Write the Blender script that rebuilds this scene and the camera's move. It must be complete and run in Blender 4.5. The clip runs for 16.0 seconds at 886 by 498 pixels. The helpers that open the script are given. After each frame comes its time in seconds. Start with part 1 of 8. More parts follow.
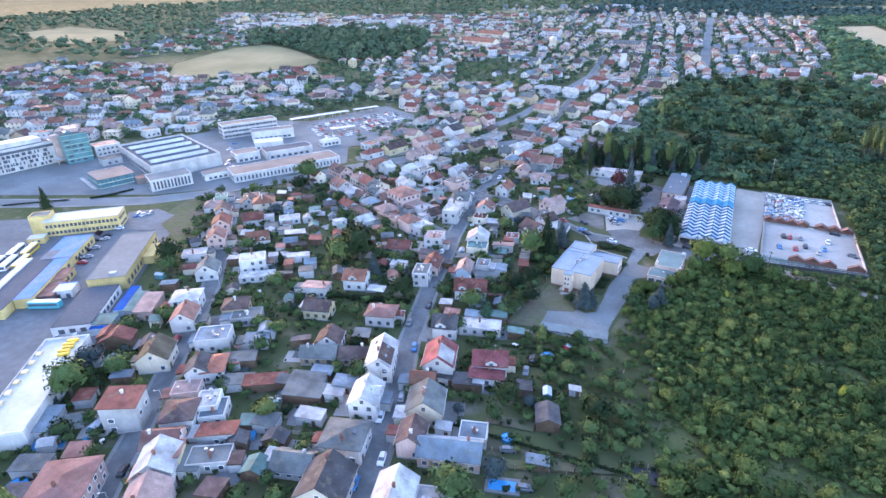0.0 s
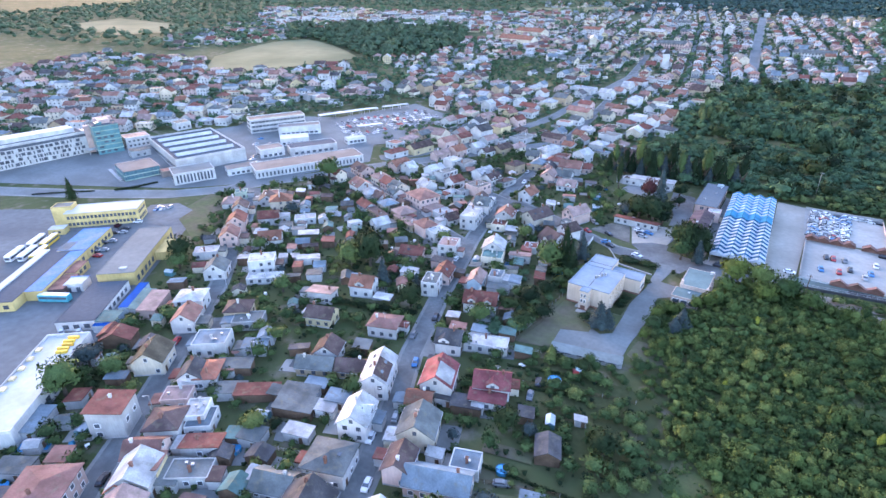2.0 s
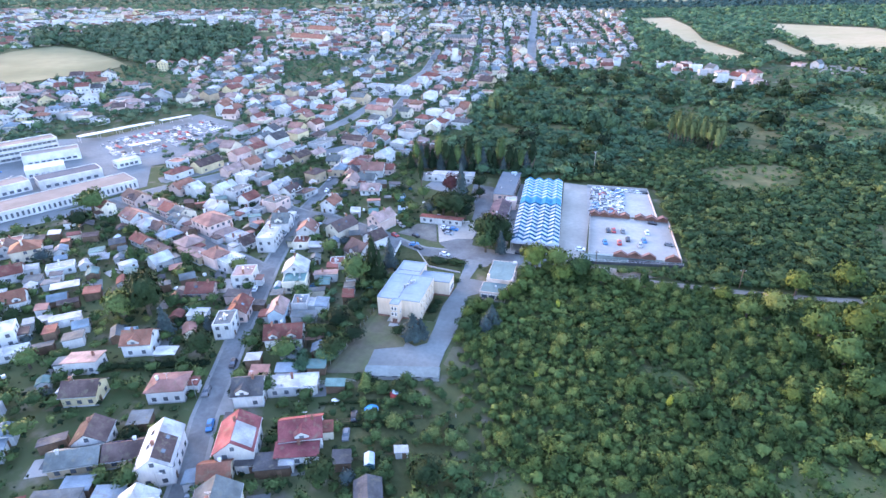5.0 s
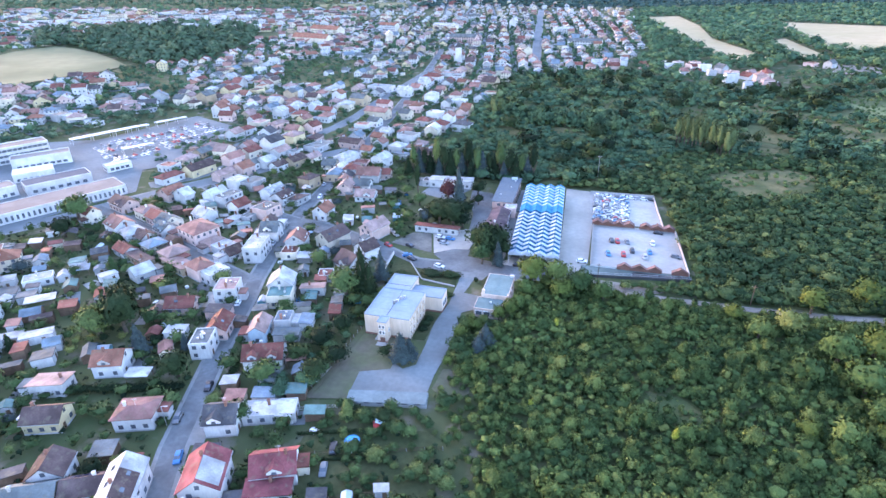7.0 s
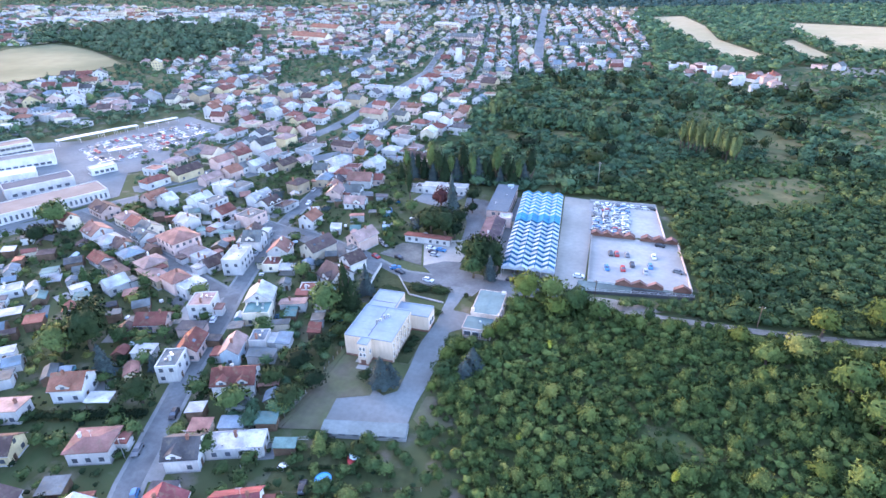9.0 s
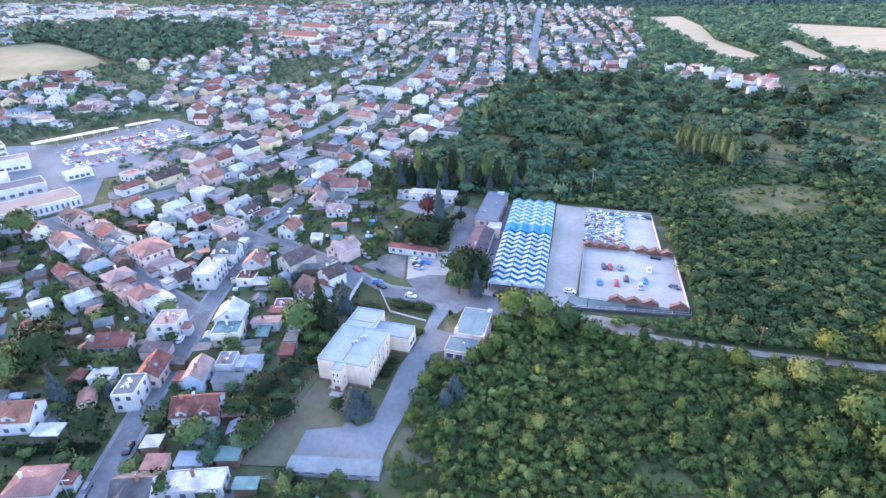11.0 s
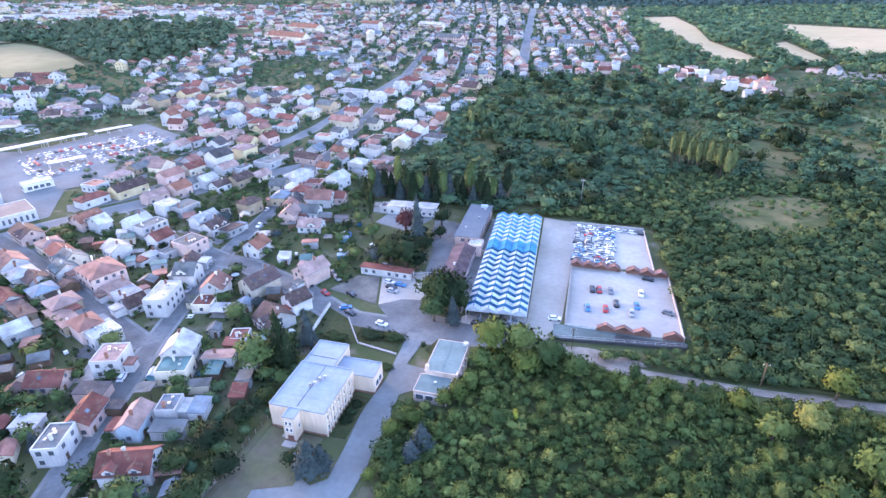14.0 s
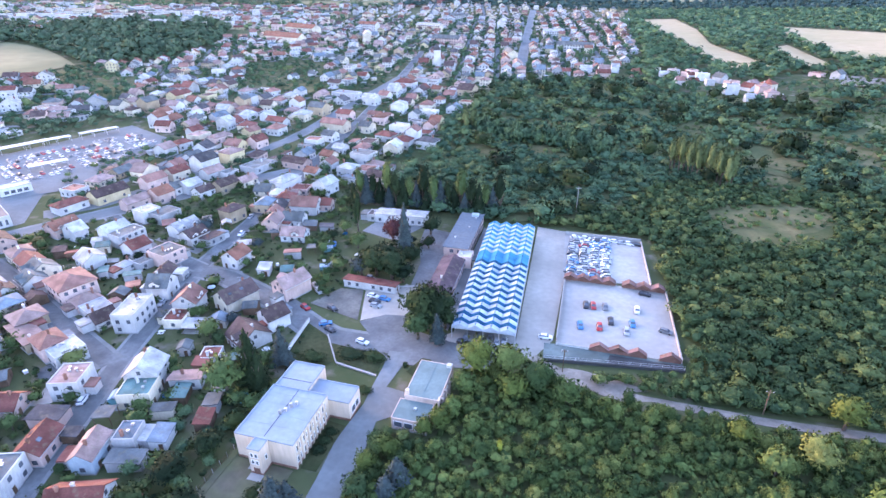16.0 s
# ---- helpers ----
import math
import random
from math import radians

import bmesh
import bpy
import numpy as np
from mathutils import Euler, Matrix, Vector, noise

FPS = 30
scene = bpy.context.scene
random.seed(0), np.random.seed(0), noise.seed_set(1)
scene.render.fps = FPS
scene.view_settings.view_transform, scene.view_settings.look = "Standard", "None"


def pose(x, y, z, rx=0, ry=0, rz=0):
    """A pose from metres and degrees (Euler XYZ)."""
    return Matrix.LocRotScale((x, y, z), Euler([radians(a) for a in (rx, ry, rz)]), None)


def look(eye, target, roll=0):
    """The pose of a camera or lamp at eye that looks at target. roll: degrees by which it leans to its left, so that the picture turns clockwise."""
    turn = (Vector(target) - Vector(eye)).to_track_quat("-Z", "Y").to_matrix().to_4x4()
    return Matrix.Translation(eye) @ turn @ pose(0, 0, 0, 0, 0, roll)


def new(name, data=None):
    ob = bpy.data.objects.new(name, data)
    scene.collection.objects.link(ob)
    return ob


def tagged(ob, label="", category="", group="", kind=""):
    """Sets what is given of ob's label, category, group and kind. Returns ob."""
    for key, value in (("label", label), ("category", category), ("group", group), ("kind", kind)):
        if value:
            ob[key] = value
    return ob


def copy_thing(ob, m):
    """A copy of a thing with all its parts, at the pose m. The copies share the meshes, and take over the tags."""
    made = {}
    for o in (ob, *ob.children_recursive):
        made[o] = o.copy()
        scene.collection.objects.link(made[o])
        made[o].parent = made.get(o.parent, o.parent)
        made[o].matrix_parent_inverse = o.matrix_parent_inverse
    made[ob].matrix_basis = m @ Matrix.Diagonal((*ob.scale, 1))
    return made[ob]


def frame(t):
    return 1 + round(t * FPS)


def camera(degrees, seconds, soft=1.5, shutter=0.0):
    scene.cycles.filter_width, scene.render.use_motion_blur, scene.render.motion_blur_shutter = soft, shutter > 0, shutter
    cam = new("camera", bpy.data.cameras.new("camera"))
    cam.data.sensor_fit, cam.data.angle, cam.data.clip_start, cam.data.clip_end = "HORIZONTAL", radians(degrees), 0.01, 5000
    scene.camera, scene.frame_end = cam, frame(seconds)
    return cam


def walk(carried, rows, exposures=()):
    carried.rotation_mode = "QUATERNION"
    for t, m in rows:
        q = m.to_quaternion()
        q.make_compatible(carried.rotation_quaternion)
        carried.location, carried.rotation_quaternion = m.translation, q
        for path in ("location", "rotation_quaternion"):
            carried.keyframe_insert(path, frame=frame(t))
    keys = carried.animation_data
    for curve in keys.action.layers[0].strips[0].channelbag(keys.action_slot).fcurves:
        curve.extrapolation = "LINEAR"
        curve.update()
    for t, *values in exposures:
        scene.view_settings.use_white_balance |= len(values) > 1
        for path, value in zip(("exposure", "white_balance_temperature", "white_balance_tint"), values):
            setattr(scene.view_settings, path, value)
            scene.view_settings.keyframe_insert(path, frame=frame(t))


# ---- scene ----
cam = camera(77.8, 16.0, soft=1.5)
PATH = [
    (0.0, (2.46, 17.36, 104.42), (-43.59, 94.92, 61.24), -1.52),
    (0.5, (3.09, 20.50, 104.05), (-44.71, 96.95, 60.80), -1.38),
    (1.0, (3.73, 23.90, 104.11), (-45.53, 99.32, 60.69), -1.18),
    (1.5, (4.16, 27.18, 104.35), (-46.21, 101.78, 60.79), -1.07),
    (2.0, (4.63, 30.49, 104.58), (-46.61, 104.45, 60.94), -1.00),
    (2.1, (4.69, 31.09, 104.62), (-44.80, 106.16, 60.85), -0.83),
    (2.2, (4.75, 31.70, 104.66), (-40.42, 109.37, 60.76), -0.67),
    (2.3, (4.81, 32.30, 104.70), (-34.56, 113.01, 60.70), -0.50),
    (2.5, (4.92, 33.51, 104.78), (-25.84, 117.73, 60.49), -1.81),
    (2.7, (5.05, 34.79, 104.68), (-24.22, 119.52, 60.35), -4.03),
    (3.0, (5.25, 36.72, 104.53), (-23.20, 121.71, 60.18), -4.78),
    (3.5, (5.78, 39.88, 104.27), (-16.20, 126.69, 59.77), -2.06),
    (4.0, (6.50, 42.92, 104.33), (-16.28, 129.56, 59.90), -1.51),
    (6.5, (9.26, 58.68, 103.76), (-15.43, 144.68, 59.09), -1.29),
    (7.0, (9.54, 61.94, 103.69), (-15.43, 147.85, 59.01), -1.26),
    (7.5, (9.95, 65.52, 103.65), (-15.26, 151.31, 58.89), -1.15),
    (8.0, (10.19, 68.70, 103.46), (-15.16, 154.45, 58.68), -1.08),
    (8.5, (10.78, 72.00, 103.39), (-14.89, 157.62, 58.56), -1.10),
    (9.0, (11.11, 75.24, 103.46), (-14.36, 160.91, 58.59), -1.01),
    (11.5, (12.47, 91.46, 102.92), (-12.31, 177.23, 57.88), -0.82),
    (12.0, (12.78, 94.75, 102.75), (-11.88, 180.54, 57.68), -0.83),
    (12.5, (13.22, 98.23, 102.66), (-11.34, 184.05, 57.59), -0.83),
    (13.0, (13.51, 101.43, 102.67), (-10.87, 187.27, 57.53), -0.75),
    (13.5, (13.79, 104.62, 102.69), (-10.33, 190.58, 57.64), -0.71),
    (14.0, (14.13, 107.62, 102.73), (-9.94, 193.58, 57.64), -0.68),
    (14.5, (14.54, 110.65, 102.50), (-9.54, 196.60, 57.42), -0.61),
    (15.0, (15.02, 113.64, 102.32), (-9.06, 199.63, 57.32), -0.53),
    (15.5, (15.52, 116.22, 102.08), (-8.64, 202.20, 57.09), -0.49),
    (16.0, (15.87, 118.92, 101.98), (-8.20, 204.95, 57.04), -0.37),
]
walk(cam, [(t, look(eye, target, roll)) for t, eye, target, roll in PATH],
     exposures=[(0.0, 4.05, 6350, 34), (2.0, 4.05, 6350, 34), (3.0, 4.32, 6250, 33), (9.0, 4.35, 6270, 35), (12.0, 4.35, 6420, 40), (16.0, 4.35, 6420, 41)])

# ---- light: the sun has just touched the hills, the sky does nearly all the work ----
SUN_TURN, SUN_UP = radians(-61), radians(5)
world = bpy.data.worlds.new("dusk_sky")
scene.world = world
world.use_nodes = True
wn, wl = world.node_tree.nodes, world.node_tree.links
sky = wn.new("ShaderNodeTexSky")
sky.sky_type, sky.sun_disc = "NISHITA", False
sky.sun_elevation, sky.sun_rotation = SUN_UP, SUN_TURN
sky.altitude, sky.air_density, sky.dust_density, sky.ozone_density = 250, 1.0, 2.0, 2.0
wl.new(sky.outputs["Color"], wn["Background"].inputs["Color"])
wn["Background"].inputs["Strength"].default_value = 0.15
sun_data = bpy.data.lights.new("sun", "SUN")
sun_data.energy, sun_data.angle, sun_data.color = 0.06, radians(16), (1.0, 0.72, 0.5)
sun = new("sun", sun_data)
sun.rotation_euler = Vector((-math.sin(SUN_TURN) * math.cos(SUN_UP), -math.cos(SUN_TURN) * math.cos(SUN_UP), -math.sin(SUN_UP))).to_track_quat("-Z", "Y").to_euler()


# ---- materials ----
def material(name, build, rough=0.8, metal=0.0, bump=0.0, bump_scale=4.0, spec=0.05, bump_size=0.04):
    m = bpy.data.materials.new(name)
    m.use_nodes = True
    n, l = m.node_tree.nodes, m.node_tree.links
    b = n["Principled BSDF"]
    b.inputs["Roughness"].default_value, b.inputs["Metallic"].default_value = rough, metal
    b.inputs["Specular IOR Level"].default_value = spec
    l.new(build(n, l), b.inputs["Base Color"])
    if bump:
        tex = n.new("ShaderNodeTexNoise")
        tex.inputs["Scale"].default_value, tex.inputs["Detail"].default_value = bump_scale, 6
        geo = n.new("ShaderNodeNewGeometry")
        l.new(geo.outputs["Position"], tex.inputs["Vector"])
        bm = n.new("ShaderNodeBump")
        bm.inputs["Strength"].default_value, bm.inputs["Distance"].default_value = bump, bump_size
        l.new(tex.outputs["Fac"], bm.inputs["Height"])
        l.new(bm.outputs["Normal"], b.inputs["Normal"])
    return m


def noise_fac(n, l, scale, lo=0.35, hi=0.65, detail=5, stretch=None):
    geo = n.new("ShaderNodeNewGeometry")
    tex = n.new("ShaderNodeTexNoise")
    tex.inputs["Scale"].default_value, tex.inputs["Detail"].default_value = scale, detail
    src = geo.outputs["Position"]
    if stretch:
        mp = n.new("ShaderNodeMapping")
        mp.inputs["Scale"].default_value = stretch
        l.new(src, mp.inputs["Vector"])
        src = mp.outputs["Vector"]
    l.new(src, tex.inputs["Vector"])
    mr = n.new("ShaderNodeMapRange")
    mr.inputs["From Min"].default_value, mr.inputs["From Max"].default_value = lo, hi
    l.new(tex.outputs["Fac"], mr.inputs["Value"])
    return mr.outputs["Result"]


def blend(n, l, fac, a, b, mode="MIX"):
    mx = n.new("ShaderNodeMix")
    mx.data_type, mx.blend_type = "RGBA", mode
    for sock, val in ((mx.inputs[0], fac), (mx.inputs[6], a), (mx.inputs[7], b)):
        if isinstance(val, bpy.types.NodeSocket):
            l.new(val, sock)
        elif isinstance(val, (int, float)):
            sock.default_value = val
        else:
            sock.default_value = (*val, 1)
    return mx.outputs[2]


def darker(c, k):
    return tuple(v * k for v in c)


def worn(c, big=0.15, fine=1.5, k=0.65, tint=None, streak=None, spread=0.25):
    """A paint, render or sheet surface: broad stains, fine grain, and a little of its own for each object."""
    def build(n, l):
        a = blend(n, l, noise_fac(n, l, big), darker(c, 1.05), darker(c, k) if tint is None else tint)
        d = blend(n, l, noise_fac(n, l, fine, 0.3, 0.75, 8, streak), a, darker(c, k * 0.8))
        m = blend(n, l, 0.5, a, d)
        info = n.new("ShaderNodeObjectInfo")
        hsv = n.new("ShaderNodeHueSaturation")
        mr = n.new("ShaderNodeMapRange")
        mr.inputs["To Min"].default_value, mr.inputs["To Max"].default_value = 1 - spread, 1 + spread * 0.5
        l.new(info.outputs["Random"], mr.inputs["Value"])
        l.new(mr.outputs["Result"], hsv.inputs["Value"])
        l.new(m, hsv.inputs["Color"])
        return hsv.outputs["Color"]
    return build


def roof_build(c, k=0.55, lichen=(0.16, 0.14, 0.1)):
    def build(n, l):
        base = worn(c, 0.25, 2.5, k)(n, l)
        return blend(n, l, noise_fac(n, l, 0.6, 0.55, 0.85), base, lichen)
    return build


def foliage(dark, light, yellow):
    def build(n, l):
        geo = n.new("ShaderNodeNewGeometry")
        info = n.new("ShaderNodeObjectInfo")
        at = n.new("ShaderNodeAttribute")
        at.attribute_name = "tint"
        add = n.new("ShaderNodeMath")
        add.operation = "ADD"
        l.new(at.outputs["Fac"], add.inputs[0])
        l.new(info.outputs["Random"], add.inputs[1])
        fr = n.new("ShaderNodeMath")
        fr.operation = "FRACT"
        l.new(add.outputs[0], fr.inputs[0])
        ramp = n.new("ShaderNodeValToRGB")
        e = ramp.color_ramp.elements
        e[0].position, e[0].color = 0.0, (*dark, 1)
        e[1].position, e[1].color = 1.0, (*yellow, 1)
        mid = e.new(0.72)
        mid.color = (*light, 1)
        top = e.new(0.95)
        top.color = (*[(a + b) / 2 for a, b in zip(light, yellow)], 1)
        l.new(fr.outputs[0], ramp.inputs["Fac"])
        mr = n.new("ShaderNodeMapRange")
        mr.inputs["To Min"].default_value, mr.inputs["To Max"].default_value = 0.78, 1.22
        l.new(geo.outputs["Random Per Island"], mr.inputs["Value"])
        hsv = n.new("ShaderNodeHueSaturation")
        l.new(mr.outputs["Result"], hsv.inputs["Value"])
        grain = blend(n, l, noise_fac(n, l, 1.6, 0.35, 0.65, 4), ramp.outputs["Color"], blend(n, l, 1.0, ramp.outputs["Color"], (0.66, 0.72, 0.7), "MULTIPLY"))
        l.new(grain, hsv.inputs["Color"])
        return hsv.outputs["Color"]
    return build


WALL_C = {"w": ("white", (0.58, 0.575, 0.565)), "c": ("cream", (0.66, 0.58, 0.46)), "y": ("yellow", (0.64, 0.53, 0.33)), "p": ("pink", (0.62, 0.45, 0.4)),
          "t": ("tan", (0.46, 0.36, 0.25)), "g": ("grey", (0.42, 0.42, 0.42)), "b": ("pale blue", (0.42, 0.53, 0.6)), "n": ("green", (0.46, 0.55, 0.44))}
ROOF_C = {"R": ("red tiled", (0.225, 0.085, 0.07)), "O": ("orange tiled", (0.28, 0.125, 0.088)), "B": ("brown tiled", (0.12, 0.082, 0.078)), "G": ("grey", (0.15, 0.165, 0.167)),
          "D": ("dark grey", (0.1, 0.095, 0.1)), "W": ("white sheet", (0.48, 0.48, 0.485)), "P": ("pinkish", (0.37, 0.25, 0.225)), "T": ("bluish grey sheet", (0.19, 0.24, 0.28)),
          "S": ("faded salmon", (0.33, 0.17, 0.14)), "N": ("teal sheet", (0.13, 0.23, 0.22)), "U": ("dusty rose tiled", (0.235, 0.125, 0.11)), "K": ("olive brown tiled", (0.12, 0.1, 0.072)), "V": ("crimson tiled", (0.27, 0.085, 0.09)), "Q": ("bright salmon tiled", (0.5, 0.2, 0.14)), "M": ("mauve brown sheet", (0.125, 0.085, 0.095))}
WALL = {k: material("plaster_" + v[0].replace(" ", "_"), worn(v[1], 0.2, 1.2, 0.72, streak=(2, 2, 0.4)), 0.9, bump=0.15, bump_scale=6) for k, v in WALL_C.items()}
ROOF = {k: material("roof_" + v[0].replace(" ", "_"), roof_build(v[1]), 0.75, bump=0.5, bump_scale=7) for k, v in ROOF_C.items()}
YARD_ASPHALT = material("pale_asphalt", worn((0.17, 0.183, 0.187), 0.05, 0.6, 0.75, spread=0.0), 0.9, bump=0.2, bump_scale=10)
DEPOT_ASPHALT = material("oily_asphalt", worn((0.15, 0.162, 0.17), 0.04, 0.35, 0.6, tint=(0.105, 0.115, 0.125), spread=0.0), 0.9, bump=0.2, bump_scale=10)
ASPHALT = material("asphalt", worn((0.155, 0.165, 0.169), 0.12, 0.9, 0.6, spread=0.0), 0.9, bump=0.2, bump_scale=10)
DRIVE = material("drive_asphalt", worn((0.17, 0.187, 0.19), 0.08, 0.7, 0.72, tint=(0.135, 0.142, 0.14), spread=0.0), 0.9, bump=0.2, bump_scale=10)
CONCRETE = material("concrete", worn((0.35, 0.34, 0.32), 0.05, 0.5, 0.72, spread=0.05), 0.9, bump=0.15)
PAVING = material("paving", worn((0.21, 0.218, 0.215), 0.1, 1.0, 0.7, spread=0.05), 0.9, bump=0.15)
YARD = material("yard_concrete", worn((0.33, 0.305, 0.27), 0.05, 0.5, 0.75, spread=0.0), 0.9, bump=0.15)
DIRT = material("dirt", worn((0.27, 0.24, 0.205), 0.15, 1.2, 0.55, spread=0.0), 0.95, bump=0.3)
APRON = material("stained_concrete", worn((0.15, 0.185, 0.175), 0.12, 0.7, 0.6, tint=(0.08, 0.105, 0.1), spread=0.0), 0.9, bump=0.2)
DARK_CONCRETE = material("dark_concrete", worn((0.085, 0.085, 0.085), 0.12, 0.9, 0.6, spread=0.0), 0.9, bump=0.2)
GRIT = material("grit", worn((0.17, 0.16, 0.14), 0.15, 1.2, 0.6, spread=0.0), 0.95, bump=0.3)
BARE = material("bare_soil", worn((0.115, 0.1, 0.075), 0.08, 0.5, 0.6, tint=(0.09, 0.11, 0.05), spread=0.1), 0.95, bump=0.4)
DRY = material("dry_field", worn((0.36, 0.275, 0.165), 0.012, 0.08, 0.8, tint=(0.3, 0.25, 0.14), spread=0.05), 0.95, bump=0.2, bump_scale=0.6)
MEADOW = material("meadow", worn((0.14, 0.122, 0.062), 0.09, 0.6, 0.6, tint=(0.066, 0.08, 0.033), spread=0.1), 0.95, bump=0.4, bump_scale=2)
LAWN = material("lawn", worn((0.038, 0.052, 0.022), 0.08, 0.8, 0.6, tint=(0.075, 0.076, 0.037), spread=0.15), 0.95, bump=0.4, bump_scale=3)
SCRUBFLOOR = material("scrub_floor", worn((0.05, 0.068, 0.026), 0.1, 0.8, 0.7, tint=(0.082, 0.085, 0.038), spread=0.0), 0.95, bump=0.5, bump_scale=2)
# grey-blue base colour carries part of the reflected sky
GLASS = material("window_glass", worn((0.1, 0.115, 0.14), 0.3, 2, 0.7), 0.15, spec=0.8)
FRAME = material("window_frame", worn((0.75, 0.75, 0.75), 0.5, 3, 0.85), 0.5)
BRICK = material("brick_red", worn((0.29, 0.15, 0.115), 0.3, 2.5, 0.6), 0.9, bump=0.4, bump_scale=8)
TIMBER = material("timber", worn((0.17, 0.11, 0.075), 0.4, 3, 0.6), 0.85, bump=0.3)
STEEL = material("galvanised_steel", worn((0.5, 0.51, 0.53), 0.4, 2, 0.8), 0.45, 0.6)
BARK = material("bark", worn((0.12, 0.095, 0.075), 0.8, 4, 0.6), 0.95, bump=0.5)
BLUE = material("blue_sheet", worn((0.008, 0.085, 0.165), 0.2, 1.5, 0.75, spread=0.3), 0.85)
TARP = material("blue_tarpaulin", worn((0.008, 0.085, 0.33), 0.2, 1.5, 0.75, spread=0.1), 0.85)
SKYBLUE = material("bright_blue_sheet", worn((0.035, 0.22, 0.36), 0.2, 1.5, 0.8, spread=0.2), 0.85)
PANEL_W = material("white_sheet_panel", worn((0.42, 0.48, 0.54), 0.3, 1.5, 0.75, spread=0.25), 0.6)
BUSYELLOW = material("yellow_paint", worn((0.75, 0.5, 0.08), 0.3, 2, 0.8), 0.5)
POOLBLUE = material("pool_blue", worn((0.03, 0.3, 0.62), 0.5, 2, 0.85), 0.15, spec=0.6)
TEALGLASS = material("green_glass", worn((0.09, 0.26, 0.29), 0.3, 1, 0.75), 0.3, spec=0.45)
SHOWGLASS = material("dark_green_glass", worn((0.05, 0.14, 0.17), 0.3, 1, 0.75), 0.3, spec=0.45)
DEPOT_YELLOW = material("yellow_depot_plaster", worn((0.66, 0.5, 0.22), 0.2, 1.2, 0.72, streak=(2, 2, 0.4)), 0.9, bump=0.15, bump_scale=6)
SOLAR = material("solar_cell", worn((0.03, 0.04, 0.1), 0.5, 2, 0.7), 0.2, spec=0.6)
RUBBER = material("rubber", worn((0.03, 0.03, 0.03), 0.5, 2, 0.7), 0.9)
LEAF = material("leaf_broad", foliage((0.0351, 0.064, 0.02622), (0.0754, 0.1152, 0.0414), (0.156, 0.1664, 0.05244)), 0.85, spec=0.05, bump=0.5, bump_scale=2.6, bump_size=0.25)
LEAF_SCRUB = material("leaf_scrub", foliage((0.03566, 0.06324, 0.02306), (0.07924, 0.1189, 0.03604), (0.1743, 0.1834, 0.05334)), 0.85, spec=0.05, bump=0.5, bump_scale=2.6, bump_size=0.25)
LEAF_BELT = material("leaf_thicket", foliage((0.02772, 0.05251, 0.02376), (0.05821, 0.09153, 0.03564), (0.1386, 0.1481, 0.04752)), 0.85, spec=0.05, bump=0.5, bump_scale=2.6, bump_size=0.25)
# leaves of the distance: park paler, hills bluer, haze painted into their colour
LEAF_PARK_HAZED = material("leaf_park_hazed", foliage((0.046, 0.082, 0.05), (0.08, 0.125, 0.072), (0.12, 0.15, 0.08)), 0.85, spec=0.05, bump=0.5, bump_scale=1.2, bump_size=0.4)
LEAF_HILL_HAZED = material("leaf_hill_hazed", foliage((0.03, 0.062, 0.058), (0.046, 0.086, 0.074), (0.06, 0.1, 0.08)), 0.85, spec=0.05, bump=0.5, bump_scale=1.0, bump_size=0.5)
# the haze over the valley is partly in this bluish leaf colour
LEAF_WOOD = material("leaf_wood", foliage((0.03594, 0.07552, 0.0456), (0.07187, 0.1322, 0.0696), (0.1323, 0.1711, 0.066)), 0.85, spec=0.05, bump=0.5, bump_scale=2.6, bump_size=0.25)
LEAF_DARK = material("leaf_dark", foliage((0.01126, 0.02176, 0.012), (0.02401, 0.04052, 0.01801), (0.03752, 0.05628, 0.02101)), 0.85, spec=0.05, bump=0.5, bump_scale=2.6, bump_size=0.25)
LEAF_BLUE = material("needle_blue", foliage((0.033, 0.0484, 0.0495), (0.04675, 0.066, 0.0671), (0.055, 0.077, 0.0781)), 0.85, spec=0.05, bump=0.5, bump_scale=2.6, bump_size=0.25)
LEAF_YELLOW = material("leaf_yellow", foliage((0.2, 0.22, 0.035), (0.24, 0.25, 0.04), (0.28, 0.28, 0.045)), 0.85, spec=0.05, bump=0.5, bump_scale=2.6, bump_size=0.25)
LEAF_OLIVE = material("leaf_olive", foliage((0.05576, 0.081, 0.02228), (0.081, 0.1064, 0.02633), (0.1064, 0.1266, 0.03037)), 0.85, spec=0.05, bump=0.5, bump_scale=2.6, bump_size=0.25)
LEAF_POPLAR = material("leaf_poplar", foliage((0.075, 0.105, 0.045), (0.1, 0.125, 0.052), (0.13, 0.145, 0.06)), 0.85, spec=0.05, bump=0.5, bump_scale=2.6, bump_size=0.25)
LEAF_PURPLE = material("leaf_purple", foliage((0.05, 0.02, 0.025), (0.08, 0.03, 0.03), (0.1, 0.04, 0.04)), 0.85, spec=0.05, bump=0.5, bump_scale=2.6, bump_size=0.25)


def ground_build(n, l):
    a = blend(n, l, noise_fac(n, l, 0.03), (0.042, 0.062, 0.026), (0.085, 0.092, 0.045))
    b = blend(n, l, noise_fac(n, l, 0.35, 0.45, 0.7), a, (0.06, 0.07, 0.034))
    return blend(n, l, noise_fac(n, l, 0.12, 0.55, 0.7), b, (0.135, 0.122, 0.095))


GROUND = material("ground_grass", ground_build, 0.95, bump=0.5, bump_scale=1.5)


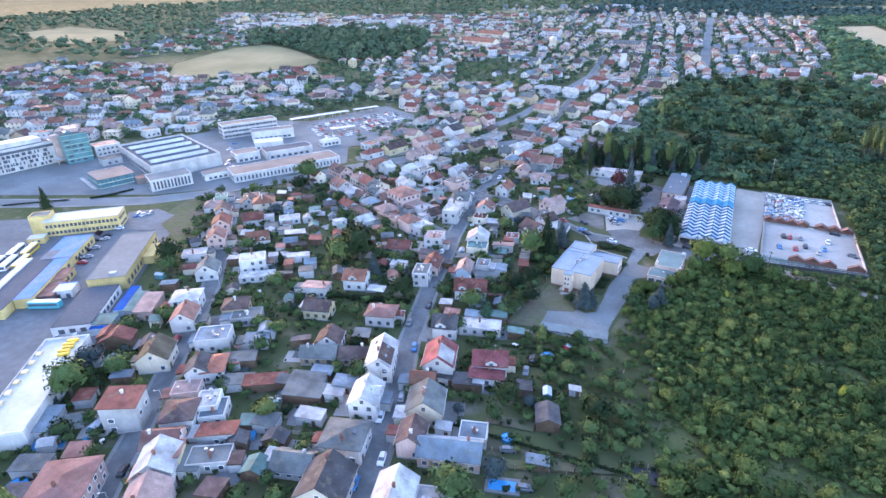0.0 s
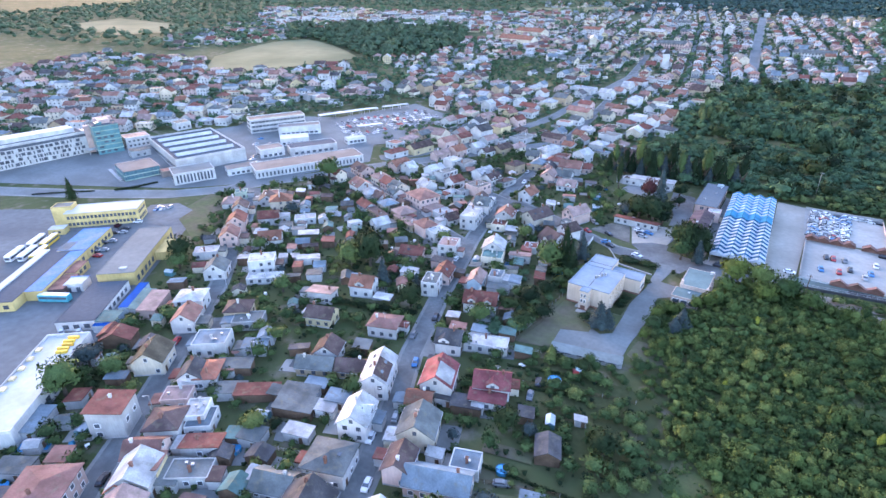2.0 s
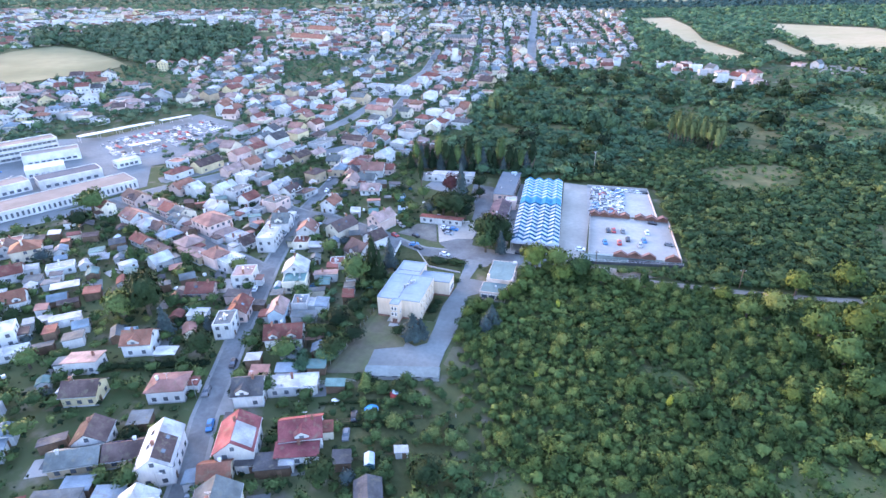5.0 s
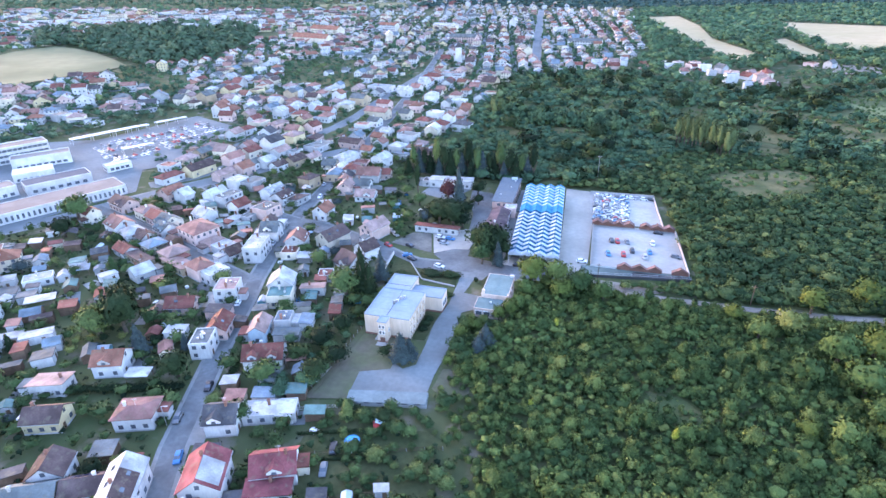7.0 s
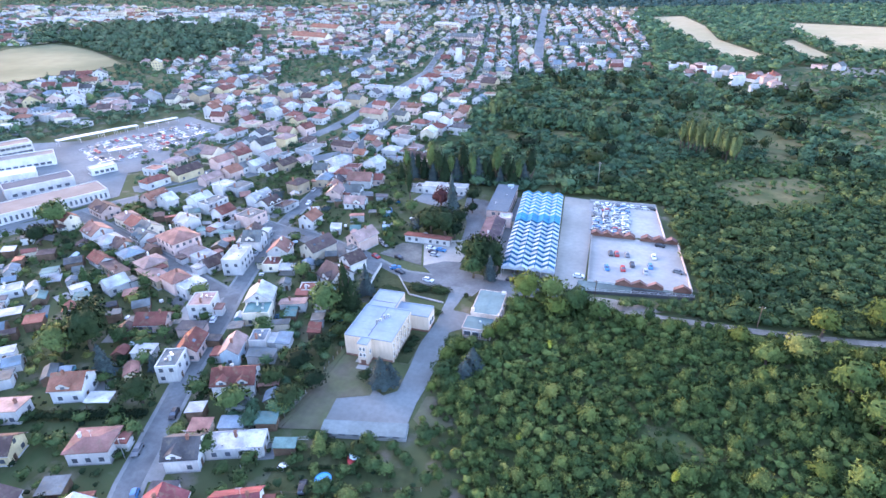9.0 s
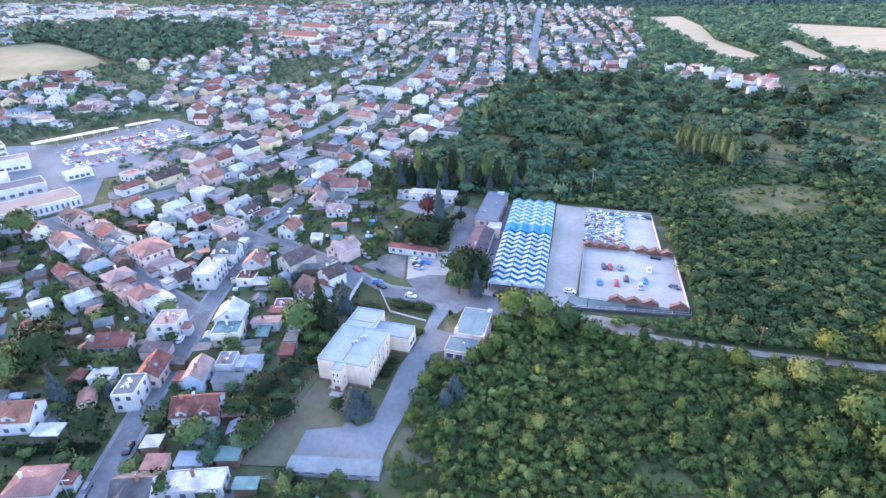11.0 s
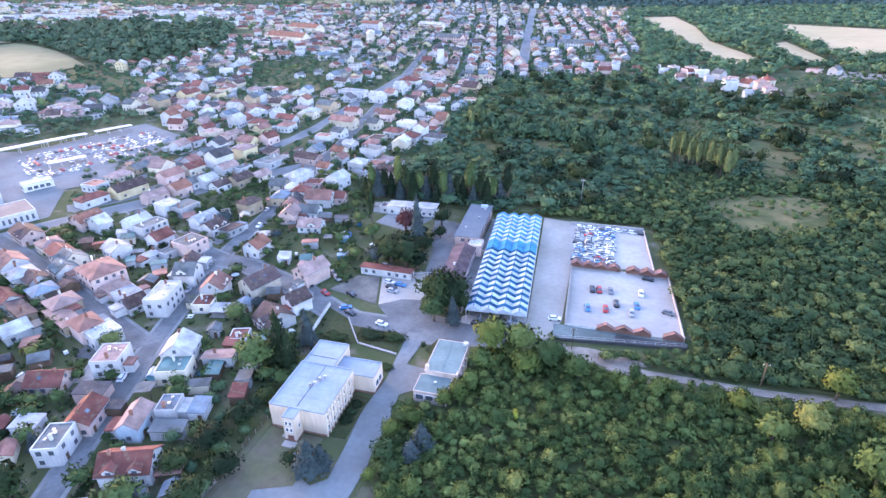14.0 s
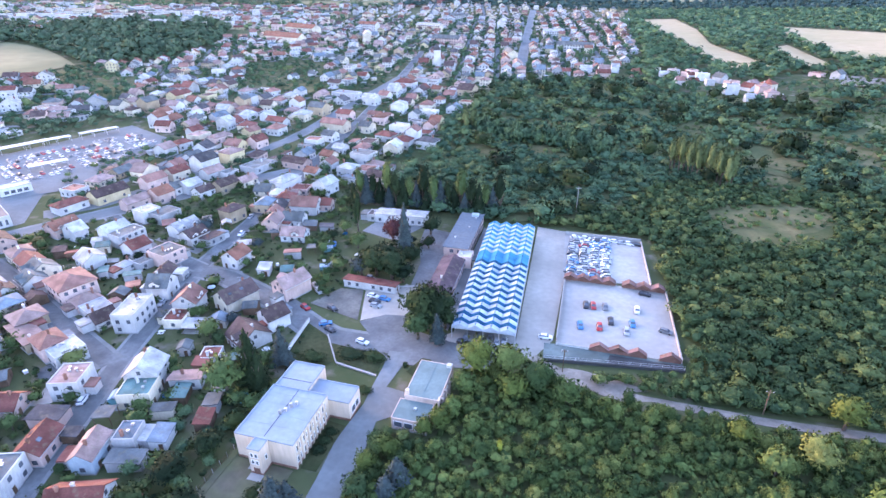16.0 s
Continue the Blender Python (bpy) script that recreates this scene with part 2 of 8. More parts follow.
# ---- helpers of the place ----
def terr(x, y):
    """Height of the ground: level in the near town, rising gently to the hills."""
    r = np.hypot(x, np.asarray(y) - 60)
    slope = 0.022 + 0.02 * np.clip(-np.asarray(x) / 400, 0, 1)
    s = np.maximum(0, r - 310)
    return slope * np.minimum(s * s / (s + 60), 2600) + 14 * np.clip((r - 1500) / 1500, 0, 1) * np.sin(np.asarray(x) / 310 + 1.0) * np.cos(np.asarray(y) / 420)


def tz(x, y):
    return float(terr(x, y))


def mesh_data(name, verts, faces, mat):
    me = bpy.data.meshes.new(name)
    me.from_pydata([tuple(v) for v in verts], [], [tuple(f) for f in faces])
    me.materials.append(mat)
    me.update()
    return me


def part(name, vf, mat, parent=None, label="", m=None):
    me = vf if isinstance(vf, bpy.types.Mesh) else mesh_data(name, vf[0], vf[1], mat)
    ob = new(name, me)
    if parent is not None:
        ob.parent = parent
    if m is not None:
        ob.matrix_basis = m
    if label:
        ob["label"] = label
    return ob


def box(cx, cy, cz, sx, sy, sz):
    """A box by the centre of its base."""
    x0, x1, y0, y1, z0, z1 = cx - sx / 2, cx + sx / 2, cy - sy / 2, cy + sy / 2, cz, cz + sz
    return ([(x0, y0, z0), (x1, y0, z0), (x1, y1, z0), (x0, y1, z0), (x0, y0, z1), (x1, y0, z1), (x1, y1, z1), (x0, y1, z1)],
            [(3, 2, 1, 0), (4, 5, 6, 7), (0, 1, 5, 4), (1, 2, 6, 5), (2, 3, 7, 6), (3, 0, 4, 7)])


def join(*vfs):
    v, f = [], []
    for a, b in vfs:
        f += [tuple(i + len(v) for i in q) for q in b]
        v += list(a)
    return v, f


def slab(pts, thick):
    """A plate below the given corners (in order)."""
    n = len(pts)
    lo = [(p[0], p[1], p[2] - thick) for p in pts]
    return (list(pts) + lo, [tuple(range(n)), tuple(range(2 * n - 1, n - 1, -1))] + [(i, i + n, (i + 1) % n + n, (i + 1) % n) for i in range(n)])


def turned(vf, m):
    return [tuple(m @ Vector(v)) for v in vf[0]], vf[1]


def thing(name, x, y, rot, label, category, group="", z=None):
    e = new(name)
    e.empty_display_size = 0.5
    e.matrix_basis = pose(x, y, tz(x, y) if z is None else z, 0, 0, rot)
    return tagged(e, label, category, group)


ROADS, FOOT, LAID = [], [], []


def free(x, y, gap=1.0, road_gap=1.0):
    """True where neither a road nor a building stands."""
    for (ax, ay), (bx, by), hw in ROADS:
        dx, dy = bx - ax, by - ay
        k = max(0.0, min(1.0, ((x - ax) * dx + (y - ay) * dy) / (dx * dx + dy * dy)))
        if math.hypot(x - ax - k * dx, y - ay - k * dy) < hw + road_gap:
            return False
    for fx, fy, c, s, hx, hy in FOOT:
        dx, dy = x - fx, y - fy
        if abs(dx * c + dy * s) < hx + gap and abs(-dx * s + dy * c) < hy + gap:
            return False
    return True


def footprint(x, y, rot, w, l):
    FOOT.append((x, y, math.cos(radians(rot)), math.sin(radians(rot)), w / 2, l / 2))


def inside(x, y, poly):
    hit, j = False, len(poly) - 1
    for i in range(len(poly)):
        (xi, yi), (xj, yj) = poly[i], poly[j]
        if (yi > y) != (yj > y) and x < (xj - xi) * (y - yi) / (yj - yi) + xi:
            hit = not hit
        j = i
    return hit


def ribbon(name, line, width, mat, label, category, lift=0.06, kind="structure"):
    LAID.append(name)
    lift += 0.004 * len(LAID)
    pts = []
    for (ax, ay), (bx, by) in zip(line, line[1:]):
        n = max(1, int(math.hypot(bx - ax, by - ay) / 12))
        pts += [(ax + (bx - ax) * i / n, ay + (by - ay) * i / n) for i in range(n)]
    pts.append(line[-1])
    v, f = [], []
    for i, (x, y) in enumerate(pts):
        a, b = pts[max(0, i - 1)], pts[min(len(pts) - 1, i + 1)]
        d = Vector((b[0] - a[0], b[1] - a[1])).normalized()
        for s in (-1, 1):
            px, py = x - s * d.y * width / 2, y + s * d.x * width / 2
            v.append((px, py, tz(px, py) + lift))
    for i in range(len(pts) - 1):
        f.append((2 * i, 2 * i + 1, 2 * i + 3, 2 * i + 2))
    f = [tuple(reversed(q)) for q in f]
    n = len(v)
    v += [(a, b, c - 0.3) for a, b, c in v]
    for i in range(len(pts) - 1):
        f += [(2 * i, 2 * i + 2, 2 * i + 2 + n, 2 * i + n), (2 * i + 3, 2 * i + 1, 2 * i + 1 + n, 2 * i + 3 + n)]
    ob = part(name, (v, f), mat)
    return tagged(ob, label, category, "", kind)


def road(name, line, width, label, walk_w=1.1, mat=None):
    for a, b in zip(line, line[1:]):
        ROADS.append((a, b, width / 2 + walk_w))
    if walk_w:
        ribbon("pavement", line, width + 2 * walk_w, PAVING, "worn grey paved footways beside the street", "pavement", 0.1 if walk_w else 0)
        # the carriageway lies between the raised footways on its own strip
    return ribbon(name, line, width, mat or ASPHALT, label, "road", 0.115 if walk_w else 0.06)


def patch(name, poly, mat, label, category, lift=0.04, step=40, ragged=0.0):
    """A level or draped area with its edges cut into short pieces."""
    LAID.append(name)
    lift += 0.004 * len(LAID)
    pts = []
    for (ax, ay), (bx, by) in zip(poly, poly[1:] + poly[:1]):
        n = max(1, int(math.hypot(bx - ax, by - ay) / step))
        for i in range(n):
            x, y = ax + (bx - ax) * i / n, ay + (by - ay) * i / n
            x, y = x + ragged * noise.noise((x / 9, y / 9, 1)), y + ragged * noise.noise((x / 9, y / 9, 5))
            pts.append((x, y, tz(x, y) + lift))
    bm = bmesh.new()
    vs = [bm.verts.new(p) for p in pts]
    es = [bm.edges.new((vs[i], vs[(i + 1) % len(vs)])) for i in range(len(vs))]
    bmesh.ops.triangle_fill(bm, edges=es, use_beauty=True)
    bmesh.ops.recalc_face_normals(bm, faces=bm.faces)
    if bm.faces and sum(f.normal.z for f in bm.faces) < 0:
        bmesh.ops.reverse_faces(bm, faces=bm.faces)
    me = bpy.data.meshes.new(name)
    bm.to_mesh(me)
    bm.free()
    me.materials.append(mat)
    return tagged(new(name, me), label, category, "", "structure")


# ---- the ground, one sheet to the horizon ----
def axis_steps(lo, hi):
    xs, x = [], 0.0
    while x < max(abs(lo), abs(hi)):
        xs.append(x)
        x += 12 + x * 0.04
    return sorted({-v for v in xs if -v >= lo} | {v for v in xs if v <= hi} | {lo, hi})


gx, gy = np.array(axis_steps(-4500, 4500)), np.array(axis_steps(-1500, 4600)) + 150
X, Y = np.meshgrid(gx, gy)
gv = np.stack([X.ravel(), Y.ravel(), terr(X, Y).ravel()], 1)
nx, ny = len(gx), len(gy)
gf = [(j * nx + i, j * nx + i + 1, (j + 1) * nx + i + 1, (j + 1) * nx + i) for j in range(ny - 1) for i in range(nx - 1)]
ground = tagged(part("ground", (gv.tolist(), gf), GROUND), "rough grass and garden soil, dark green and brown", "ground", "", "structure")
for p in ground.data.polygons:
    p.use_smooth = True

# ---- streets ----
MAIN = [(-38, 20), (-50, 55), (-62.5, 89), (-69.2, 107), (-77, 125.5), (-84, 140), (-90.6, 158), (-98, 178), (-105.5, 202), (-111.5, 219), (-116, 235),
        (-122.5, 262), (-127, 280), (-130, 305), (-135.5, 350), (-140, 390), (-145, 420), (-155, 500), (-168, 590), (-185, 700), (-205, 820)]
MAIN_ROAD = [(-10, -60)] + MAIN
road("main_street", MAIN_ROAD, 5.6, "patched grey asphalt street between house rows")
road("side_street", [(-35, -60), (-80, 10), (-100, 38), (-115.4, 57.5), (-124.6, 70.7), (-138.5, 88.7), (-157, 112.8), (-174.5, 135), (-204.9, 166.4), (-242, 204.8), (-254, 216)], 5.6,
     "narrow grey asphalt street with parked cars")
road("avenue", [(-640, -40), (-520, 45), (-420, 104), (-371, 133), (-328, 158), (-287, 184), (-267, 206), (-257, 229), (-240, 251), (-222, 284), (-196, 322), (-178, 350), (-160, 372), (-141, 395)], 9,
     "wide grey asphalt avenue", 2.0, YARD_ASPHALT)
UPPER = [(-232, 300), (-216, 318), (-205, 345), (-193, 388), (-181, 440), (-179, 470), (-180, 513), (-179, 566), (-178, 657), (-171, 712)]
road("upper_street", UPPER, 7, "grey asphalt street climbing through the upper town", 1.5, YARD_ASPHALT)
road("far_street", [(-72, 760), (-85, 884), (-111, 1127), (-142, 1423)], 9, "long straight grey street in the far town", 2, YARD_ASPHALT)
road("school_road", [(-123, 272), (-112, 271), (-83, 259.5), (-66, 250), (-56, 246), (-41, 246), (-31, 244), (-14, 247), (2, 250)], 8, "grey asphalt road towards the hall", 1.4)
road("cross_lane", [(-125, 274), (-140, 279), (-157, 283), (-199, 307)], 5.5, "grey asphalt lane", 1.0)
road("cross_street", [(-113, 217), (-152, 233), (-186, 247.6), (-221, 260.6), (-236, 266)], 5.5, "grey asphalt side street", 1.2)
road("dirt_road", [(6, 252), (13, 248), (21, 243.5), (37, 241.5), (51.6, 241.3), (65.8, 241), (81, 241.7), (96, 242.8), (130, 247), (180, 258), (260, 270)], 3.0, "pale dusty dirt road along the scrub", 0, DIRT)


# ---- kinds of things ----
WIN, PANE = {}, {}


def window_meshes(w, h):
    key = (round(w, 1), round(h, 1))
    if key not in WIN:
        t = 0.1
        hw = w / 2
        out, inn, v = [(-hw - t, 0), (hw + t, 0), (hw + t, h + 2 * t), (-hw - t, h + 2 * t)], [(-hw, t), (hw, t), (hw, h + t), (-hw, h + t)], []
        for d in (-0.08, 0.05):
            v += [(a, d, b) for a, b in out] + [(a, d, b) for a, b in inn]
        f = []
        for i in range(4):
            k = (i + 1) % 4
            f += [(i, k, 4 + k, 4 + i), (8 + k, 8 + i, 12 + i, 12 + k), (i, 8 + i, 8 + k, k), (4 + i, 4 + k, 12 + k, 12 + i)]
        WIN[key] = mesh_data("window", v, f, FRAME)
        PANE[key] = mesh_data("pane", *box(0, 0.01, t, w, 0.04, h), GLASS)
    return WIN[key], PANE[key]


def window(parent, x, y, z, rz, w=1.2, h=1.4, pane=True):
    a, b = window_meshes(w, h)
    if not pane:
        return part("window", b, GLASS, parent, m=pose(x, y, z, 0, 0, rz))
    o = part("window", a, FRAME, parent, m=pose(x, y, z, 0, 0, rz))
    part("pane", b, GLASS, o)
    return o


DOOR = mesh_data("door", *join(box(0, 0, 0, 1.0, 0.1, 2.05), box(0, -0.03, 0.3, 0.6, 0.1, 0.6), box(0, -0.03, 1.1, 0.6, 0.1, 0.7)), TIMBER)
CHIMNEY = mesh_data("chimney", *join(box(0, 0, -1.2, 0.6, 0.6, 2.4), box(0, 0, 1.2, 0.76, 0.76, 0.14), box(0, 0, 1.34, 0.3, 0.3, 0.25)), BRICK)
CHIMNEY_W = mesh_data("chimney", *join(box(0, 0, -1.2, 0.6, 0.6, 2.2), box(0, 0, 1.0, 0.8, 0.8, 0.14), box(0, 0, 1.14, 0.3, 0.3, 0.2)), WALL["w"])
SKYLIGHT = mesh_data("skylight", *join(box(0, 0, 0, 0.9, 1.2, 0.12), box(0, 0, 0.12, 0.7, 1.0, 0.02)), GLASS)
VENT = mesh_data("vent", *join(box(0, 0, 0, 0.5, 0.5, 0.5), box(0, 0, 0.5, 0.7, 0.7, 0.1)), STEEL)
DISH = mesh_data("aerial", *join(box(0, 0, 0, 0.06, 0.06, 2.2), box(0, 0, 2.0, 1.4, 0.05, 0.05), box(0, 0, 1.7, 1.0, 0.05, 0.05)), STEEL)


def roof_parts(w, l, h, kind, ridge, rise, over=0.45):
    """Wall gables and roof shells. Walls span w (x) by l (y)."""
    if ridge == "x":
        w, l = l, w
    hw, hl = w / 2, l / 2
    t = 0.22
    gable = None
    if kind == "gable":
        k = rise / hw
        ox, oy = hw + over, hl + over
        ze, zr = h - k * over, h + rise
        halves = []
        for s in (-1, 1):
            q = [(0, -oy, zr + t), (0, oy, zr + t), (s * ox, oy, ze + t), (s * ox, -oy, ze + t)]
            halves.append(slab(q if s < 0 else q[::-1], t))
        shell = halves
        gable = ([(-hw, -hl, h), (hw, -hl, h), (0, -hl, zr), (-hw, hl, h), (hw, hl, h), (0, hl, zr)], [(0, 1, 2), (4, 3, 5)])
    elif kind == "hip":
        o = over
        rl = max(0.3, hl - hw * 0.85)
        c = [(-hw - o, -hl - o, h), (hw + o, -hl - o, h), (hw + o, hl + o, h), (-hw - o, hl + o, h), (0, -rl, h + rise), (0, rl, h + rise)]
        lo = [(a, b, z - t) for a, b, z in c[:4]]
        shell = [(c + lo, [(0, 1, 4), (1, 2, 5, 4), (2, 3, 5), (3, 0, 4, 5), (0, 6, 7, 1), (1, 7, 8, 2), (2, 8, 9, 3), (3, 9, 6, 0), (9, 8, 7, 6)])]
    elif kind == "mono":
        o = over
        q = [(-hw - o, -hl - o, h + rise + t), (hw + o, -hl - o, h + t), (hw + o, hl + o, h + t), (-hw - o, hl + o, h + rise + t)]
        shell = [slab(q, t)]
        gable = ([(-hw, -hl, h), (hw, -hl, h), (-hw, -hl, h + rise), (-hw, hl, h), (hw, hl, h), (-hw, hl, h + rise)], [(0, 1, 2), (4, 3, 5), (0, 2, 5, 3)])
    else:
        p = 0.35
        shell = [join(box(0, 0, h, w - 0.3, l - 0.3, 0.12))]
        gable = join(box(-hw + 0.12, 0, h, 0.24, l, p), box(hw - 0.12, 0, h, 0.24, l, p), box(0, -hl + 0.12, h, w - 0.48, 0.24, p), box(0, hl - 0.12, h, w - 0.48, 0.24, p))
    m = pose(0, 0, 0, 0, 0, 90) if ridge == "x" else Matrix.Identity(4)
    return [turned(s, m) for s in shell], turned(gable, m) if gable else None


STOREY = {1: "single-storey", 2: "two-storey", 3: "three-storey", 4: "four-storey"}
ROOF_WORD = {"gable": "gabled roof", "hip": "hipped roof", "flat": "flat roof", "mono": "lean-to roof"}


def house(x, y, rot, w, l, h, kind="gable", rc="R", wc="w", ridge="y", rise=None, chim=1, sky=0, solar=0, near=True, name="house", what="house", win=3.0, sheet=None, dorm=None):
    n_st = max(1, round(h / 2.9))
    if rise is None:
        rise = {"gable": (w if ridge == "y" else l) * 0.36, "hip": (w if ridge == "y" else l) * 0.3, "mono": 0.9, "flat": 0}[kind]
    label = "%s rendered %s %s with %s %s" % (WALL_C[wc][0], STOREY[min(4, n_st)], what, ROOF_C[rc][0], ROOF_WORD[kind])
    e = thing(name, x, y, rot, label, what, "houses of the town" if what == "house" else "")
    footprint(x, y, rot, w, l)
    shells, gable = roof_parts(w, l, h, kind, ridge, rise)
    body = box(0, 0, -0.6, w, l, h + 0.6)
    part("wall", join(body, gable) if gable else body, WALL[wc], e)
    for i, s in enumerate(shells):
        part("roof", s, ROOF[rc], e)
    rng = random.Random(int(x * 31 + y * 17))
    if dorm is None:
        dorm = rng.choice((0, 0, 0, 1, 1, 2)) if near and kind == "gable" and min(w, l) > 7 else 0
    turn = pose(0, 0, 0, 0, 0, 0 if ridge == "x" else 90)
    span, deep = (w, l) if ridge == "x" else (l, w)
    for i in range(dorm):
        dw = 2.6 if dorm == 2 else 3.4
        u, dh = (i + 0.5 - dorm / 2) * span * 0.5 + (rng.uniform(-0.15, 0.15) * span if dorm == 1 else 0), rise * 0.38
        y0, y1, zr = -deep / 2 - 0.12, -deep * 0.02, h + dh + dw * 0.32
        bodyv = join(box(u, (y0 + y1) / 2, h - 0.6, dw, y1 - y0, dh + 0.6), ([(u - dw / 2, y0, h + dh), (u + dw / 2, y0, h + dh), (u, y0, zr)], [(0, 1, 2)]))
        d_e = part("dormer", turned(bodyv, turn), WALL[wc], e)
        for sd in (-1, 1):
            q = [(u, y0 - 0.3, zr + 0.18), (u, y1, zr + 0.18), (u + sd * (dw / 2 + 0.3), y1, h + dh), (u + sd * (dw / 2 + 0.3), y0 - 0.3, h + dh)]
            part("dormer_roof", turned(slab(q if sd < 0 else q[::-1], 0.16), turn), ROOF[rc], d_e)
        window_d = turn @ Vector((u, y0 - 0.03, h - 0.3))
        window(d_e, window_d.x, window_d.y, window_d.z, 0 if ridge == "x" else 90, 1.1, 1.1, False)
    if near:
        part("plinth", join(box(0, 0, -0.3, w + 0.08, l + 0.08, 0.75)), WALL["g"], e)
        # windows along all four sides
        for side, (length, off, rz) in enumerate(((w, -l / 2 - 0.03, 0), (l, w / 2 + 0.03, 90), (w, -l / 2 - 0.03, 180), (l, w / 2 + 0.03, 270))):
            n = max(1, int(length / win))
            for st in range(n_st):
                for i in range(n):
                    if rng.random() < (0.18 if rz in (0, 90) else 0.95):
                        continue
                    u = (i + 0.5 - n / 2) * length / n * 0.94
                    z = 0.9 + st * 2.8
                    if z + 1.6 > h:
                        continue
                    q = pose(0, 0, 0, 0, 0, rz) @ Vector((u, off if rz in (0, 180) else -off, 0))
                    if st == 0 and i == 0 and side == 1:
                        part("door", DOOR, TIMBER, e, m=pose(q.x, q.y, 0.05, 0, 0, rz))
                    else:
                        window(e, q.x, q.y, z, rz, 1.2 if n_st < 3 else 1.4, 1.3, y < 105)
            if kind == "gable" and rise > 2.4 and ((ridge == "y" and rz in (0, 180)) or (ridge == "x" and rz in (90, 270))):
                q = pose(0, 0, 0, 0, 0, rz) @ Vector((0, off if rz in (0, 180) else -off, 0))
                window(e, q.x, q.y, h + 0.15, rz, 1.0, 1.2, y < 105)
        if kind == "gable":
            for s in (-1, 1):
                o = (w if ridge == "y" else l) / 2 + 0.5
                g = box(s * o, 0, h - 0.42, 0.14, (l if ridge == "y" else w) + 0.9, 0.14)
                part("gutter", turned(g, pose(0, 0, 0, 0, 0, 90)) if ridge == "x" else g, STEEL, e)
    elif y < 620:
        for k in (-0.3, 0.3):
            window(e, k * w, -l / 2 - 0.03, 0.9, 0, 1.3, 1.4, False)
            window(e, w / 2 + 0.03, k * l, 0.9, 90, 1.2, 1.4, False)
    if near and w < 12 and rng.random() < 0.6:
        aw, al, ah = rng.uniform(2.5, 4), rng.uniform(3, 5), min(2.7, h - 0.4)
        sx = rng.choice((-1, 1))
        ax, ay = sx * (w / 2 + aw / 2 - 0.05), rng.uniform(-0.3, 0.3) * l
        part("annex", box(ax, ay, -0.4, aw, al, ah + 0.4), WALL[rng.choice((wc, "w", "g", "c"))], e)
        part("annex_roof", slab([(ax - aw / 2 - 0.2, ay - al / 2 - 0.2, ah + 0.2 + (0.3 if sx < 0 else 0.5)), (ax + aw / 2 + 0.2, ay - al / 2 - 0.2, ah + 0.2 + (0.5 if sx < 0 else 0.3)),
                                 (ax + aw / 2 + 0.2, ay + al / 2 + 0.2, ah + 0.2 + (0.5 if sx < 0 else 0.3)), (ax - aw / 2 - 0.2, ay + al / 2 + 0.2, ah + 0.2 + (0.3 if sx < 0 else 0.5))], 0.5), ROOF[rng.choice("GGTWRBS")], e)
    along = lambda k: (0, k * l) if ridge == "y" else (k * w, 0)
    for i in range(chim):
        k = rng.choice((-0.3, -0.15, 0.18, 0.3)) if i == 0 else -0.05
        cx, cy = along(k)
        dx = rng.choice((-0.4, 0.4))
        cx, cy = (cx + dx, cy) if ridge == "y" else (cx, cy + dx)
        part("chimney", CHIMNEY if rng.random() < 0.6 else CHIMNEY_W, BRICK, e, m=pose(cx, cy, h + (rise * 0.9 if kind in ("gable", "hip") else 0.6)))
    if near and kind in ("gable", "hip") and rng.random() < 0.4:
        cx, cy = along(rng.uniform(-0.2, 0.2))
        part("aerial", DISH, STEEL, e, m=pose(cx, cy, h + rise))
    if near and kind == "flat":
        for _ in range(rng.randint(1, 3)):
            part("vent", VENT, STEEL, e, m=pose(rng.uniform(-0.3, 0.3) * w, rng.uniform(-0.3, 0.3) * l, h + 0.12))
    pitch = math.degrees(math.atan2(rise, (w if ridge == "y" else l) / 2))
    base = pose(0, 0, 0, 0, 0, 90 if ridge == "x" else 0)
    half, long = ((w, l) if ridge == "y" else (l, w))
    if sheet:
        part("roof_sheet", box(0, 0, 0, half * 0.48 / math.cos(radians(pitch)), long * 0.62, 0.07), ROOF[sheet], e, "brown sheet laid over one slope", base @ pose(half * 0.25, -long * 0.15, h + rise * 0.5 + 0.24, 0, pitch, 0))
    for i in range(sky):
        s = 1 if i % 2 == 0 else -1
        u = half * 0.25
        part("skylight", SKYLIGHT, GLASS, e, m=base @ pose(s * u, (i - sky / 2 + 0.5) * 2.2, h + rise * (1 - 2 * u / half) + 0.27, 0, s * pitch, 0))
    for i in range(solar):
        u = half * 0.25
        part("solar_panel", SOLARMESH, SOLAR, e, m=base @ pose((-1 if solar < 0 else 1) * u, (i - solar / 2 + 0.5) * 1.15, h + rise * (1 - 2 * u / half) + 0.3, 0, pitch, 0))
    return e


SOLARMESH = mesh_data("solar_panel", *join(box(0, 0, 0, 1.7, 1.05, 0.05), box(0, 0, 0.05, 0.03, 1.05, 0.01)), SOLAR)


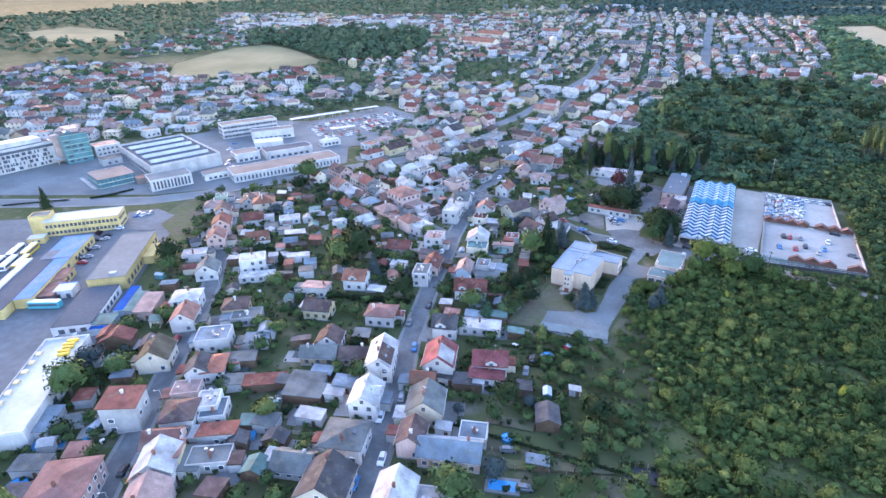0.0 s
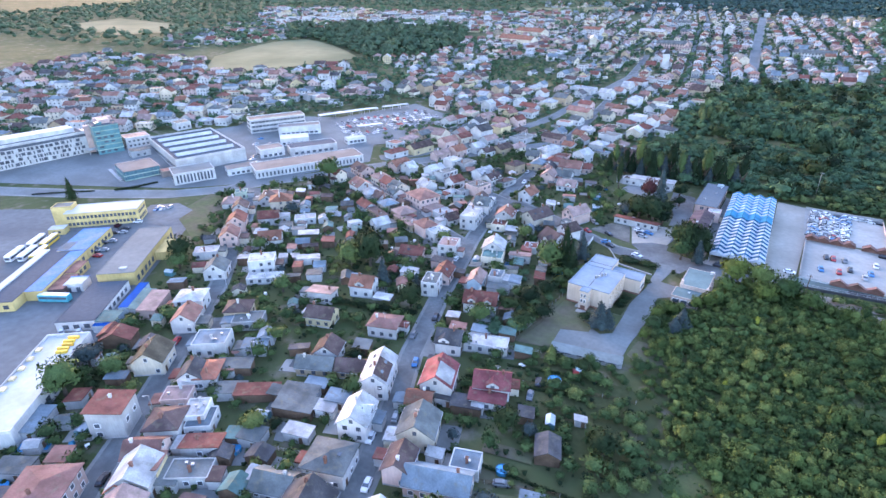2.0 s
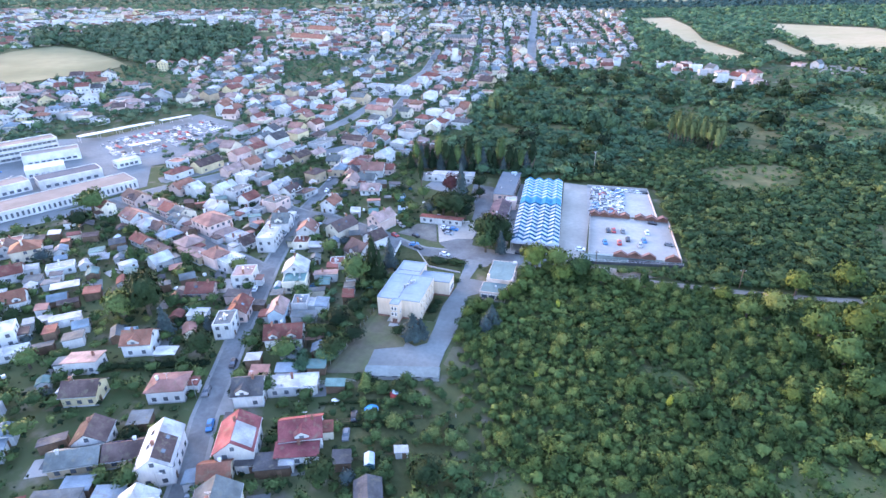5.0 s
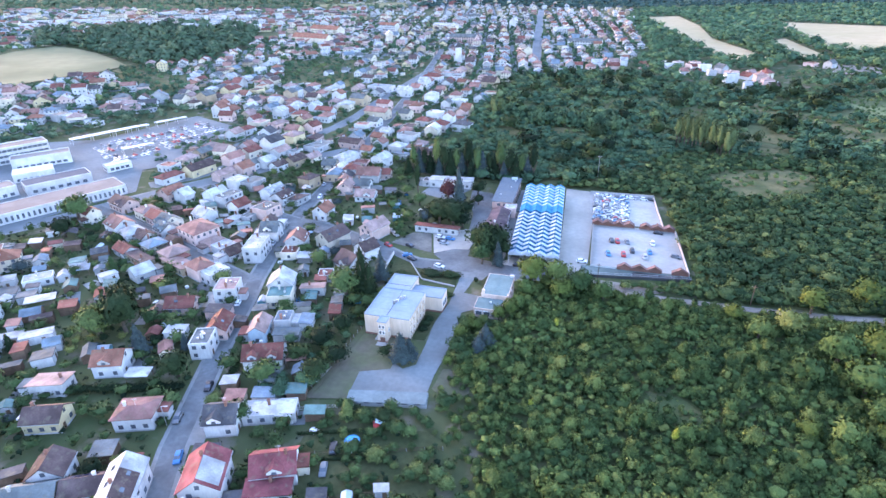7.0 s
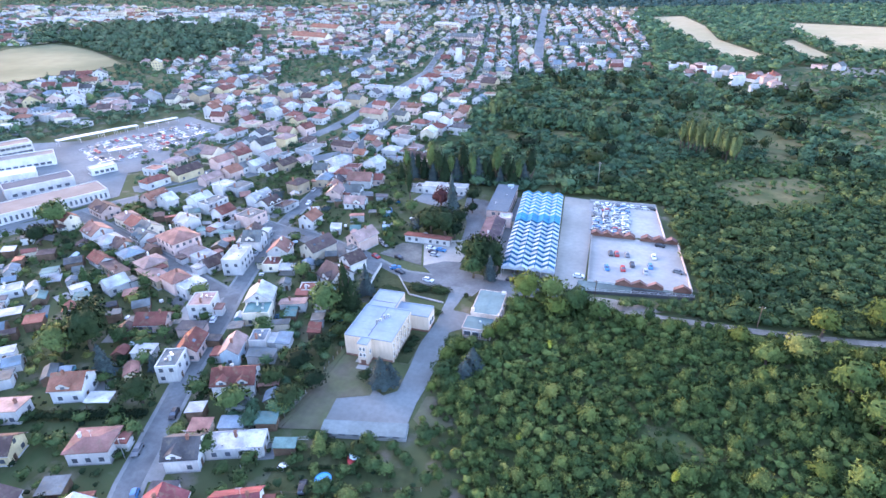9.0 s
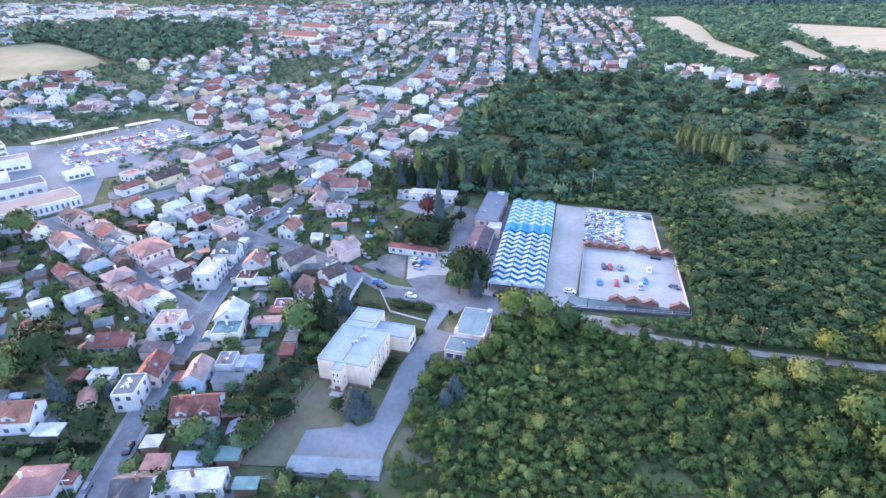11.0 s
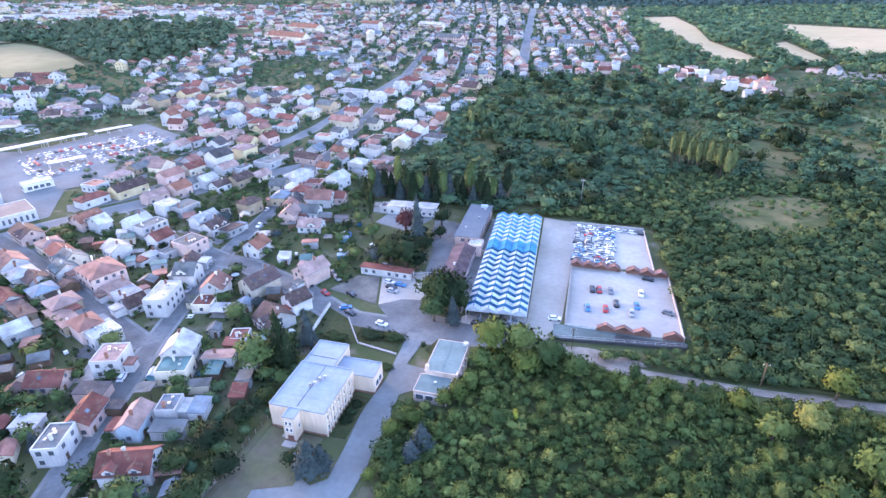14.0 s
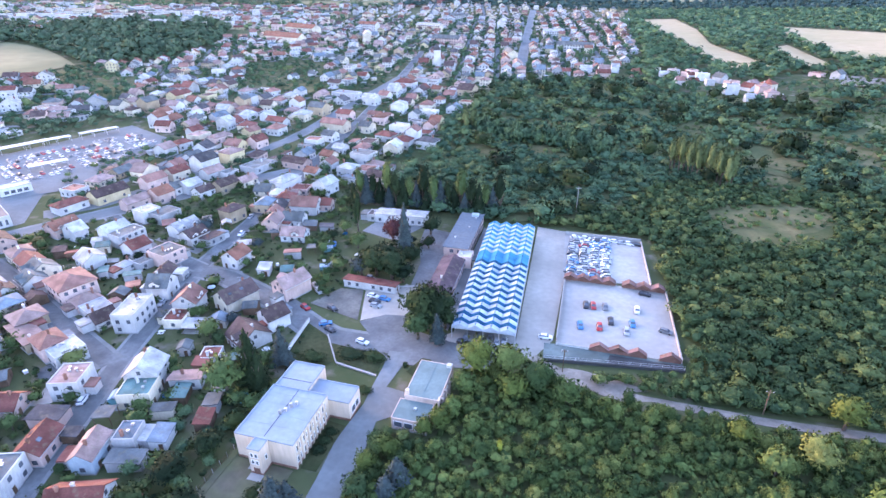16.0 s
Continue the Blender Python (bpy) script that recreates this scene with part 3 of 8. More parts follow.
def shed(x, y, rot, w, l, h=2.4, rc="G", wc="t", kind="mono", open_front=False):
    label = "low %s shed with %s roof" % ("timber" if wc == "t" else WALL_C[wc][0] + " rendered", ROOF_C[rc][0])
    e = thing("garden_shed", x, y, rot, label, "shed", "garden sheds")
    footprint(x, y, rot, w, l)
    shells, gable = roof_parts(w, l, h, kind, "y", 0.5 if kind == "mono" else w * 0.25, 0.25)
    mat = TIMBER if wc == "t" else WALL[wc]
    if open_front:
        for sx in (-1, 1):
            for sy in (-1, 1):
                part("post", box(sx * (w / 2 - 0.1), sy * (l / 2 - 0.1), -0.1, 0.14, 0.14, h + 0.1), TIMBER, e)
    else:
        body = box(0, 0, -0.3, w, l, h + 0.3)
        part("wall", join(body, gable) if gable else body, mat, e)
        part("door", DOOR, TIMBER, e, m=pose(w * 0.2, -l / 2 - 0.04, 0.02))
    for s in shells:
        part("roof", s, ROOF[rc], e)
    return e


# ---- vegetation ----
def ico(sub):
    bm = bmesh.new()
    bmesh.ops.create_icosphere(bm, subdivisions=sub, radius=1.0)
    v = np.array([tuple(p.co) for p in bm.verts])
    f = np.array([[p.index for p in q.verts] for q in bm.faces])
    bm.free()
    return v, f


def leaf_clumps(rng, p, d, size, loose):
    """Small bent triangles at points p facing roughly along d."""
    n = len(p)
    nrm = d + rng.normal(0, loose, (n, 3))
    nrm /= np.linalg.norm(nrm, axis=1, keepdims=True)
    u = np.cross(nrm, rng.normal(0, 1, (n, 3)))
    u /= np.linalg.norm(u, axis=1, keepdims=True)
    w = np.cross(nrm, u)
    sz = size * rng.uniform(0.55, 1.4, (n, 1))
    return np.stack([p + u * sz, p + w * sz * 0.9 + nrm * sz * 0.2, p - u * sz * 0.8 - w * sz * 0.7], 1).reshape(-1, 3)


def crown(seed, lobes, leaves, size, shape="round", detail=2, loose=0.6):
    """A crown of unit radius, its base at z = 0: rounded boughs closed by a lumpy inner mass, with many small leaf clumps outside it.
    Returns points, triangles and normals; the leaves take the normal of the bough that they grow on."""
    rng = np.random.RandomState(seed)
    iv, jf = ico(detail)
    if shape == "column":
        squash, mid = np.array([0.62, 0.62, 2.0]), np.array([0, 0, 2.0])
    else:
        squash, mid = np.array([1.0, 1.0, rng.uniform(0.7, 0.9)]), np.array([0, 0, 0.68])
    cs = rng.normal(0, 1, (lobes, 3))
    cs[:, 2] = np.abs(cs[:, 2]) * 0.9 - 0.25
    cs /= np.linalg.norm(cs, axis=1, keepdims=True)
    cs *= rng.uniform(0.35, 0.66, (lobes, 1))
    rs = rng.uniform(0.3, 0.47, lobes) if shape == "round" else rng.uniform(0.4, 0.6, lobes)

    def reach(d):
        b = d @ cs.T
        q = np.maximum(b * b - (cs * cs).sum(1) + rs * rs, 0)
        k = np.where(q > 0, b + np.sqrt(q), 0)
        if shape == "column":
            k = k * (1 - 0.25 * d[:, 2:3])
        return np.maximum(k.max(1), 0.55)[:, None], cs[k.argmax(1)] * (k.max(1) > 0.55)[:, None]

    def facing(p, c):
        n = (p - c * squash - mid) / squash + (0, 0, 0.3)
        return n / np.maximum(np.linalg.norm(n, axis=1, keepdims=True), 1e-6)

    k, c = reach(iv)
    core = iv * k * (0.86 + rng.normal(0, 0.05, (len(iv), 1))) * squash + mid
    core_n = facing(core, c)
    keep = iv[jf].mean(1)[:, 2] > -0.75
    jf = jf[keep]
    d = rng.normal(0, 1, (leaves, 3))
    d[:, 2] = np.abs(d[:, 2]) - 0.45 * rng.rand(leaves)
    d /= np.linalg.norm(d, axis=1, keepdims=True)
    k, c = reach(d)
    p = d * k * rng.uniform(1 - 0.2 * loose, 1 + 0.36 * loose, (leaves, 1)) * squash + mid
    n = facing(p, c)
    leaf = leaf_clumps(rng, p, n, size, loose)
    leaf_n = np.repeat(n + rng.normal(0, 0.22, n.shape), 3, 0)
    leaf_n /= np.linalg.norm(leaf_n, axis=1, keepdims=True)
    return np.concatenate([core, leaf]), np.concatenate([jf, len(core) + np.arange(leaves * 3).reshape(-1, 3)]), np.concatenate([core_n, leaf_n])


def spruce(seed, tiers=9, leaves=420):
    """Drooping tiers of branches round a pointed cone, base at z = 0, unit radius, 2.6 high."""
    rng = np.random.RandomState(seed)
    n, V, F = 12, [], []
    for t in range(tiers):
        k = t / tiers
        r1, z1, z2 = (1 - k) ** 0.85 * 0.84, 0.1 + 2.4 * k, 0.1 + 2.4 * (k + 1.9 / tiers)
        a0 = rng.uniform(0, 6)
        base = len(V)
        for i in range(n):
            a = a0 + i * math.tau / n
            r = r1 * (1.12 if i % 2 else 0.78) * rng.uniform(0.85, 1.15)
            V.append((r * math.cos(a), r * math.sin(a), z1 - 0.06 * (i % 2)))
        V.append((0, 0, min(z2, 2.62)))
        F += [(base + i, base + (i + 1) % n, base + n) for i in range(n)]
    k = 1 - np.sqrt(rng.rand(leaves))
    a = rng.uniform(0, 6.28, leaves)
    z = 0.1 + 2.45 * k
    r = (1 - k) ** 0.85 * rng.uniform(0.45, 1.08, leaves)
    p = np.stack([r * np.cos(a), r * np.sin(a), z + 0.12 * (1 - r)], 1)
    d = np.stack([np.cos(a), np.sin(a), np.full(leaves, 0.8)], 1)
    leaf = leaf_clumps(rng, p, d, 0.1, 0.6)
    body = np.array(V)
    body_n, leaf_n = body * (1, 1, 0) + (0, 0, 0.35), np.repeat(d + rng.normal(0, 0.25, d.shape), 3, 0)
    nrm = np.concatenate([body_n, leaf_n])
    return np.concatenate([body, leaf]), np.concatenate([np.array(F), len(V) + np.arange(leaves * 3).reshape(-1, 3)]), nrm / np.linalg.norm(nrm, axis=1, keepdims=True)


def tri_mesh(name, v, f, mat, tint=None, smooth=False, nrm=None):
    me = bpy.data.meshes.new(name)
    me.vertices.add(len(v))
    me.vertices.foreach_set("co", np.asarray(v, np.float32).ravel())
    me.loops.add(len(f) * 3)
    me.loops.foreach_set("vertex_index", np.asarray(f, np.int32).ravel())
    me.polygons.add(len(f))
    me.polygons.foreach_set("loop_start", np.arange(0, len(f) * 3, 3, dtype=np.int32))
    if tint is not None:
        a = me.attributes.new("tint", "FLOAT", "FACE")
        a.data.foreach_set("value", np.asarray(tint, np.float32))
    me.materials.append(mat)
    if smooth:
        me.polygons.foreach_set("use_smooth", np.ones(len(f), bool))
    if nrm is not None:
        a = me.attributes.new("custom_normal", "FLOAT_VECTOR", "POINT")
        a.data.foreach_set("vector", np.asarray(nrm, np.float32).ravel())
    me.update(calc_edges=True)
    return me


NEAR_CROWNS = [crown(i, 13, 440, 0.092, loose=0.7) for i in range(8)]
MID_CROWNS = [crown(20 + i, 9, 150, 0.13, detail=1, loose=0.7) for i in range(6)]
FAR_CROWNS = [crown(40 + i, 7, 46, 0.19, detail=1, loose=0.5) for i in range(6)]
TINY_CROWNS = [crown(50 + i, 6, 8, 0.25, detail=1, loose=0.4) for i in range(4)]
DOT_CROWNS = [crown(80 + i, 5, 8, 0.3, detail=0, loose=0.4) for i in range(4)]
CONES = [spruce(60 + i) for i in range(3)]
COLUMNS = [crown(70 + i, 8, 330, 0.1, "column") for i in range(3)]


def woods(name, spots, templates, mat, label, category="trees"):
    """Many plants in one mesh. spots: rows of x, y, radius, height factor."""
    rng = np.random.RandomState(len(spots))
    V, F, N, T, n0 = [], [], [], [], 0
    for x, y, r, k in spots:
        v, f, m = templates[rng.randint(len(templates))]
        a = rng.uniform(0, 6.28)
        ca, sa, q = math.cos(a), math.sin(a), r * rng.uniform(0.75, 1.3)
        V.append(np.stack([v[:, 0] * ca * r - v[:, 1] * sa * q + x, v[:, 0] * sa * r + v[:, 1] * ca * q + y, v[:, 2] * r * k + tz(x, y) + 0.1 * r], 1))
        N.append(np.stack([m[:, 0] * ca - m[:, 1] * sa, m[:, 0] * sa + m[:, 1] * ca, m[:, 2]], 1))
        F.append(f + n0)
        # neighbours share something of their colour, and a few stand out
        stand = 0.45 + 0.9 * noise.noise((x / 26, y / 26, 3.0)) + 0.75 * math.exp(-((x - 50) / 38) ** 2 - ((y - 200) / 24) ** 2)
        T.append(np.full(len(f), min(0.985, max(0.0, 0.4 * stand + 0.75 * rng.uniform(0, 1) ** 1.3 - 0.1)) if rng.rand() > 0.03 else 0.995))
        n0 += len(v)
    ob = new(name, tri_mesh(name, np.concatenate(V), np.concatenate(F), mat, np.concatenate(T), True, np.concatenate(N)))
    return tagged(ob, label, category, "", "stuff")


def trunk_mesh():
    rng = np.random.RandomState(5)
    v, f = [], []

    def limb(a, b, ra, rb):
        d = (b - a).normalized()
        u = d.orthogonal().normalized()
        w = d.cross(u)
        k = len(v)
        for p, r in ((a, ra), (b, rb)):
            for i in range(6):
                t = i * math.pi / 3
                v.append(tuple(p + (u * math.cos(t) + w * math.sin(t)) * r))
        for i in range(6):
            j = (i + 1) % 6
            f.append((k + i, k + j, k + 6 + j, k + 6 + i))

    limb(Vector((0, 0, -0.1)), Vector((0.02, 0.01, 0.5)), 0.1, 0.07)
    for i in range(4):
        a = i * 1.6 + rng.uniform(0, 0.5)
        limb(Vector((0.02, 0.01, 0.35 + 0.05 * i)), Vector((math.cos(a) * 0.4, math.sin(a) * 0.4, 0.85)), 0.05, 0.02)
    return v, f


TRUNK = mesh_data("trunk", *trunk_mesh(), BARK)
TREE_MATS = {"leaf": LEAF, "dark": LEAF_DARK, "blue": LEAF_BLUE, "poplar": LEAF_POPLAR, "purple": LEAF_PURPLE, "yellow": LEAF_YELLOW, "olive": LEAF_OLIVE, "wood": LEAF_SCRUB}
CROWN_MESH = {}


def crown_mesh(kind, shape, i):
    key = (kind, shape, i)
    if key not in CROWN_MESH:
        v, f, m = {"round": NEAR_CROWNS, "cone": CONES, "column": COLUMNS}[shape][i]
        CROWN_MESH[key] = tri_mesh("crown", v, f, TREE_MATS[kind], None, True, m)
    return CROWN_MESH[key]


TREE_WORDS = {("leaf", "round"): "broad green deciduous tree beside the gardens", ("dark", "round"): "dense dark green tree beside the buildings", ("dark", "cone"): "tall dark green spruce among the houses",
              ("blue", "cone"): "blue-grey spruce with drooping branches", ("poplar", "column"): "slender yellowish green poplar in a row", ("purple", "round"): "dark purple-leaved tree beside the yard",
              ("leaf", "column"): "slim green columnar tree", ("blue", "round"): "pale grey-green round tree in a garden", ("dark", "column"): "slim dark green tree", ("yellow", "column"): "slender bright yellow young tree in green scrub", ("yellow", "round"): "yellowing bushy tree in green scrub",
              ("olive", "round"): "large olive green rounded tree above the scrub", ("wood", "round"): "large deep green rounded tree above the scrub"}


def tree(x, y, r, k=1.0, kind="leaf", shape="round", lift=0.3):
    """A tree of crown radius r; k stretches it upwards."""
    rng = random.Random(int(x * 13 + y * 7))
    r *= 1.2
    e = thing("tree", x, y, rng.uniform(0, 360), TREE_WORDS.get((kind, shape), "conical green garden tree beside a house"), "tree", "trees among the houses")
    part("trunk", TRUNK, BARK, e, m=Matrix.Diagonal((r * 1.2, r * 1.2, r * k * (1.2 if shape == "round" else 2.2), 1)))
    part("crown", crown_mesh(kind, shape, rng.randrange(len({"round": NEAR_CROWNS, "cone": CONES, "column": COLUMNS}[shape]))), LEAF, e,
         m=pose(0, 0, lift * r) @ Matrix.Diagonal((r, r, r * k, 1)))
    return e


# ---- cars ----
CAR_PAINT = {n: material("car_paint_" + n, worn(c, 0.8, 3, 0.9, spread=0.1), 0.45, 0.0, spec=0.3) for n, c in
             {"white": (0.62, 0.63, 0.65), "silver": (0.3, 0.32, 0.34), "black": (0.025, 0.026, 0.03), "blue": (0.03, 0.17, 0.38), "red": (0.35, 0.03, 0.03), "grey": (0.14, 0.15, 0.16)}.items()}
LAMP_GLASS = material("headlight_glass", worn((0.6, 0.6, 0.6), 1, 3, 0.9), 0.1, spec=0.6)
TAIL = material("tail_light_red", worn((0.35, 0.02, 0.02), 1, 3, 0.9), 0.2, spec=0.6)


def loft(rings):
    v, f, m = [], [], len(rings[0])
    for r in rings:
        v += r
    for i in range(len(rings) - 1):
        for j in range(m):
            a, b = i * m + j, i * m + (j + 1) % m
            f.append((a, b, b + m, a + m))
    f += [tuple(range(m - 1, -1, -1)), tuple((len(rings) - 1) * m + j for j in range(m))]
    return v, f


def car_ring(y, hw, z0, z1, cut=0.12):
    return [(-hw, y, z0), (hw, y, z0), (hw, y, z1 - cut), (hw - cut, y, z1), (-hw + cut, y, z1), (-hw, y, z1 - cut)]


CAR_BODY = loft([car_ring(-2.15, 0.72, 0.35, 0.66), car_ring(-2.0, 0.84, 0.22, 0.76), car_ring(-1.0, 0.89, 0.2, 0.92), car_ring(0.6, 0.89, 0.2, 0.95), car_ring(1.8, 0.86, 0.2, 0.95), car_ring(2.1, 0.76, 0.32, 0.8)])
CAR_ROOF = loft([car_ring(-0.35, 0.58, 1.36, 1.42, 0.05), car_ring(0.1, 0.64, 1.38, 1.47, 0.06), car_ring(1.1, 0.62, 1.38, 1.46, 0.06), car_ring(1.5, 0.56, 1.32, 1.38, 0.05)])
CAR_GLASS = loft([car_ring(-1.05, 0.78, 0.88, 0.93, 0.02), car_ring(-0.35, 0.66, 0.9, 1.38, 0.1), car_ring(1.35, 0.64, 0.9, 1.38, 0.1), car_ring(1.85, 0.74, 0.88, 0.95, 0.02)])


def wheel_mesh():
    bm = bmesh.new()
    bmesh.ops.create_cone(bm, cap_ends=True, segments=14, radius1=0.31, radius2=0.31, depth=0.2, matrix=pose(0, 0, 0, 0, 90, 0))
    me = bpy.data.meshes.new("wheel")
    bm.to_mesh(me)
    bm.free()
    me.materials.append(RUBBER)
    return me


WHEEL = wheel_mesh()
CAR_PROTO = {}
CAR_LAMP = mesh_data("headlight", *box(0, 0, 0, 0.3, 0.1, 0.14), LAMP_GLASS)
CAR_TAIL = mesh_data("tail_light", *box(0, 0, 0, 0.22, 0.1, 0.2), TAIL)


def car(x, y, rot, colour="white", z=None, group="parked cars", what="parked on the asphalt", lamps=True):
    key = (colour, what)
    m = pose(x, y, (tz(x, y) + 0.12) if z is None else z, 0, 0, rot)
    if key not in CAR_PROTO:
        e = thing("car", 0, 0, 0, "%s hatchback car %s" % (colour, what), "car", group, 0)
        part("body", CAR_BODY, CAR_PAINT[colour], e)
        part("roof", CAR_ROOF, CAR_PAINT[colour], e)
        part("glazing", CAR_GLASS, GLASS, e)
        for sx in (-0.82, 0.82):
            for sy in (-1.35, 1.3) if "sales" not in what else ():
                part("wheel", WHEEL, RUBBER, e, m=pose(sx, sy, 0.31))
            if lamps:
                part("headlight", CAR_LAMP, LAMP_GLASS, e, m=pose(sx * 0.72, -2.06, 0.55))
                part("tail_light", CAR_TAIL, TAIL, e, m=pose(sx * 0.8, 2.02, 0.6))
        e.matrix_basis = m
        CAR_PROTO[key] = e
        return e
    return copy_thing(CAR_PROTO[key], m)


# ---- yards and open areas ----
patch("depot_yard", [(-420, 40), (-345, 118), (-300, 150), (-262, 172), (-235, 160), (-200, 118), (-178, 92), (-150, 58), (-200, -10), (-330, -20)], DEPOT_ASPHALT, "oil-stained grey asphalt of the bus depot", "yard")
patch("factory_forecourt", [(-440, 125), (-400, 240), (-380, 300), (-395, 330), (-330, 365), (-262, 330), (-232, 290), (-262, 222), (-292, 192), (-340, 165), (-400, 130)], YARD_ASPHALT, "grey asphalt forecourt of the factory", "yard")
patch("car_lot", [(-292, 322), (-337, 344), (-305, 438), (-254, 418), (-246, 330), (-262, 312)], YARD_ASPHALT, "grey asphalt car lot", "yard", 0.25, 12)
patch("hall_yard", [(-20, 251), (6, 251), (11, 262), (11.5, 300), (9, 344), (-3.5, 346), (0, 258)], YARD, "pale stained concrete yard beside the hall", "yard")
patch("hall_apron", [(-26, 252), (-20, 251), (0, 251.5), (0.5, 259), (-19, 259)], CONCRETE, "pale concrete apron in front of the hall", "yard", 0.05)
patch("deck_floor", [(12, 260.5), (48.2, 260.5), (46.8, 301), (11.7, 302)], CONCRETE, "pale smooth concrete parking floor", "yard", 0.08)
patch("salvage_floor", [(10.5, 302.2), (42, 304), (40, 340), (9, 341)], CONCRETE, "stained concrete floor of the vehicle store", "yard", 0.08)
patch("front_apron", [(9, 251.2), (48.6, 256.2), (48.4, 260.3), (12, 260.3), (8.5, 260)], APRON, "stained grey-green concrete strip below the wall", "yard", 0.05)
# a darker flat strip over the right part of the apron
patch("front_apron", [(27, 254.2), (48.5, 257), (48.3, 259), (28, 258.9)], DARK_CONCRETE, "dark concrete strip under the zigzag wall", "yard", 0.06)
patch("dirt_verge", [(9.5, 248.6), (21, 249.4), (31, 248), (38, 245), (30, 243), (34, 240.2), (24, 240.6), (17, 243.2), (11, 246.5)], DIRT, "pale trodden dirt beside the road bend", "ground", 0.05, 3, 1.5)
patch("dirt_verge", [(29, 240), (40, 241), (47, 238.6), (40, 236.6), (31, 237.4)], BARE, "bare brown soil beside the dirt road", "ground", 0.05, 2, 1.5)
patch("school_drive", [(-49, 165.6), (-51.4, 171.4), (-52.2, 177.6), (-50.2, 190.2), (-46.4, 186.7), (-38.6, 182.3), (-35.4, 185.1), (-35.6, 195.5), (-36.3, 207), (-35.5, 214.3), (-34.7, 220.7), (-35.1, 227.9), (-35.2, 235.7), (-36.1, 243.9), (-29.3, 244.3), (-30.1, 237.1), (-31.2, 228.5), (-24.2, 227.5), (-24.2, 219.5), (-29.1, 215.4), (-28.5, 209.7), (-28, 201.7), (-28.2, 189), (-28.8, 182), (-28.5, 170)], DRIVE, "bluish grey asphalt drive and court beside the school", "drive", 0.05)
patch("pavilion_bed", [(-28, 236), (-25.5, 243), (-22.5, 243), (-22, 236.5), (-24.8, 234)], LAWN, "small planted corner beside the road", "lawn", 0.06)
patch("office_lane", [(-45, 262), (-38, 262), (-36, 272), (-36, 303), (-40, 330), (-52, 333), (-50, 318), (-44, 300), (-42, 280)], ASPHALT, "grey asphalt lane behind the long building", "drive", 0.05)
patch("gravel_lot", [(-57, 276), (-45, 279), (-44, 283), (-37.5, 280), (-37.5, 263), (-44, 262), (-51, 256.5)], YARD, "light concrete lot with parked cars", "yard", 0.07)
patch("junction", [(-51, 256), (-44, 262.5), (-37, 262.5), (-36.5, 257), (-20, 253), (-13, 252.5), (-13, 249.5), (-31, 247), (-45, 250)], ASPHALT, "wide worn asphalt junction before the hall", "road", 0.055)
patch("bare_lot", [(-72, 262), (-52, 256.5), (-57.5, 275), (-66, 274)], GRIT, "bare patchy soil lot beside the road", "ground", 0.06)
patch("white_hall_yard", [(-78, 322), (-60, 316), (-53, 333), (-76, 332)], YARD_ASPHALT, "grey asphalt yard before the white hall", "yard", 0.05)
patch("verge", [(-67, 251), (-57.5, 246), (-50, 234.5), (-57, 226), (-65.5, 236)], LAWN, "dry mown lawn behind a low wall", "lawn", 0.05)
patch("verge", [(-56, 243), (-37, 241), (-35.5, 233), (-49, 235.5)], LAWN, "dry mown lawn with clipped bushes", "lawn", 0.05)
patch("verge", [(-40.5, 197), (-36.5, 197), (-36, 212), (-40.5, 212.5)], LAWN, "dry lawn strip along the school", "lawn", 0.05)
patch("verge", [(-26.5, 196), (-21, 196), (-14, 212), (-25, 213)], LAWN, "uneven grass beside the drive", "lawn", 0.05)
patch("bare_bank", [(-7, 141), (-2, 143), (6, 131), (5.5, 118), (-3, 116)], BARE, "trodden brown soil between gardens and scrub", "ground", 0.055, 3, 2)
patch("bare_bank", [(-27, 185), (-17, 187.6), (-15.5, 177.8), (-22.8, 172), (-27.8, 176)], BARE, "brown bare soil bank", "ground", 0.05)
patch("orchard_meadow", [(-52, 130), (-12, 126), (-22, 160), (-55, 160)], LAWN, "dark rough grass between the gardens and the scrub", "lawn", 0.04)
patch("verge", [(-59.5, 164), (-49.5, 166.5), (-50.5, 178), (-42, 181), (-41.5, 196), (-56.5, 196.3), (-57.6, 214), (-58.6, 214)], BARE, "dry brownish grass round the school", "lawn", 0.045, 6, 0.5)
patch("depot_verge", [(-258, 168), (-236, 160), (-212, 150), (-222, 168), (-252, 200), (-268, 196)], BARE, "dry brownish grass beside the avenue", "lawn", 0.06)
patch("depot_parking", [(-264, 148), (-246, 158), (-254, 176), (-270, 178), (-280, 168)], DEPOT_ASPHALT, "grey asphalt parking beside the depot office", "yard", 0.07)


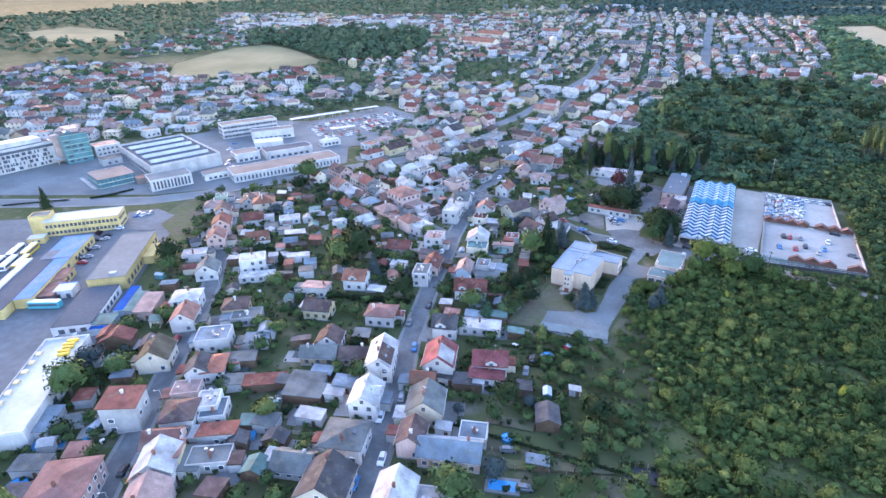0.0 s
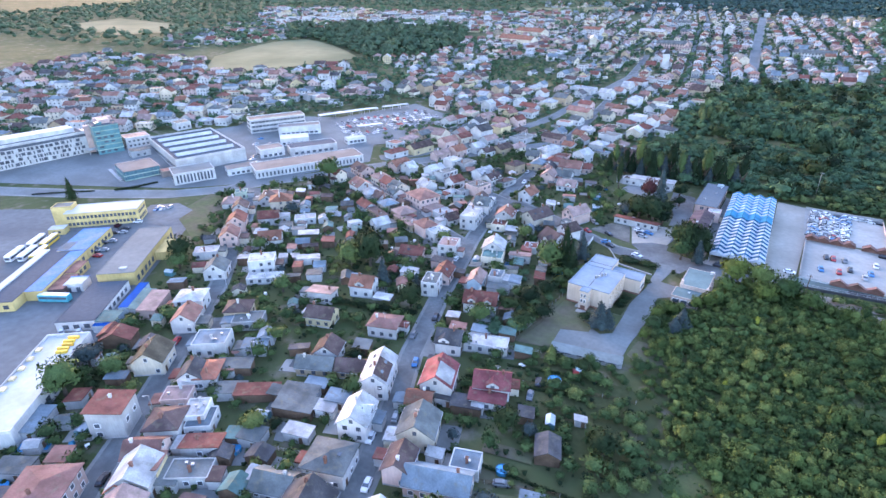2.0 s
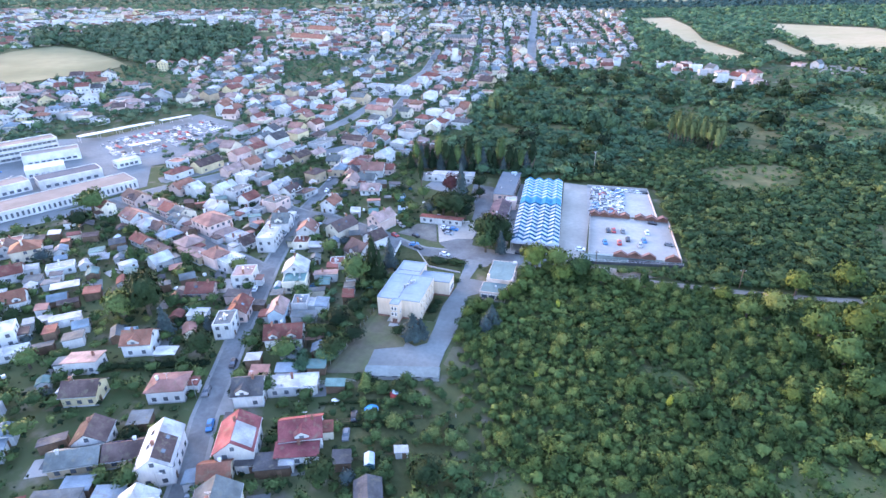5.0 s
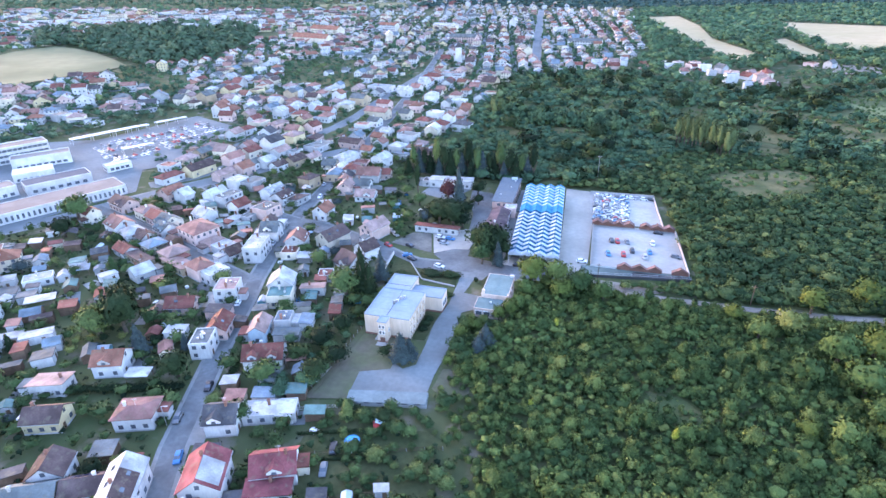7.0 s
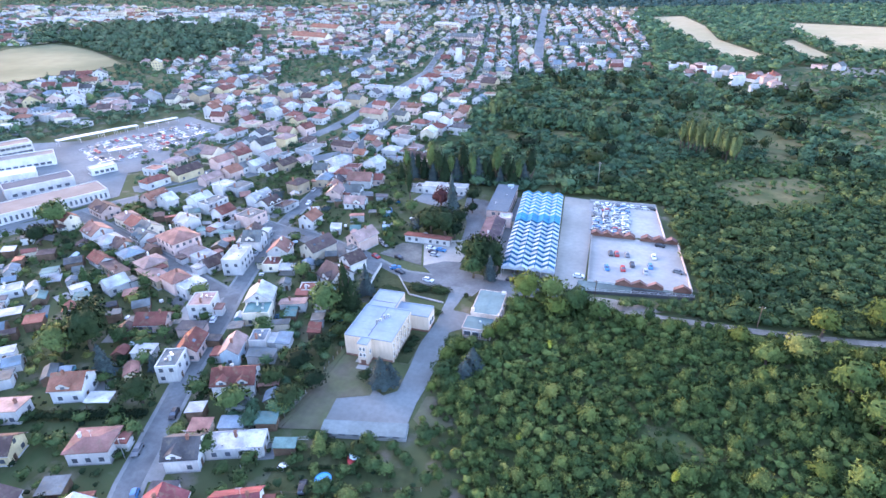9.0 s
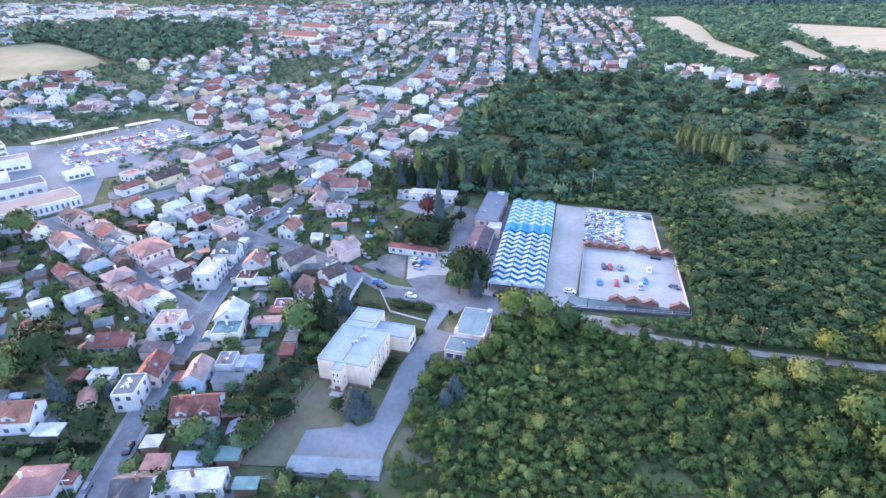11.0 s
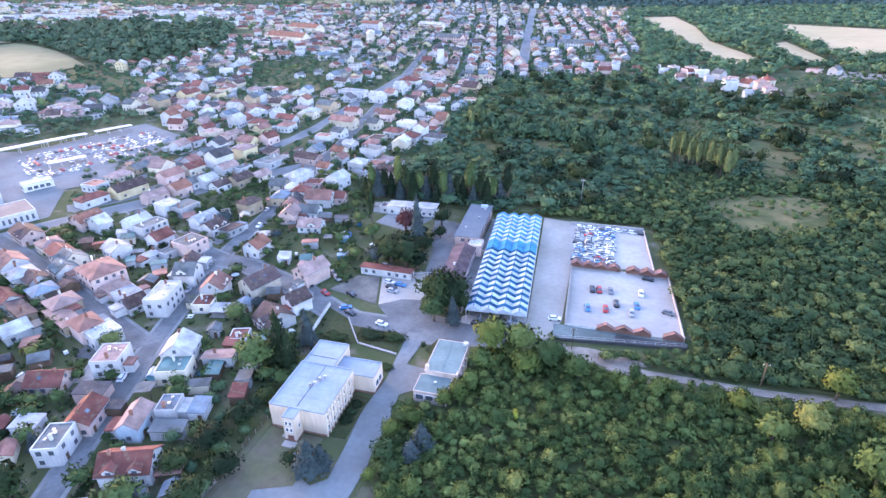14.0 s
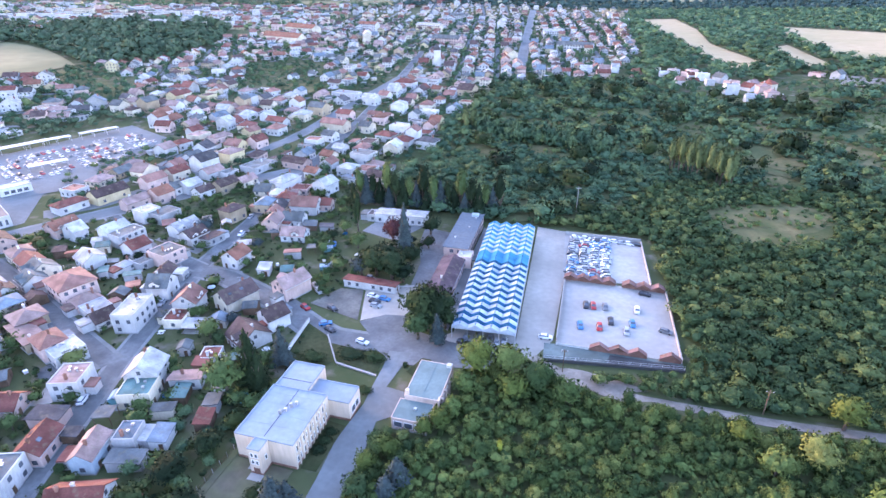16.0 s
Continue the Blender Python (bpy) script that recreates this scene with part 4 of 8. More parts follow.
# ---- the striped hall ----
def striped_hall():
    w, l, h, bays = 19.6, 80.0, 4.4, 4
    e = thing("market_hall", -11.8, 295.6, 2.75, "long market hall with four bays of blue and white panels", "hall")
    footprint(-11.8, 295.6, 2.75, w + 2, l + 2)
    bw, rise = w / bays, 1.35
    rows = 40
    rl = l / rows
    k = math.degrees(math.atan2(rise, bw / 2))
    sl = math.hypot(rise, bw / 2)
    plate = box(0, 0, 0, sl - 0.03, rl - 0.05, 0.07)
    q = rl / 2 - 0.06
    v, f = join(*[box((k - 0.5) * sl / 2, j * (q / 2 + 0.06), 0, sl / 2 - 0.16, q - 0.04, 0.07) for k in (0, 1) for j in (-1, 1)], box(0, 0, -0.02, sl - 0.03, rl - 0.02, 0.03))
    meshes = {"w": mesh_data("roof_panel", v, f, PANEL_W), "b": mesh_data("roof_panel", *plate, BLUE), "s": mesh_data("roof_panel", *plate, SKYBLUE)}
    part("gutter", join(*[box(-w / 2 + i * bw, 0, h - 0.28, 0.3, l, 0.16) for i in range(bays + 1)]), STEEL, e)
    for b in range(bays):
        cx = -w / 2 + (b + 0.5) * bw
        for s in (-1, 1):
            for r in range(rows):
                band = 22 <= r <= 25
                c = "s" if band else ("b" if r % 2 else "w") if r < 22 else ("s" if r % 2 else "w")
                part("roof_panel", meshes[c], BLUE, e, m=pose(cx + s * bw / 4, -l / 2 + (r + 0.5) * rl, h + rise / 2, 0, s * k, 0))
        for y in (-l / 2 - 0.06, l / 2 + 0.06):
            part("gable_fascia", ([(cx - bw / 2, y - 0.04, h - 0.5), (cx + bw / 2, y - 0.04, h - 0.5), (cx + bw / 2, y - 0.04, h + 0.05), (cx, y - 0.04, h + rise + 0.1), (cx - bw / 2, y - 0.04, h + 0.05),
                                   (cx - bw / 2, y + 0.04, h - 0.5), (cx + bw / 2, y + 0.04, h - 0.5), (cx + bw / 2, y + 0.04, h + 0.05), (cx, y + 0.04, h + rise + 0.1), (cx - bw / 2, y + 0.04, h + 0.05)],
                                  [(0, 1, 2, 3, 4), (9, 8, 7, 6, 5), (0, 5, 6, 1), (1, 6, 7, 2), (2, 7, 8, 3), (3, 8, 9, 4), (4, 9, 5, 0)]), PANEL_W, e)
        part("ridge_flashing", box(cx, 0, h + rise + 0.03, 0.22, l, 0.08), BLUE, e)
    for i in range(bays + 1):
        for j in range(9):
            part("column", box(-w / 2 + i * bw, -l / 2 + 0.3 + j * (l - 0.6) / 8, -0.2, 0.25, 0.25, h), STEEL, e)
    part("side_wall", box(-w / 2 + 0.2, 2, -0.2, 0.12, l - 4, h - 0.3), WALL["w"], e)
    part("side_wall", box(w / 2 - 0.2, 8, -0.2, 0.12, l - 18, h - 0.3), WALL["w"], e)
    part("rear_wall", box(0, l / 2 - 0.2, -0.2, w - 0.8, 0.12, h - 0.4), WALL["w"], e)
    part("floor_slab", box(0, 0, -0.2, w, l, 0.3), CONCRETE, e)


striped_hall()


# ---- the walled parking floor ----
def saw_wall(x, y, rot, n, bw, h, depth, label):
    e = thing("sawtooth_wall", x, y, rot, label, "wall")
    footprint(x, y, rot, n * bw, depth)
    part("wall", box(0, 0, -0.3, n * bw, 0.3, h + 0.3), BRICK, e)
    for i in range(n):
        cx = (i - n / 2 + 0.5) * bw
        rise = bw * 0.3
        for s in (-1, 1):
            q = [(cx, -depth / 2, h + rise), (cx, depth / 2, h + rise), (cx + s * bw / 2, depth / 2, h), (cx + s * bw / 2, -depth / 2, h)]
            part("roof_slope", slab(q if s < 0 else q[::-1], 0.15), ROOF["U"], e)
        part("gable", ([(cx - bw / 2, -0.16, h - 0.1), (cx + bw / 2, -0.16, h - 0.1), (cx, -0.16, h + rise - 0.15), (cx - bw / 2, 0.16, h - 0.1), (cx + bw / 2, 0.16, h - 0.1), (cx, 0.16, h + rise - 0.15)],
                       [(0, 1, 2), (5, 4, 3), (0, 3, 4, 1), (1, 4, 5, 2), (2, 5, 3, 0)]), BRICK, e)


saw_wall(20.5, 301.2, -1, 4, 4.6, 1.7, 3.0, "red brick wall with a zigzag tiled top across the parking floor")
saw_wall(39.2, 300.4, -2, 3, 4.9, 1.7, 3.0, "red brick wall with a zigzag tiled top beside the gateway")
saw_wall(30.2, 259.9, 0, 3, 5.5, 1.5, 1.7, "dark red brick wall with a zigzag top at the front")
saw_wall(44.9, 259.9, 0, 1, 6.0, 1.5, 1.7, "short dark red brick wall with a pointed top")


def low_wall(ax, ay, bx, by, h, t, mat, name, label, z=0.0):
    n = math.hypot(bx - ax, by - ay)
    e = thing(name, (ax + bx) / 2, (ay + by) / 2, math.degrees(math.atan2(by - ay, bx - ax)), label, "wall", "", z)
    part("wall", box(0, 0, -0.3, n, t, h + 0.3), mat, e)
    part("coping", box(0, 0, h, n, t + 0.1, 0.08), DARK_CONCRETE if mat is DARK_CONCRETE else CONCRETE, e)
    return e


low_wall(48.2, 260.5, 46.8, 300, 1.1, 0.3, WALL["p"], "boundary_wall", "pinkish rendered wall along the parking floor")
low_wall(12, 262, 11.7, 300, 1.3, 0.25, WALL["p"], "boundary_wall", "weathered pale wall beside the concrete yard")
low_wall(42, 304, 40, 340, 1.2, 0.25, WALL["p"], "boundary_wall", "pale low wall of the vehicle store")
low_wall(9, 341, 40, 341, 1.6, 0.2, WALL["g"], "boundary_wall", "grey wall behind the vehicle store")
low_wall(12, 260.2, 21.7, 260.0, 0.9, 0.3, WALL["w"], "boundary_wall", "whitewashed low wall in front of the parking floor")
low_wall(9, 251, 48.6, 256, 1.0, 0.25, DARK_CONCRETE, "retaining_wall", "dark stained concrete retaining wall")
low_wall(-67, 252, -65.5, 236, 1.6, 0.3, WALL["w"], "garden_wall", "tall white wall beside the verge")
low_wall(-57.8, 246.6, -49.3, 234.5, 0.35, 0.3, CONCRETE, "path_wall", "white low wall beside a path")
low_wall(-49, 234.3, -35.8, 232, 0.4, 0.5, CONCRETE, "path_wall", "pale concrete kerb wall before the school")
low_wall(-56.9, 276.5, -38, 283, 0.5, 0.25, WALL["w"], "path_wall", "low white wall of the car lot")


def fence(ax, ay, bx, by, h, label, mat=None, step=2.5):
    n = math.hypot(bx - ax, by - ay)
    e = thing("fence", ax, ay, math.degrees(math.atan2(by - ay, bx - ax)), label, "fence", "garden fences", tz(ax, ay))
    k = max(1, int(n / step))
    for i in range(k + 1):
        part("post", box(i * n / k, 0, -0.2, 0.1, 0.1, h + 0.25), STEEL, e)
    for z in (0.3, h * 0.6, h - 0.1):
        part("rail", box(n / 2, 0.07, z, n, 0.03, 0.08), mat or TIMBER, e)


fence(-58.5, 198, -61, 163, 1.6, "thin wire fence between the garden and the school")
fence(-61, 163, -61.5, 150, 1.6, "thin wire fence along the garden")


# ---- the school ----
def school():
    e = thing("school", -48.6, 208, 0, "cream rendered flat-roofed school with pale blue-grey roof sheets", "school")
    for fx, fy, fw, fl in ((-48.7, 205.4, 16, 18), (-51.5, 219, 10, 11.5), (-41.3, 217.3, 12.5, 7.5), (-49, 195, 4, 5)):
        footprint(fx, fy, 0, fw, fl)
    top = material("school_roof_sheet", worn((0.245, 0.295, 0.35), 0.15, 0.8, 0.8, spread=0.0), 0.7)
    cream = material("school_render", worn((0.62, 0.49, 0.39), 0.15, 0.8, 0.8, streak=(2, 2, 0.3), spread=0.0), 0.9, bump=0.1)
    ox, oy = -48.6, 208.0

    def block(x0, x1, y0, y1, h, name):
        cx, cy, w, l = (x0 + x1) / 2 - ox, (y0 + y1) / 2 - oy, x1 - x0, y1 - y0
        part(name, box(cx, cy, -0.5, w, l, h + 0.5), cream, e)
        part("roof", join(box(cx, cy, h, w - 0.3, l - 0.3, 0.14)), top, e)
        for b in (box(cx, cy - l / 2 + 0.1, h, w, 0.25, 0.4), box(cx, cy + l / 2 - 0.1, h, w, 0.25, 0.4), box(cx - w / 2 + 0.1, cy, h, 0.25, l - 0.5, 0.4), box(cx + w / 2 - 0.1, cy, h, 0.25, l - 0.5, 0.4)):
            part("parapet", b, top, e)
        part("plinth", box(cx, cy, -0.5, w + 0.1, l + 0.1, 1.2), BRICK, e)

    block(-56.3, -41.2, 196.7, 214.0, 7.2, "main_block")
    block(-56.1, -47.0, 214.05, 224.4, 6.9, "rear_block")
    block(-46.95, -35.5, 214.05, 220.6, 5.6, "side_wing")
    block(-50.6, -47.5, 193.1, 196.65, 7.5, "stair_tower")
    for y in (198.6, 201.8, 205.0, 208.2, 211.4):
        for z in (1.2, 4.4):
            window(e, -41.2 + 0.03 - ox, y - oy, z, 90, 1.7, 1.6)
        for k in (-1.6, 0):
            part("pilaster", box(-41.2 + 0.13 - ox, y + k - oy, -0.4, 0.26, 0.55, 7.5), cream, e)
    for y in (199, 203, 207, 211, 216, 220):
        for z in (1.2, 4.4):
            window(e, -56.35 - ox, y - oy, z, 270, 2.0, 1.8)
    for y in (216.2, 218.4):
        window(e, -35.45 - ox, y - oy, 1.5, 90, 1.8, 1.9)
    for x in (-49.6, -48.5):
        for z in (3.2, 5.3):
            window(e, x - ox, 193.05 - oy, z, 0, 0.6, 1.1)
    window(e, -47.45 - ox, 195 - oy, 3.4, 90, 0.6, 1.2)
    part("door", box(-48.9 - ox, 193.02 - oy, -0.1, 1.6, 0.12, 2.2), BRICK, e)
    part("step", box(-49 - ox, 192 - oy, -0.2, 3.4, 1.9, 0.5), CONCRETE, e)
    part("canopy", box(-51.4 - ox, 195 - oy, 0.1, 1.2, 2.5, 0.3), CONCRETE, e)
    for dx, dy, s in ((-0.5, -2.0, 1.2), (0.2, -0.8, 0.9), (0.9, 0.6, 1.4), (1.7, 1.9, 1.0)):
        part("roof_vent", box(dx, dy - 1, 7.3, 0.7, 0.6, s), STEEL, e)
    part("roof_seam", box(-0.4, -2.4, 7.34, 0.16, 16, 0.05), DARK_CONCRETE, e)
    part("roof_seam", box(-3.0, 9.4, 7.04, 8.6, 0.16, 0.05), DARK_CONCRETE, e)
    for k in range(5):
        part("roof_sheet_joint", box(0, -10.2 + k * 3.4, 7.34, 14.6, 0.06, 0.03), top, e)


school()


def pavilion():
    e = thing("pavilion", -19.2, 226, 0, "low cream pavilion with two stepped grey-green flat roofs", "building")
    footprint(-19.2, 225.5, 0, 11, 22)
    wall = material("pavilion_render", worn((0.62, 0.47, 0.4), 0.2, 1.0, 0.7, streak=(2, 2, 0.4), spread=0.0), 0.9, bump=0.1)
    sheet = material("grey_green_sheet", worn((0.14, 0.2, 0.2), 0.2, 1, 0.75, spread=0.05), 0.7)
    for cx, cy, w, l, h in ((0.4, 2.9, 9.2, 14.6, 4.9), (-0.8, -8.0, 9.0, 7.0, 3.5)):
        part("wall", box(cx, cy, -0.4, w, l, h + 0.4), wall, e)
        part("roof", box(cx, cy, h, w - 0.1, l - 0.1, 0.16), sheet, e)
        for b in (box(cx, cy - l / 2, h - 0.1, w + 0.2, 0.2, 0.3), box(cx - w / 2, cy, h - 0.1, 0.2, l, 0.3), box(cx + w / 2, cy, h - 0.1, 0.2, l, 0.3), box(cx, cy + l / 2, h - 0.1, w + 0.2, 0.2, 0.3)):
            part("parapet", b, wall, e)
        part("roof_seam", box(cx, cy, h + 0.16, 0.12, l - 1, 0.05), sheet, e)
    for i in range(3):
        window(e, -3.6 + i * 2.7, -11.55, 0.9, 0, 2.1, 1.6)
    for i in range(4):
        window(e, 5.05, -2 + i * 3, 1.6, 90, 1.6, 1.6)
    for i in range(3):
        part("buttress", box(5.3, -2.5 + i * 3.4, -0.3, 0.7, 0.8, 4.6), wall, e)
    part("roof_hut", box(4.2, 9.4, 4.9, 1.4, 1.3, 0.9), WALL["w"], e)
    part("window_band", box(-0.8, -11.53, 0.75, 8.2, 0.12, 0.35), BRICK, e)
    part("base_course", box(-0.8, -11.6, -0.3, 9.2, 0.2, 0.6), CONCRETE, e)
    part("chimney", box(-3.6, -3.9, 4.9, 0.9, 0.9, 1.6), wall, e)
    part("gable_wall", box(4.95, -4.3, 3.4, 0.5, 1.6, 2.2), wall, e)
    part("vent", VENT, STEEL, e, m=pose(-0.3, -7.6, 3.66))


pavilion()


def simple_block(name, x, y, rot, w, l, h, wall, roof, label, category, bands=1, win_w=2.0, win_h=1.6, step=3.2, sides=(0, 90, 180, 270), parapet=0.5, storey=3.2):
    e = thing(name, x, y, rot, label, category)
    footprint(x, y, rot, w, l)
    part("wall", box(0, 0, -0.8, w, l, h + 0.8), wall, e)
    part("roof", box(0, 0, h, w - 0.4, l - 0.4, 0.15), roof, e)
    for b in (box(-w / 2 + 0.15, 0, h, 0.3, l, parapet), box(w / 2 - 0.15, 0, h, 0.3, l, parapet), box(0, -l / 2 + 0.15, h, w - 0.6, 0.3, parapet), box(0, l / 2 - 0.15, h, w - 0.6, 0.3, parapet)):
        part("parapet", b, wall if parapet > 0.3 else roof, e)
    for rz in sides:
        length, off = (w, l / 2) if rz in (0, 180) else (l, w / 2)
        n = int((length - 1) / step)
        for b in range(bands):
            for i in range(n):
                q = pose(0, 0, 0, 0, 0, rz) @ Vector(((i + 0.5 - n / 2) * step, -off - 0.03, 0))
                window(e, q.x, q.y, 1.0 + b * storey, rz, win_w, win_h, False)
    return e


DARKFELT = material("roof_felt", worn((0.062, 0.078, 0.1), 0.1, 0.8, 0.75, tint=(0.085, 0.1, 0.12), spread=0.0), 0.85)
BROWNFELT = material("brown_roof_felt", worn((0.24, 0.2, 0.18), 0.08, 0.6, 0.75, spread=0.1), 0.85)
MEMBRANE = material("white_roof_membrane", worn((0.48, 0.49, 0.5), 0.1, 0.6, 0.8, spread=0.05), 0.7)
PLAINFELT = material("grey_roof_felt", worn((0.185, 0.19, 0.185), 0.08, 0.6, 0.8, spread=0.0), 0.9)
FADED_BLUE = material("faded_blue_sheet", worn((0.075, 0.2, 0.4), 0.12, 1.0, 0.75, tint=(0.2, 0.25, 0.42), spread=0.0), 0.85)

OFFICE_FELT = material("weathered_roof_felt", worn((0.095, 0.12, 0.145), 0.1, 0.8, 0.75, tint=(0.13, 0.15, 0.165), spread=0.0), 0.85)
office = simple_block("long_office", -31.5, 322.4, 1, 9.4, 35, 6, WALL["p"], OFFICE_FELT, "long pinkish two-storey building with a dark felt roof", "building", 2, 1.6, 1.4, 3.0, (90, 0), 0.12, 2.7)
for bx, by, bw, bl in ((-4.9, 0, 0.5, 35.6), (4.9, 0, 0.5, 35.6), (0, -17.7, 9.3, 0.5)):
    part("eave", box(bx, by, 6.0, bw, bl, 0.2), OFFICE_FELT, office)
for vx, vy in ((-2, -9), (1.5, 2), (2.4, 12)):
    part("roof_vent", VENT, STEEL, office, m=pose(vx, vy, 6.15))
part("roof_hut", box(1.5, 15, 6.1, 3, 2.2, 1.0), WALL["b"], office)
house(-29.9, 285.4, 2, 8.2, 28.5, 4.2, "gable", "M", "p", "y", rise=1.5, chim=1, name="long_house", what="building", dorm=0)
house(-26.6, 302.6, 2, 5.5, 6, 5.0, "flat", "W", "p", "y", chim=0, name="link_building", what="building")
patch("service_yard", [(-25.6, 262), (-21.8, 258), (-21.5, 338), (-26.4, 338)], PAVING, "grey concrete service yard between two buildings", "yard", 0.05)
house(-64.6, 337, 3, 23, 8, 3.8, "mono", "W", "w", "x", rise=0.6, chim=0, name="white_workshop", what="workshop")
house(-77.6, 336, 3, 5, 6, 3.2, "flat", "D", "w", "y", chim=0, name="workshop_annex", what="workshop")
house(-55.4, 277.4, -2, 20, 4.2, 2.6, "mono", "R", "w", "x", rise=0.6, chim=0, name="garage_row", what="garage")
e = simple_block("court_shelter", -38.2, 168.6, 11, 22, 5.0, 1.15, WALL["g"], material("grey_deck", worn((0.17, 0.21, 0.215), 0.2, 0.8, 0.75, spread=0), 0.9), "low white garage row with a stained grey deck roof", "garage", 1, 1.6, 0.4, 3.4, (0,), 0.06)

# ---- industry and depot beside the avenue ----
hotel = simple_block("office_block", -418, 166, -6, 20, 66, 14, WALL["w"], DARKFELT, "large white four-storey office block with staggered dark windows", "office", 0, parapet=0.8)
part("penthouse", box(-2, 4, 14, 12, 50, 3), WALL["w"], hotel)
part("glass_band", box(0, 0, 11.4, 20.1, 66.1, 1.7), GLASS, hotel)
hr = random.Random(12)
for b in range(4):
    y = -31.5 + hr.uniform(0, 1.5)
    while y < 30:
        w = hr.choice((0.8, 0.8, 1.5, 2.2))
        window(hotel, 10.03, y + w / 2, 0.5 + b * 2.75 + hr.choice((0, 0, 0.25)), 90, w, 1.9, False)
        y += w + hr.choice((0.5, 0.9, 1.3, 2.6))
part("glazed_end", box(-1, 34.6, -0.8, 16, 3.2, 13.6), GLASS, hotel)
for i in range(4):
    part("balcony", box(0, 35.2, 2.4 + 3.1 * i, 19, 4.4, 0.7), WALL["w"], hotel)
part("porch", box(12, 36, 2.6, 10, 12, 0.5), WALL["w"], hotel)
for q in (31, 41):
    part("post", box(16, q, -0.6, 0.4, 0.4, 3.2), WALL["w"], hotel)
tower = simple_block("glass_tower", -398.6, 207.8, -15, 15, 15.5, 19, TEALGLASS, DARKFELT, "green glass office tower with pale floor bands and pinkish stair core", "office", 0, parapet=0.25)
for i in range(6):
    part("floor_band", box(0, 0, 2.7 + 3.15 * i, 15.5, 16, 0.35), WALL["n"], tower)
for i in range(5):
    for y in (-5.2, -1.5, 2.4):
        if (i + int(y)) % 3:
            part("window", box(7.52, y, 1.0 + 3.15 * i, 0.08, 2.4, 1.2), GLASS, tower)
part("stair_core", box(-9.5, 2, -0.5, 5, 11, 22), WALL["p"], tower)
part("stair_core", box(-5, -9.4, -0.5, 5, 3.4, 18.5), WALL["p"], tower)
part("roof_house", box(-2, 1, 19, 8, 7, 2.6), WALL["p"], tower)
part("roof_house", box(3.2, -3, 19, 3, 4, 1.6), TEALGLASS, tower)
part("mast", box(-2, 1, 21.6, 0.3, 0.3, 4.5), STEEL, tower)
simple_block("tower_annex", -396, 226, -15, 14, 16, 7, WALL["w"], ROOF["P"], "low pale annex beside the glass tower", "office", 2, 1.4, 1.3, 2.8, (90, 0), 0.4, 3.0)
simple_block("grey_shed", -371, 214, -15, 9, 12, 4.5, WALL["g"], ROOF["G"], "small grey shed between tower and showroom", "shed", 1, 1.6, 1.4, 4, (90,), 0.2)
teal = simple_block("glass_showroom", -336.2, 193.2, -15, 22, 20, 5.6, SHOWGLASS, BROWNFELT, "low green glass showroom with a brown felt roof", "building", 0, parapet=0.25)
for i in range(2):
    part("floor_band", box(0, 0, 0.3 + 2.7 * i, 22.4, 20.4, 0.35), WALL["n"], teal)
part("roof_edge", box(0, 10.1, 5.5, 22.6, 0.5, 0.5), WALL["p"], teal)
part("roof_edge", box(-11.1, 0, 5.5, 0.5, 19.6, 0.5), WALL["p"], teal)
for y in np.arange(-9, 9.5, 2.2):
    part("mullion", box(11.05, y, -0.4, 0.12, 0.12, 5.6), STEEL, teal)
part("ramp", box(-6, -11.8, -0.4, 30, 2.0, 1.3), WALL["g"], teal)
simple_block("link_porch", -318, 203, -20, 8, 10, 3.6, BROWNFELT, ROOF["S"], "dark entrance link with a pale roof rim", "building", 0, parapet=0.4)
fac = simple_block("factory_hall", -342.7, 238, -18, 73, 43, 7, WALL["w"], DARKFELT, "broad white factory hall with four long roof lights", "factory", 1, 2.4, 2.4, 4.0, (0,), 1.4)
for i in range(4):
    x = -25 + i * 15.5
    part("roof_light", ([(x - 4, -18, 7.1), (x + 4, -18, 7.1), (x + 4, 18, 7.1), (x - 4, 18, 7.1), (x + 2.5, -18, 9), (x + 2.5, 18, 9)],
                        [(0, 1, 4), (1, 2, 5, 4), (2, 3, 5), (3, 0, 4, 5)]), MEMBRANE, fac)
simple_block("white_showroom", -300, 207, -24, 16, 23, 6.4, WALL["w"], PLAINFELT, "white showroom front with tall narrow windows", "building", 1, 1.0, 4.6, 1.9, (90, 0), 0.5)
simple_block("long_white_hall", -258.5, 261, -28, 19, 68, 5.0, WALL["w"], BROWNFELT, "long white workshop hall with tall paired windows and brown roof", "workshop", 1, 1.0, 2.4, 2.3, (90, 0), 0.35)
simple_block("factory_office", -347, 312, -28, 14, 42, 10, WALL["w"], BROWNFELT, "white three-storey factory office with window bands", "office", 3, 2.4, 1.5, 2.7, (90, 0), 0.6)
simple_block("white_workshop", -322.5, 313, -40, 12, 31, 6.5, WALL["w"], BROWNFELT, "white workshop with a plain brown roof", "workshop", 1, 2.4, 1.4, 3.4, (90,), 0.6)
simple_block("grey_workshop", -281, 286, -31, 14, 32, 5.5, WALL["w"], DARKFELT, "low workshop with a dark grey roof", "workshop", 1, 2.2, 1.6, 4, (90,), 0.4)
simple_block("factory_annex", -285.5, 229, -24, 9, 15, 4.6, WALL["w"], BROWNFELT, "low white annex beside the factory hall", "building", 1, 1.8, 1.4, 3.0, (90, 0), 0.3)
simple_block("factory_annex", -306, 293, -40, 13, 20, 5.2, WALL["w"], MEMBRANE, "white annex with a pale flat roof", "building", 1, 1.8, 1.4, 3.0, (90, 0), 0.3)
simple_block("white_workshop", -298, 264, -24, 13, 16, 6, WALL["w"], BROWNFELT, "small white workshop with a brown roof", "workshop", 1, 2.0, 1.6, 3.4, (90, 0), 0.4)
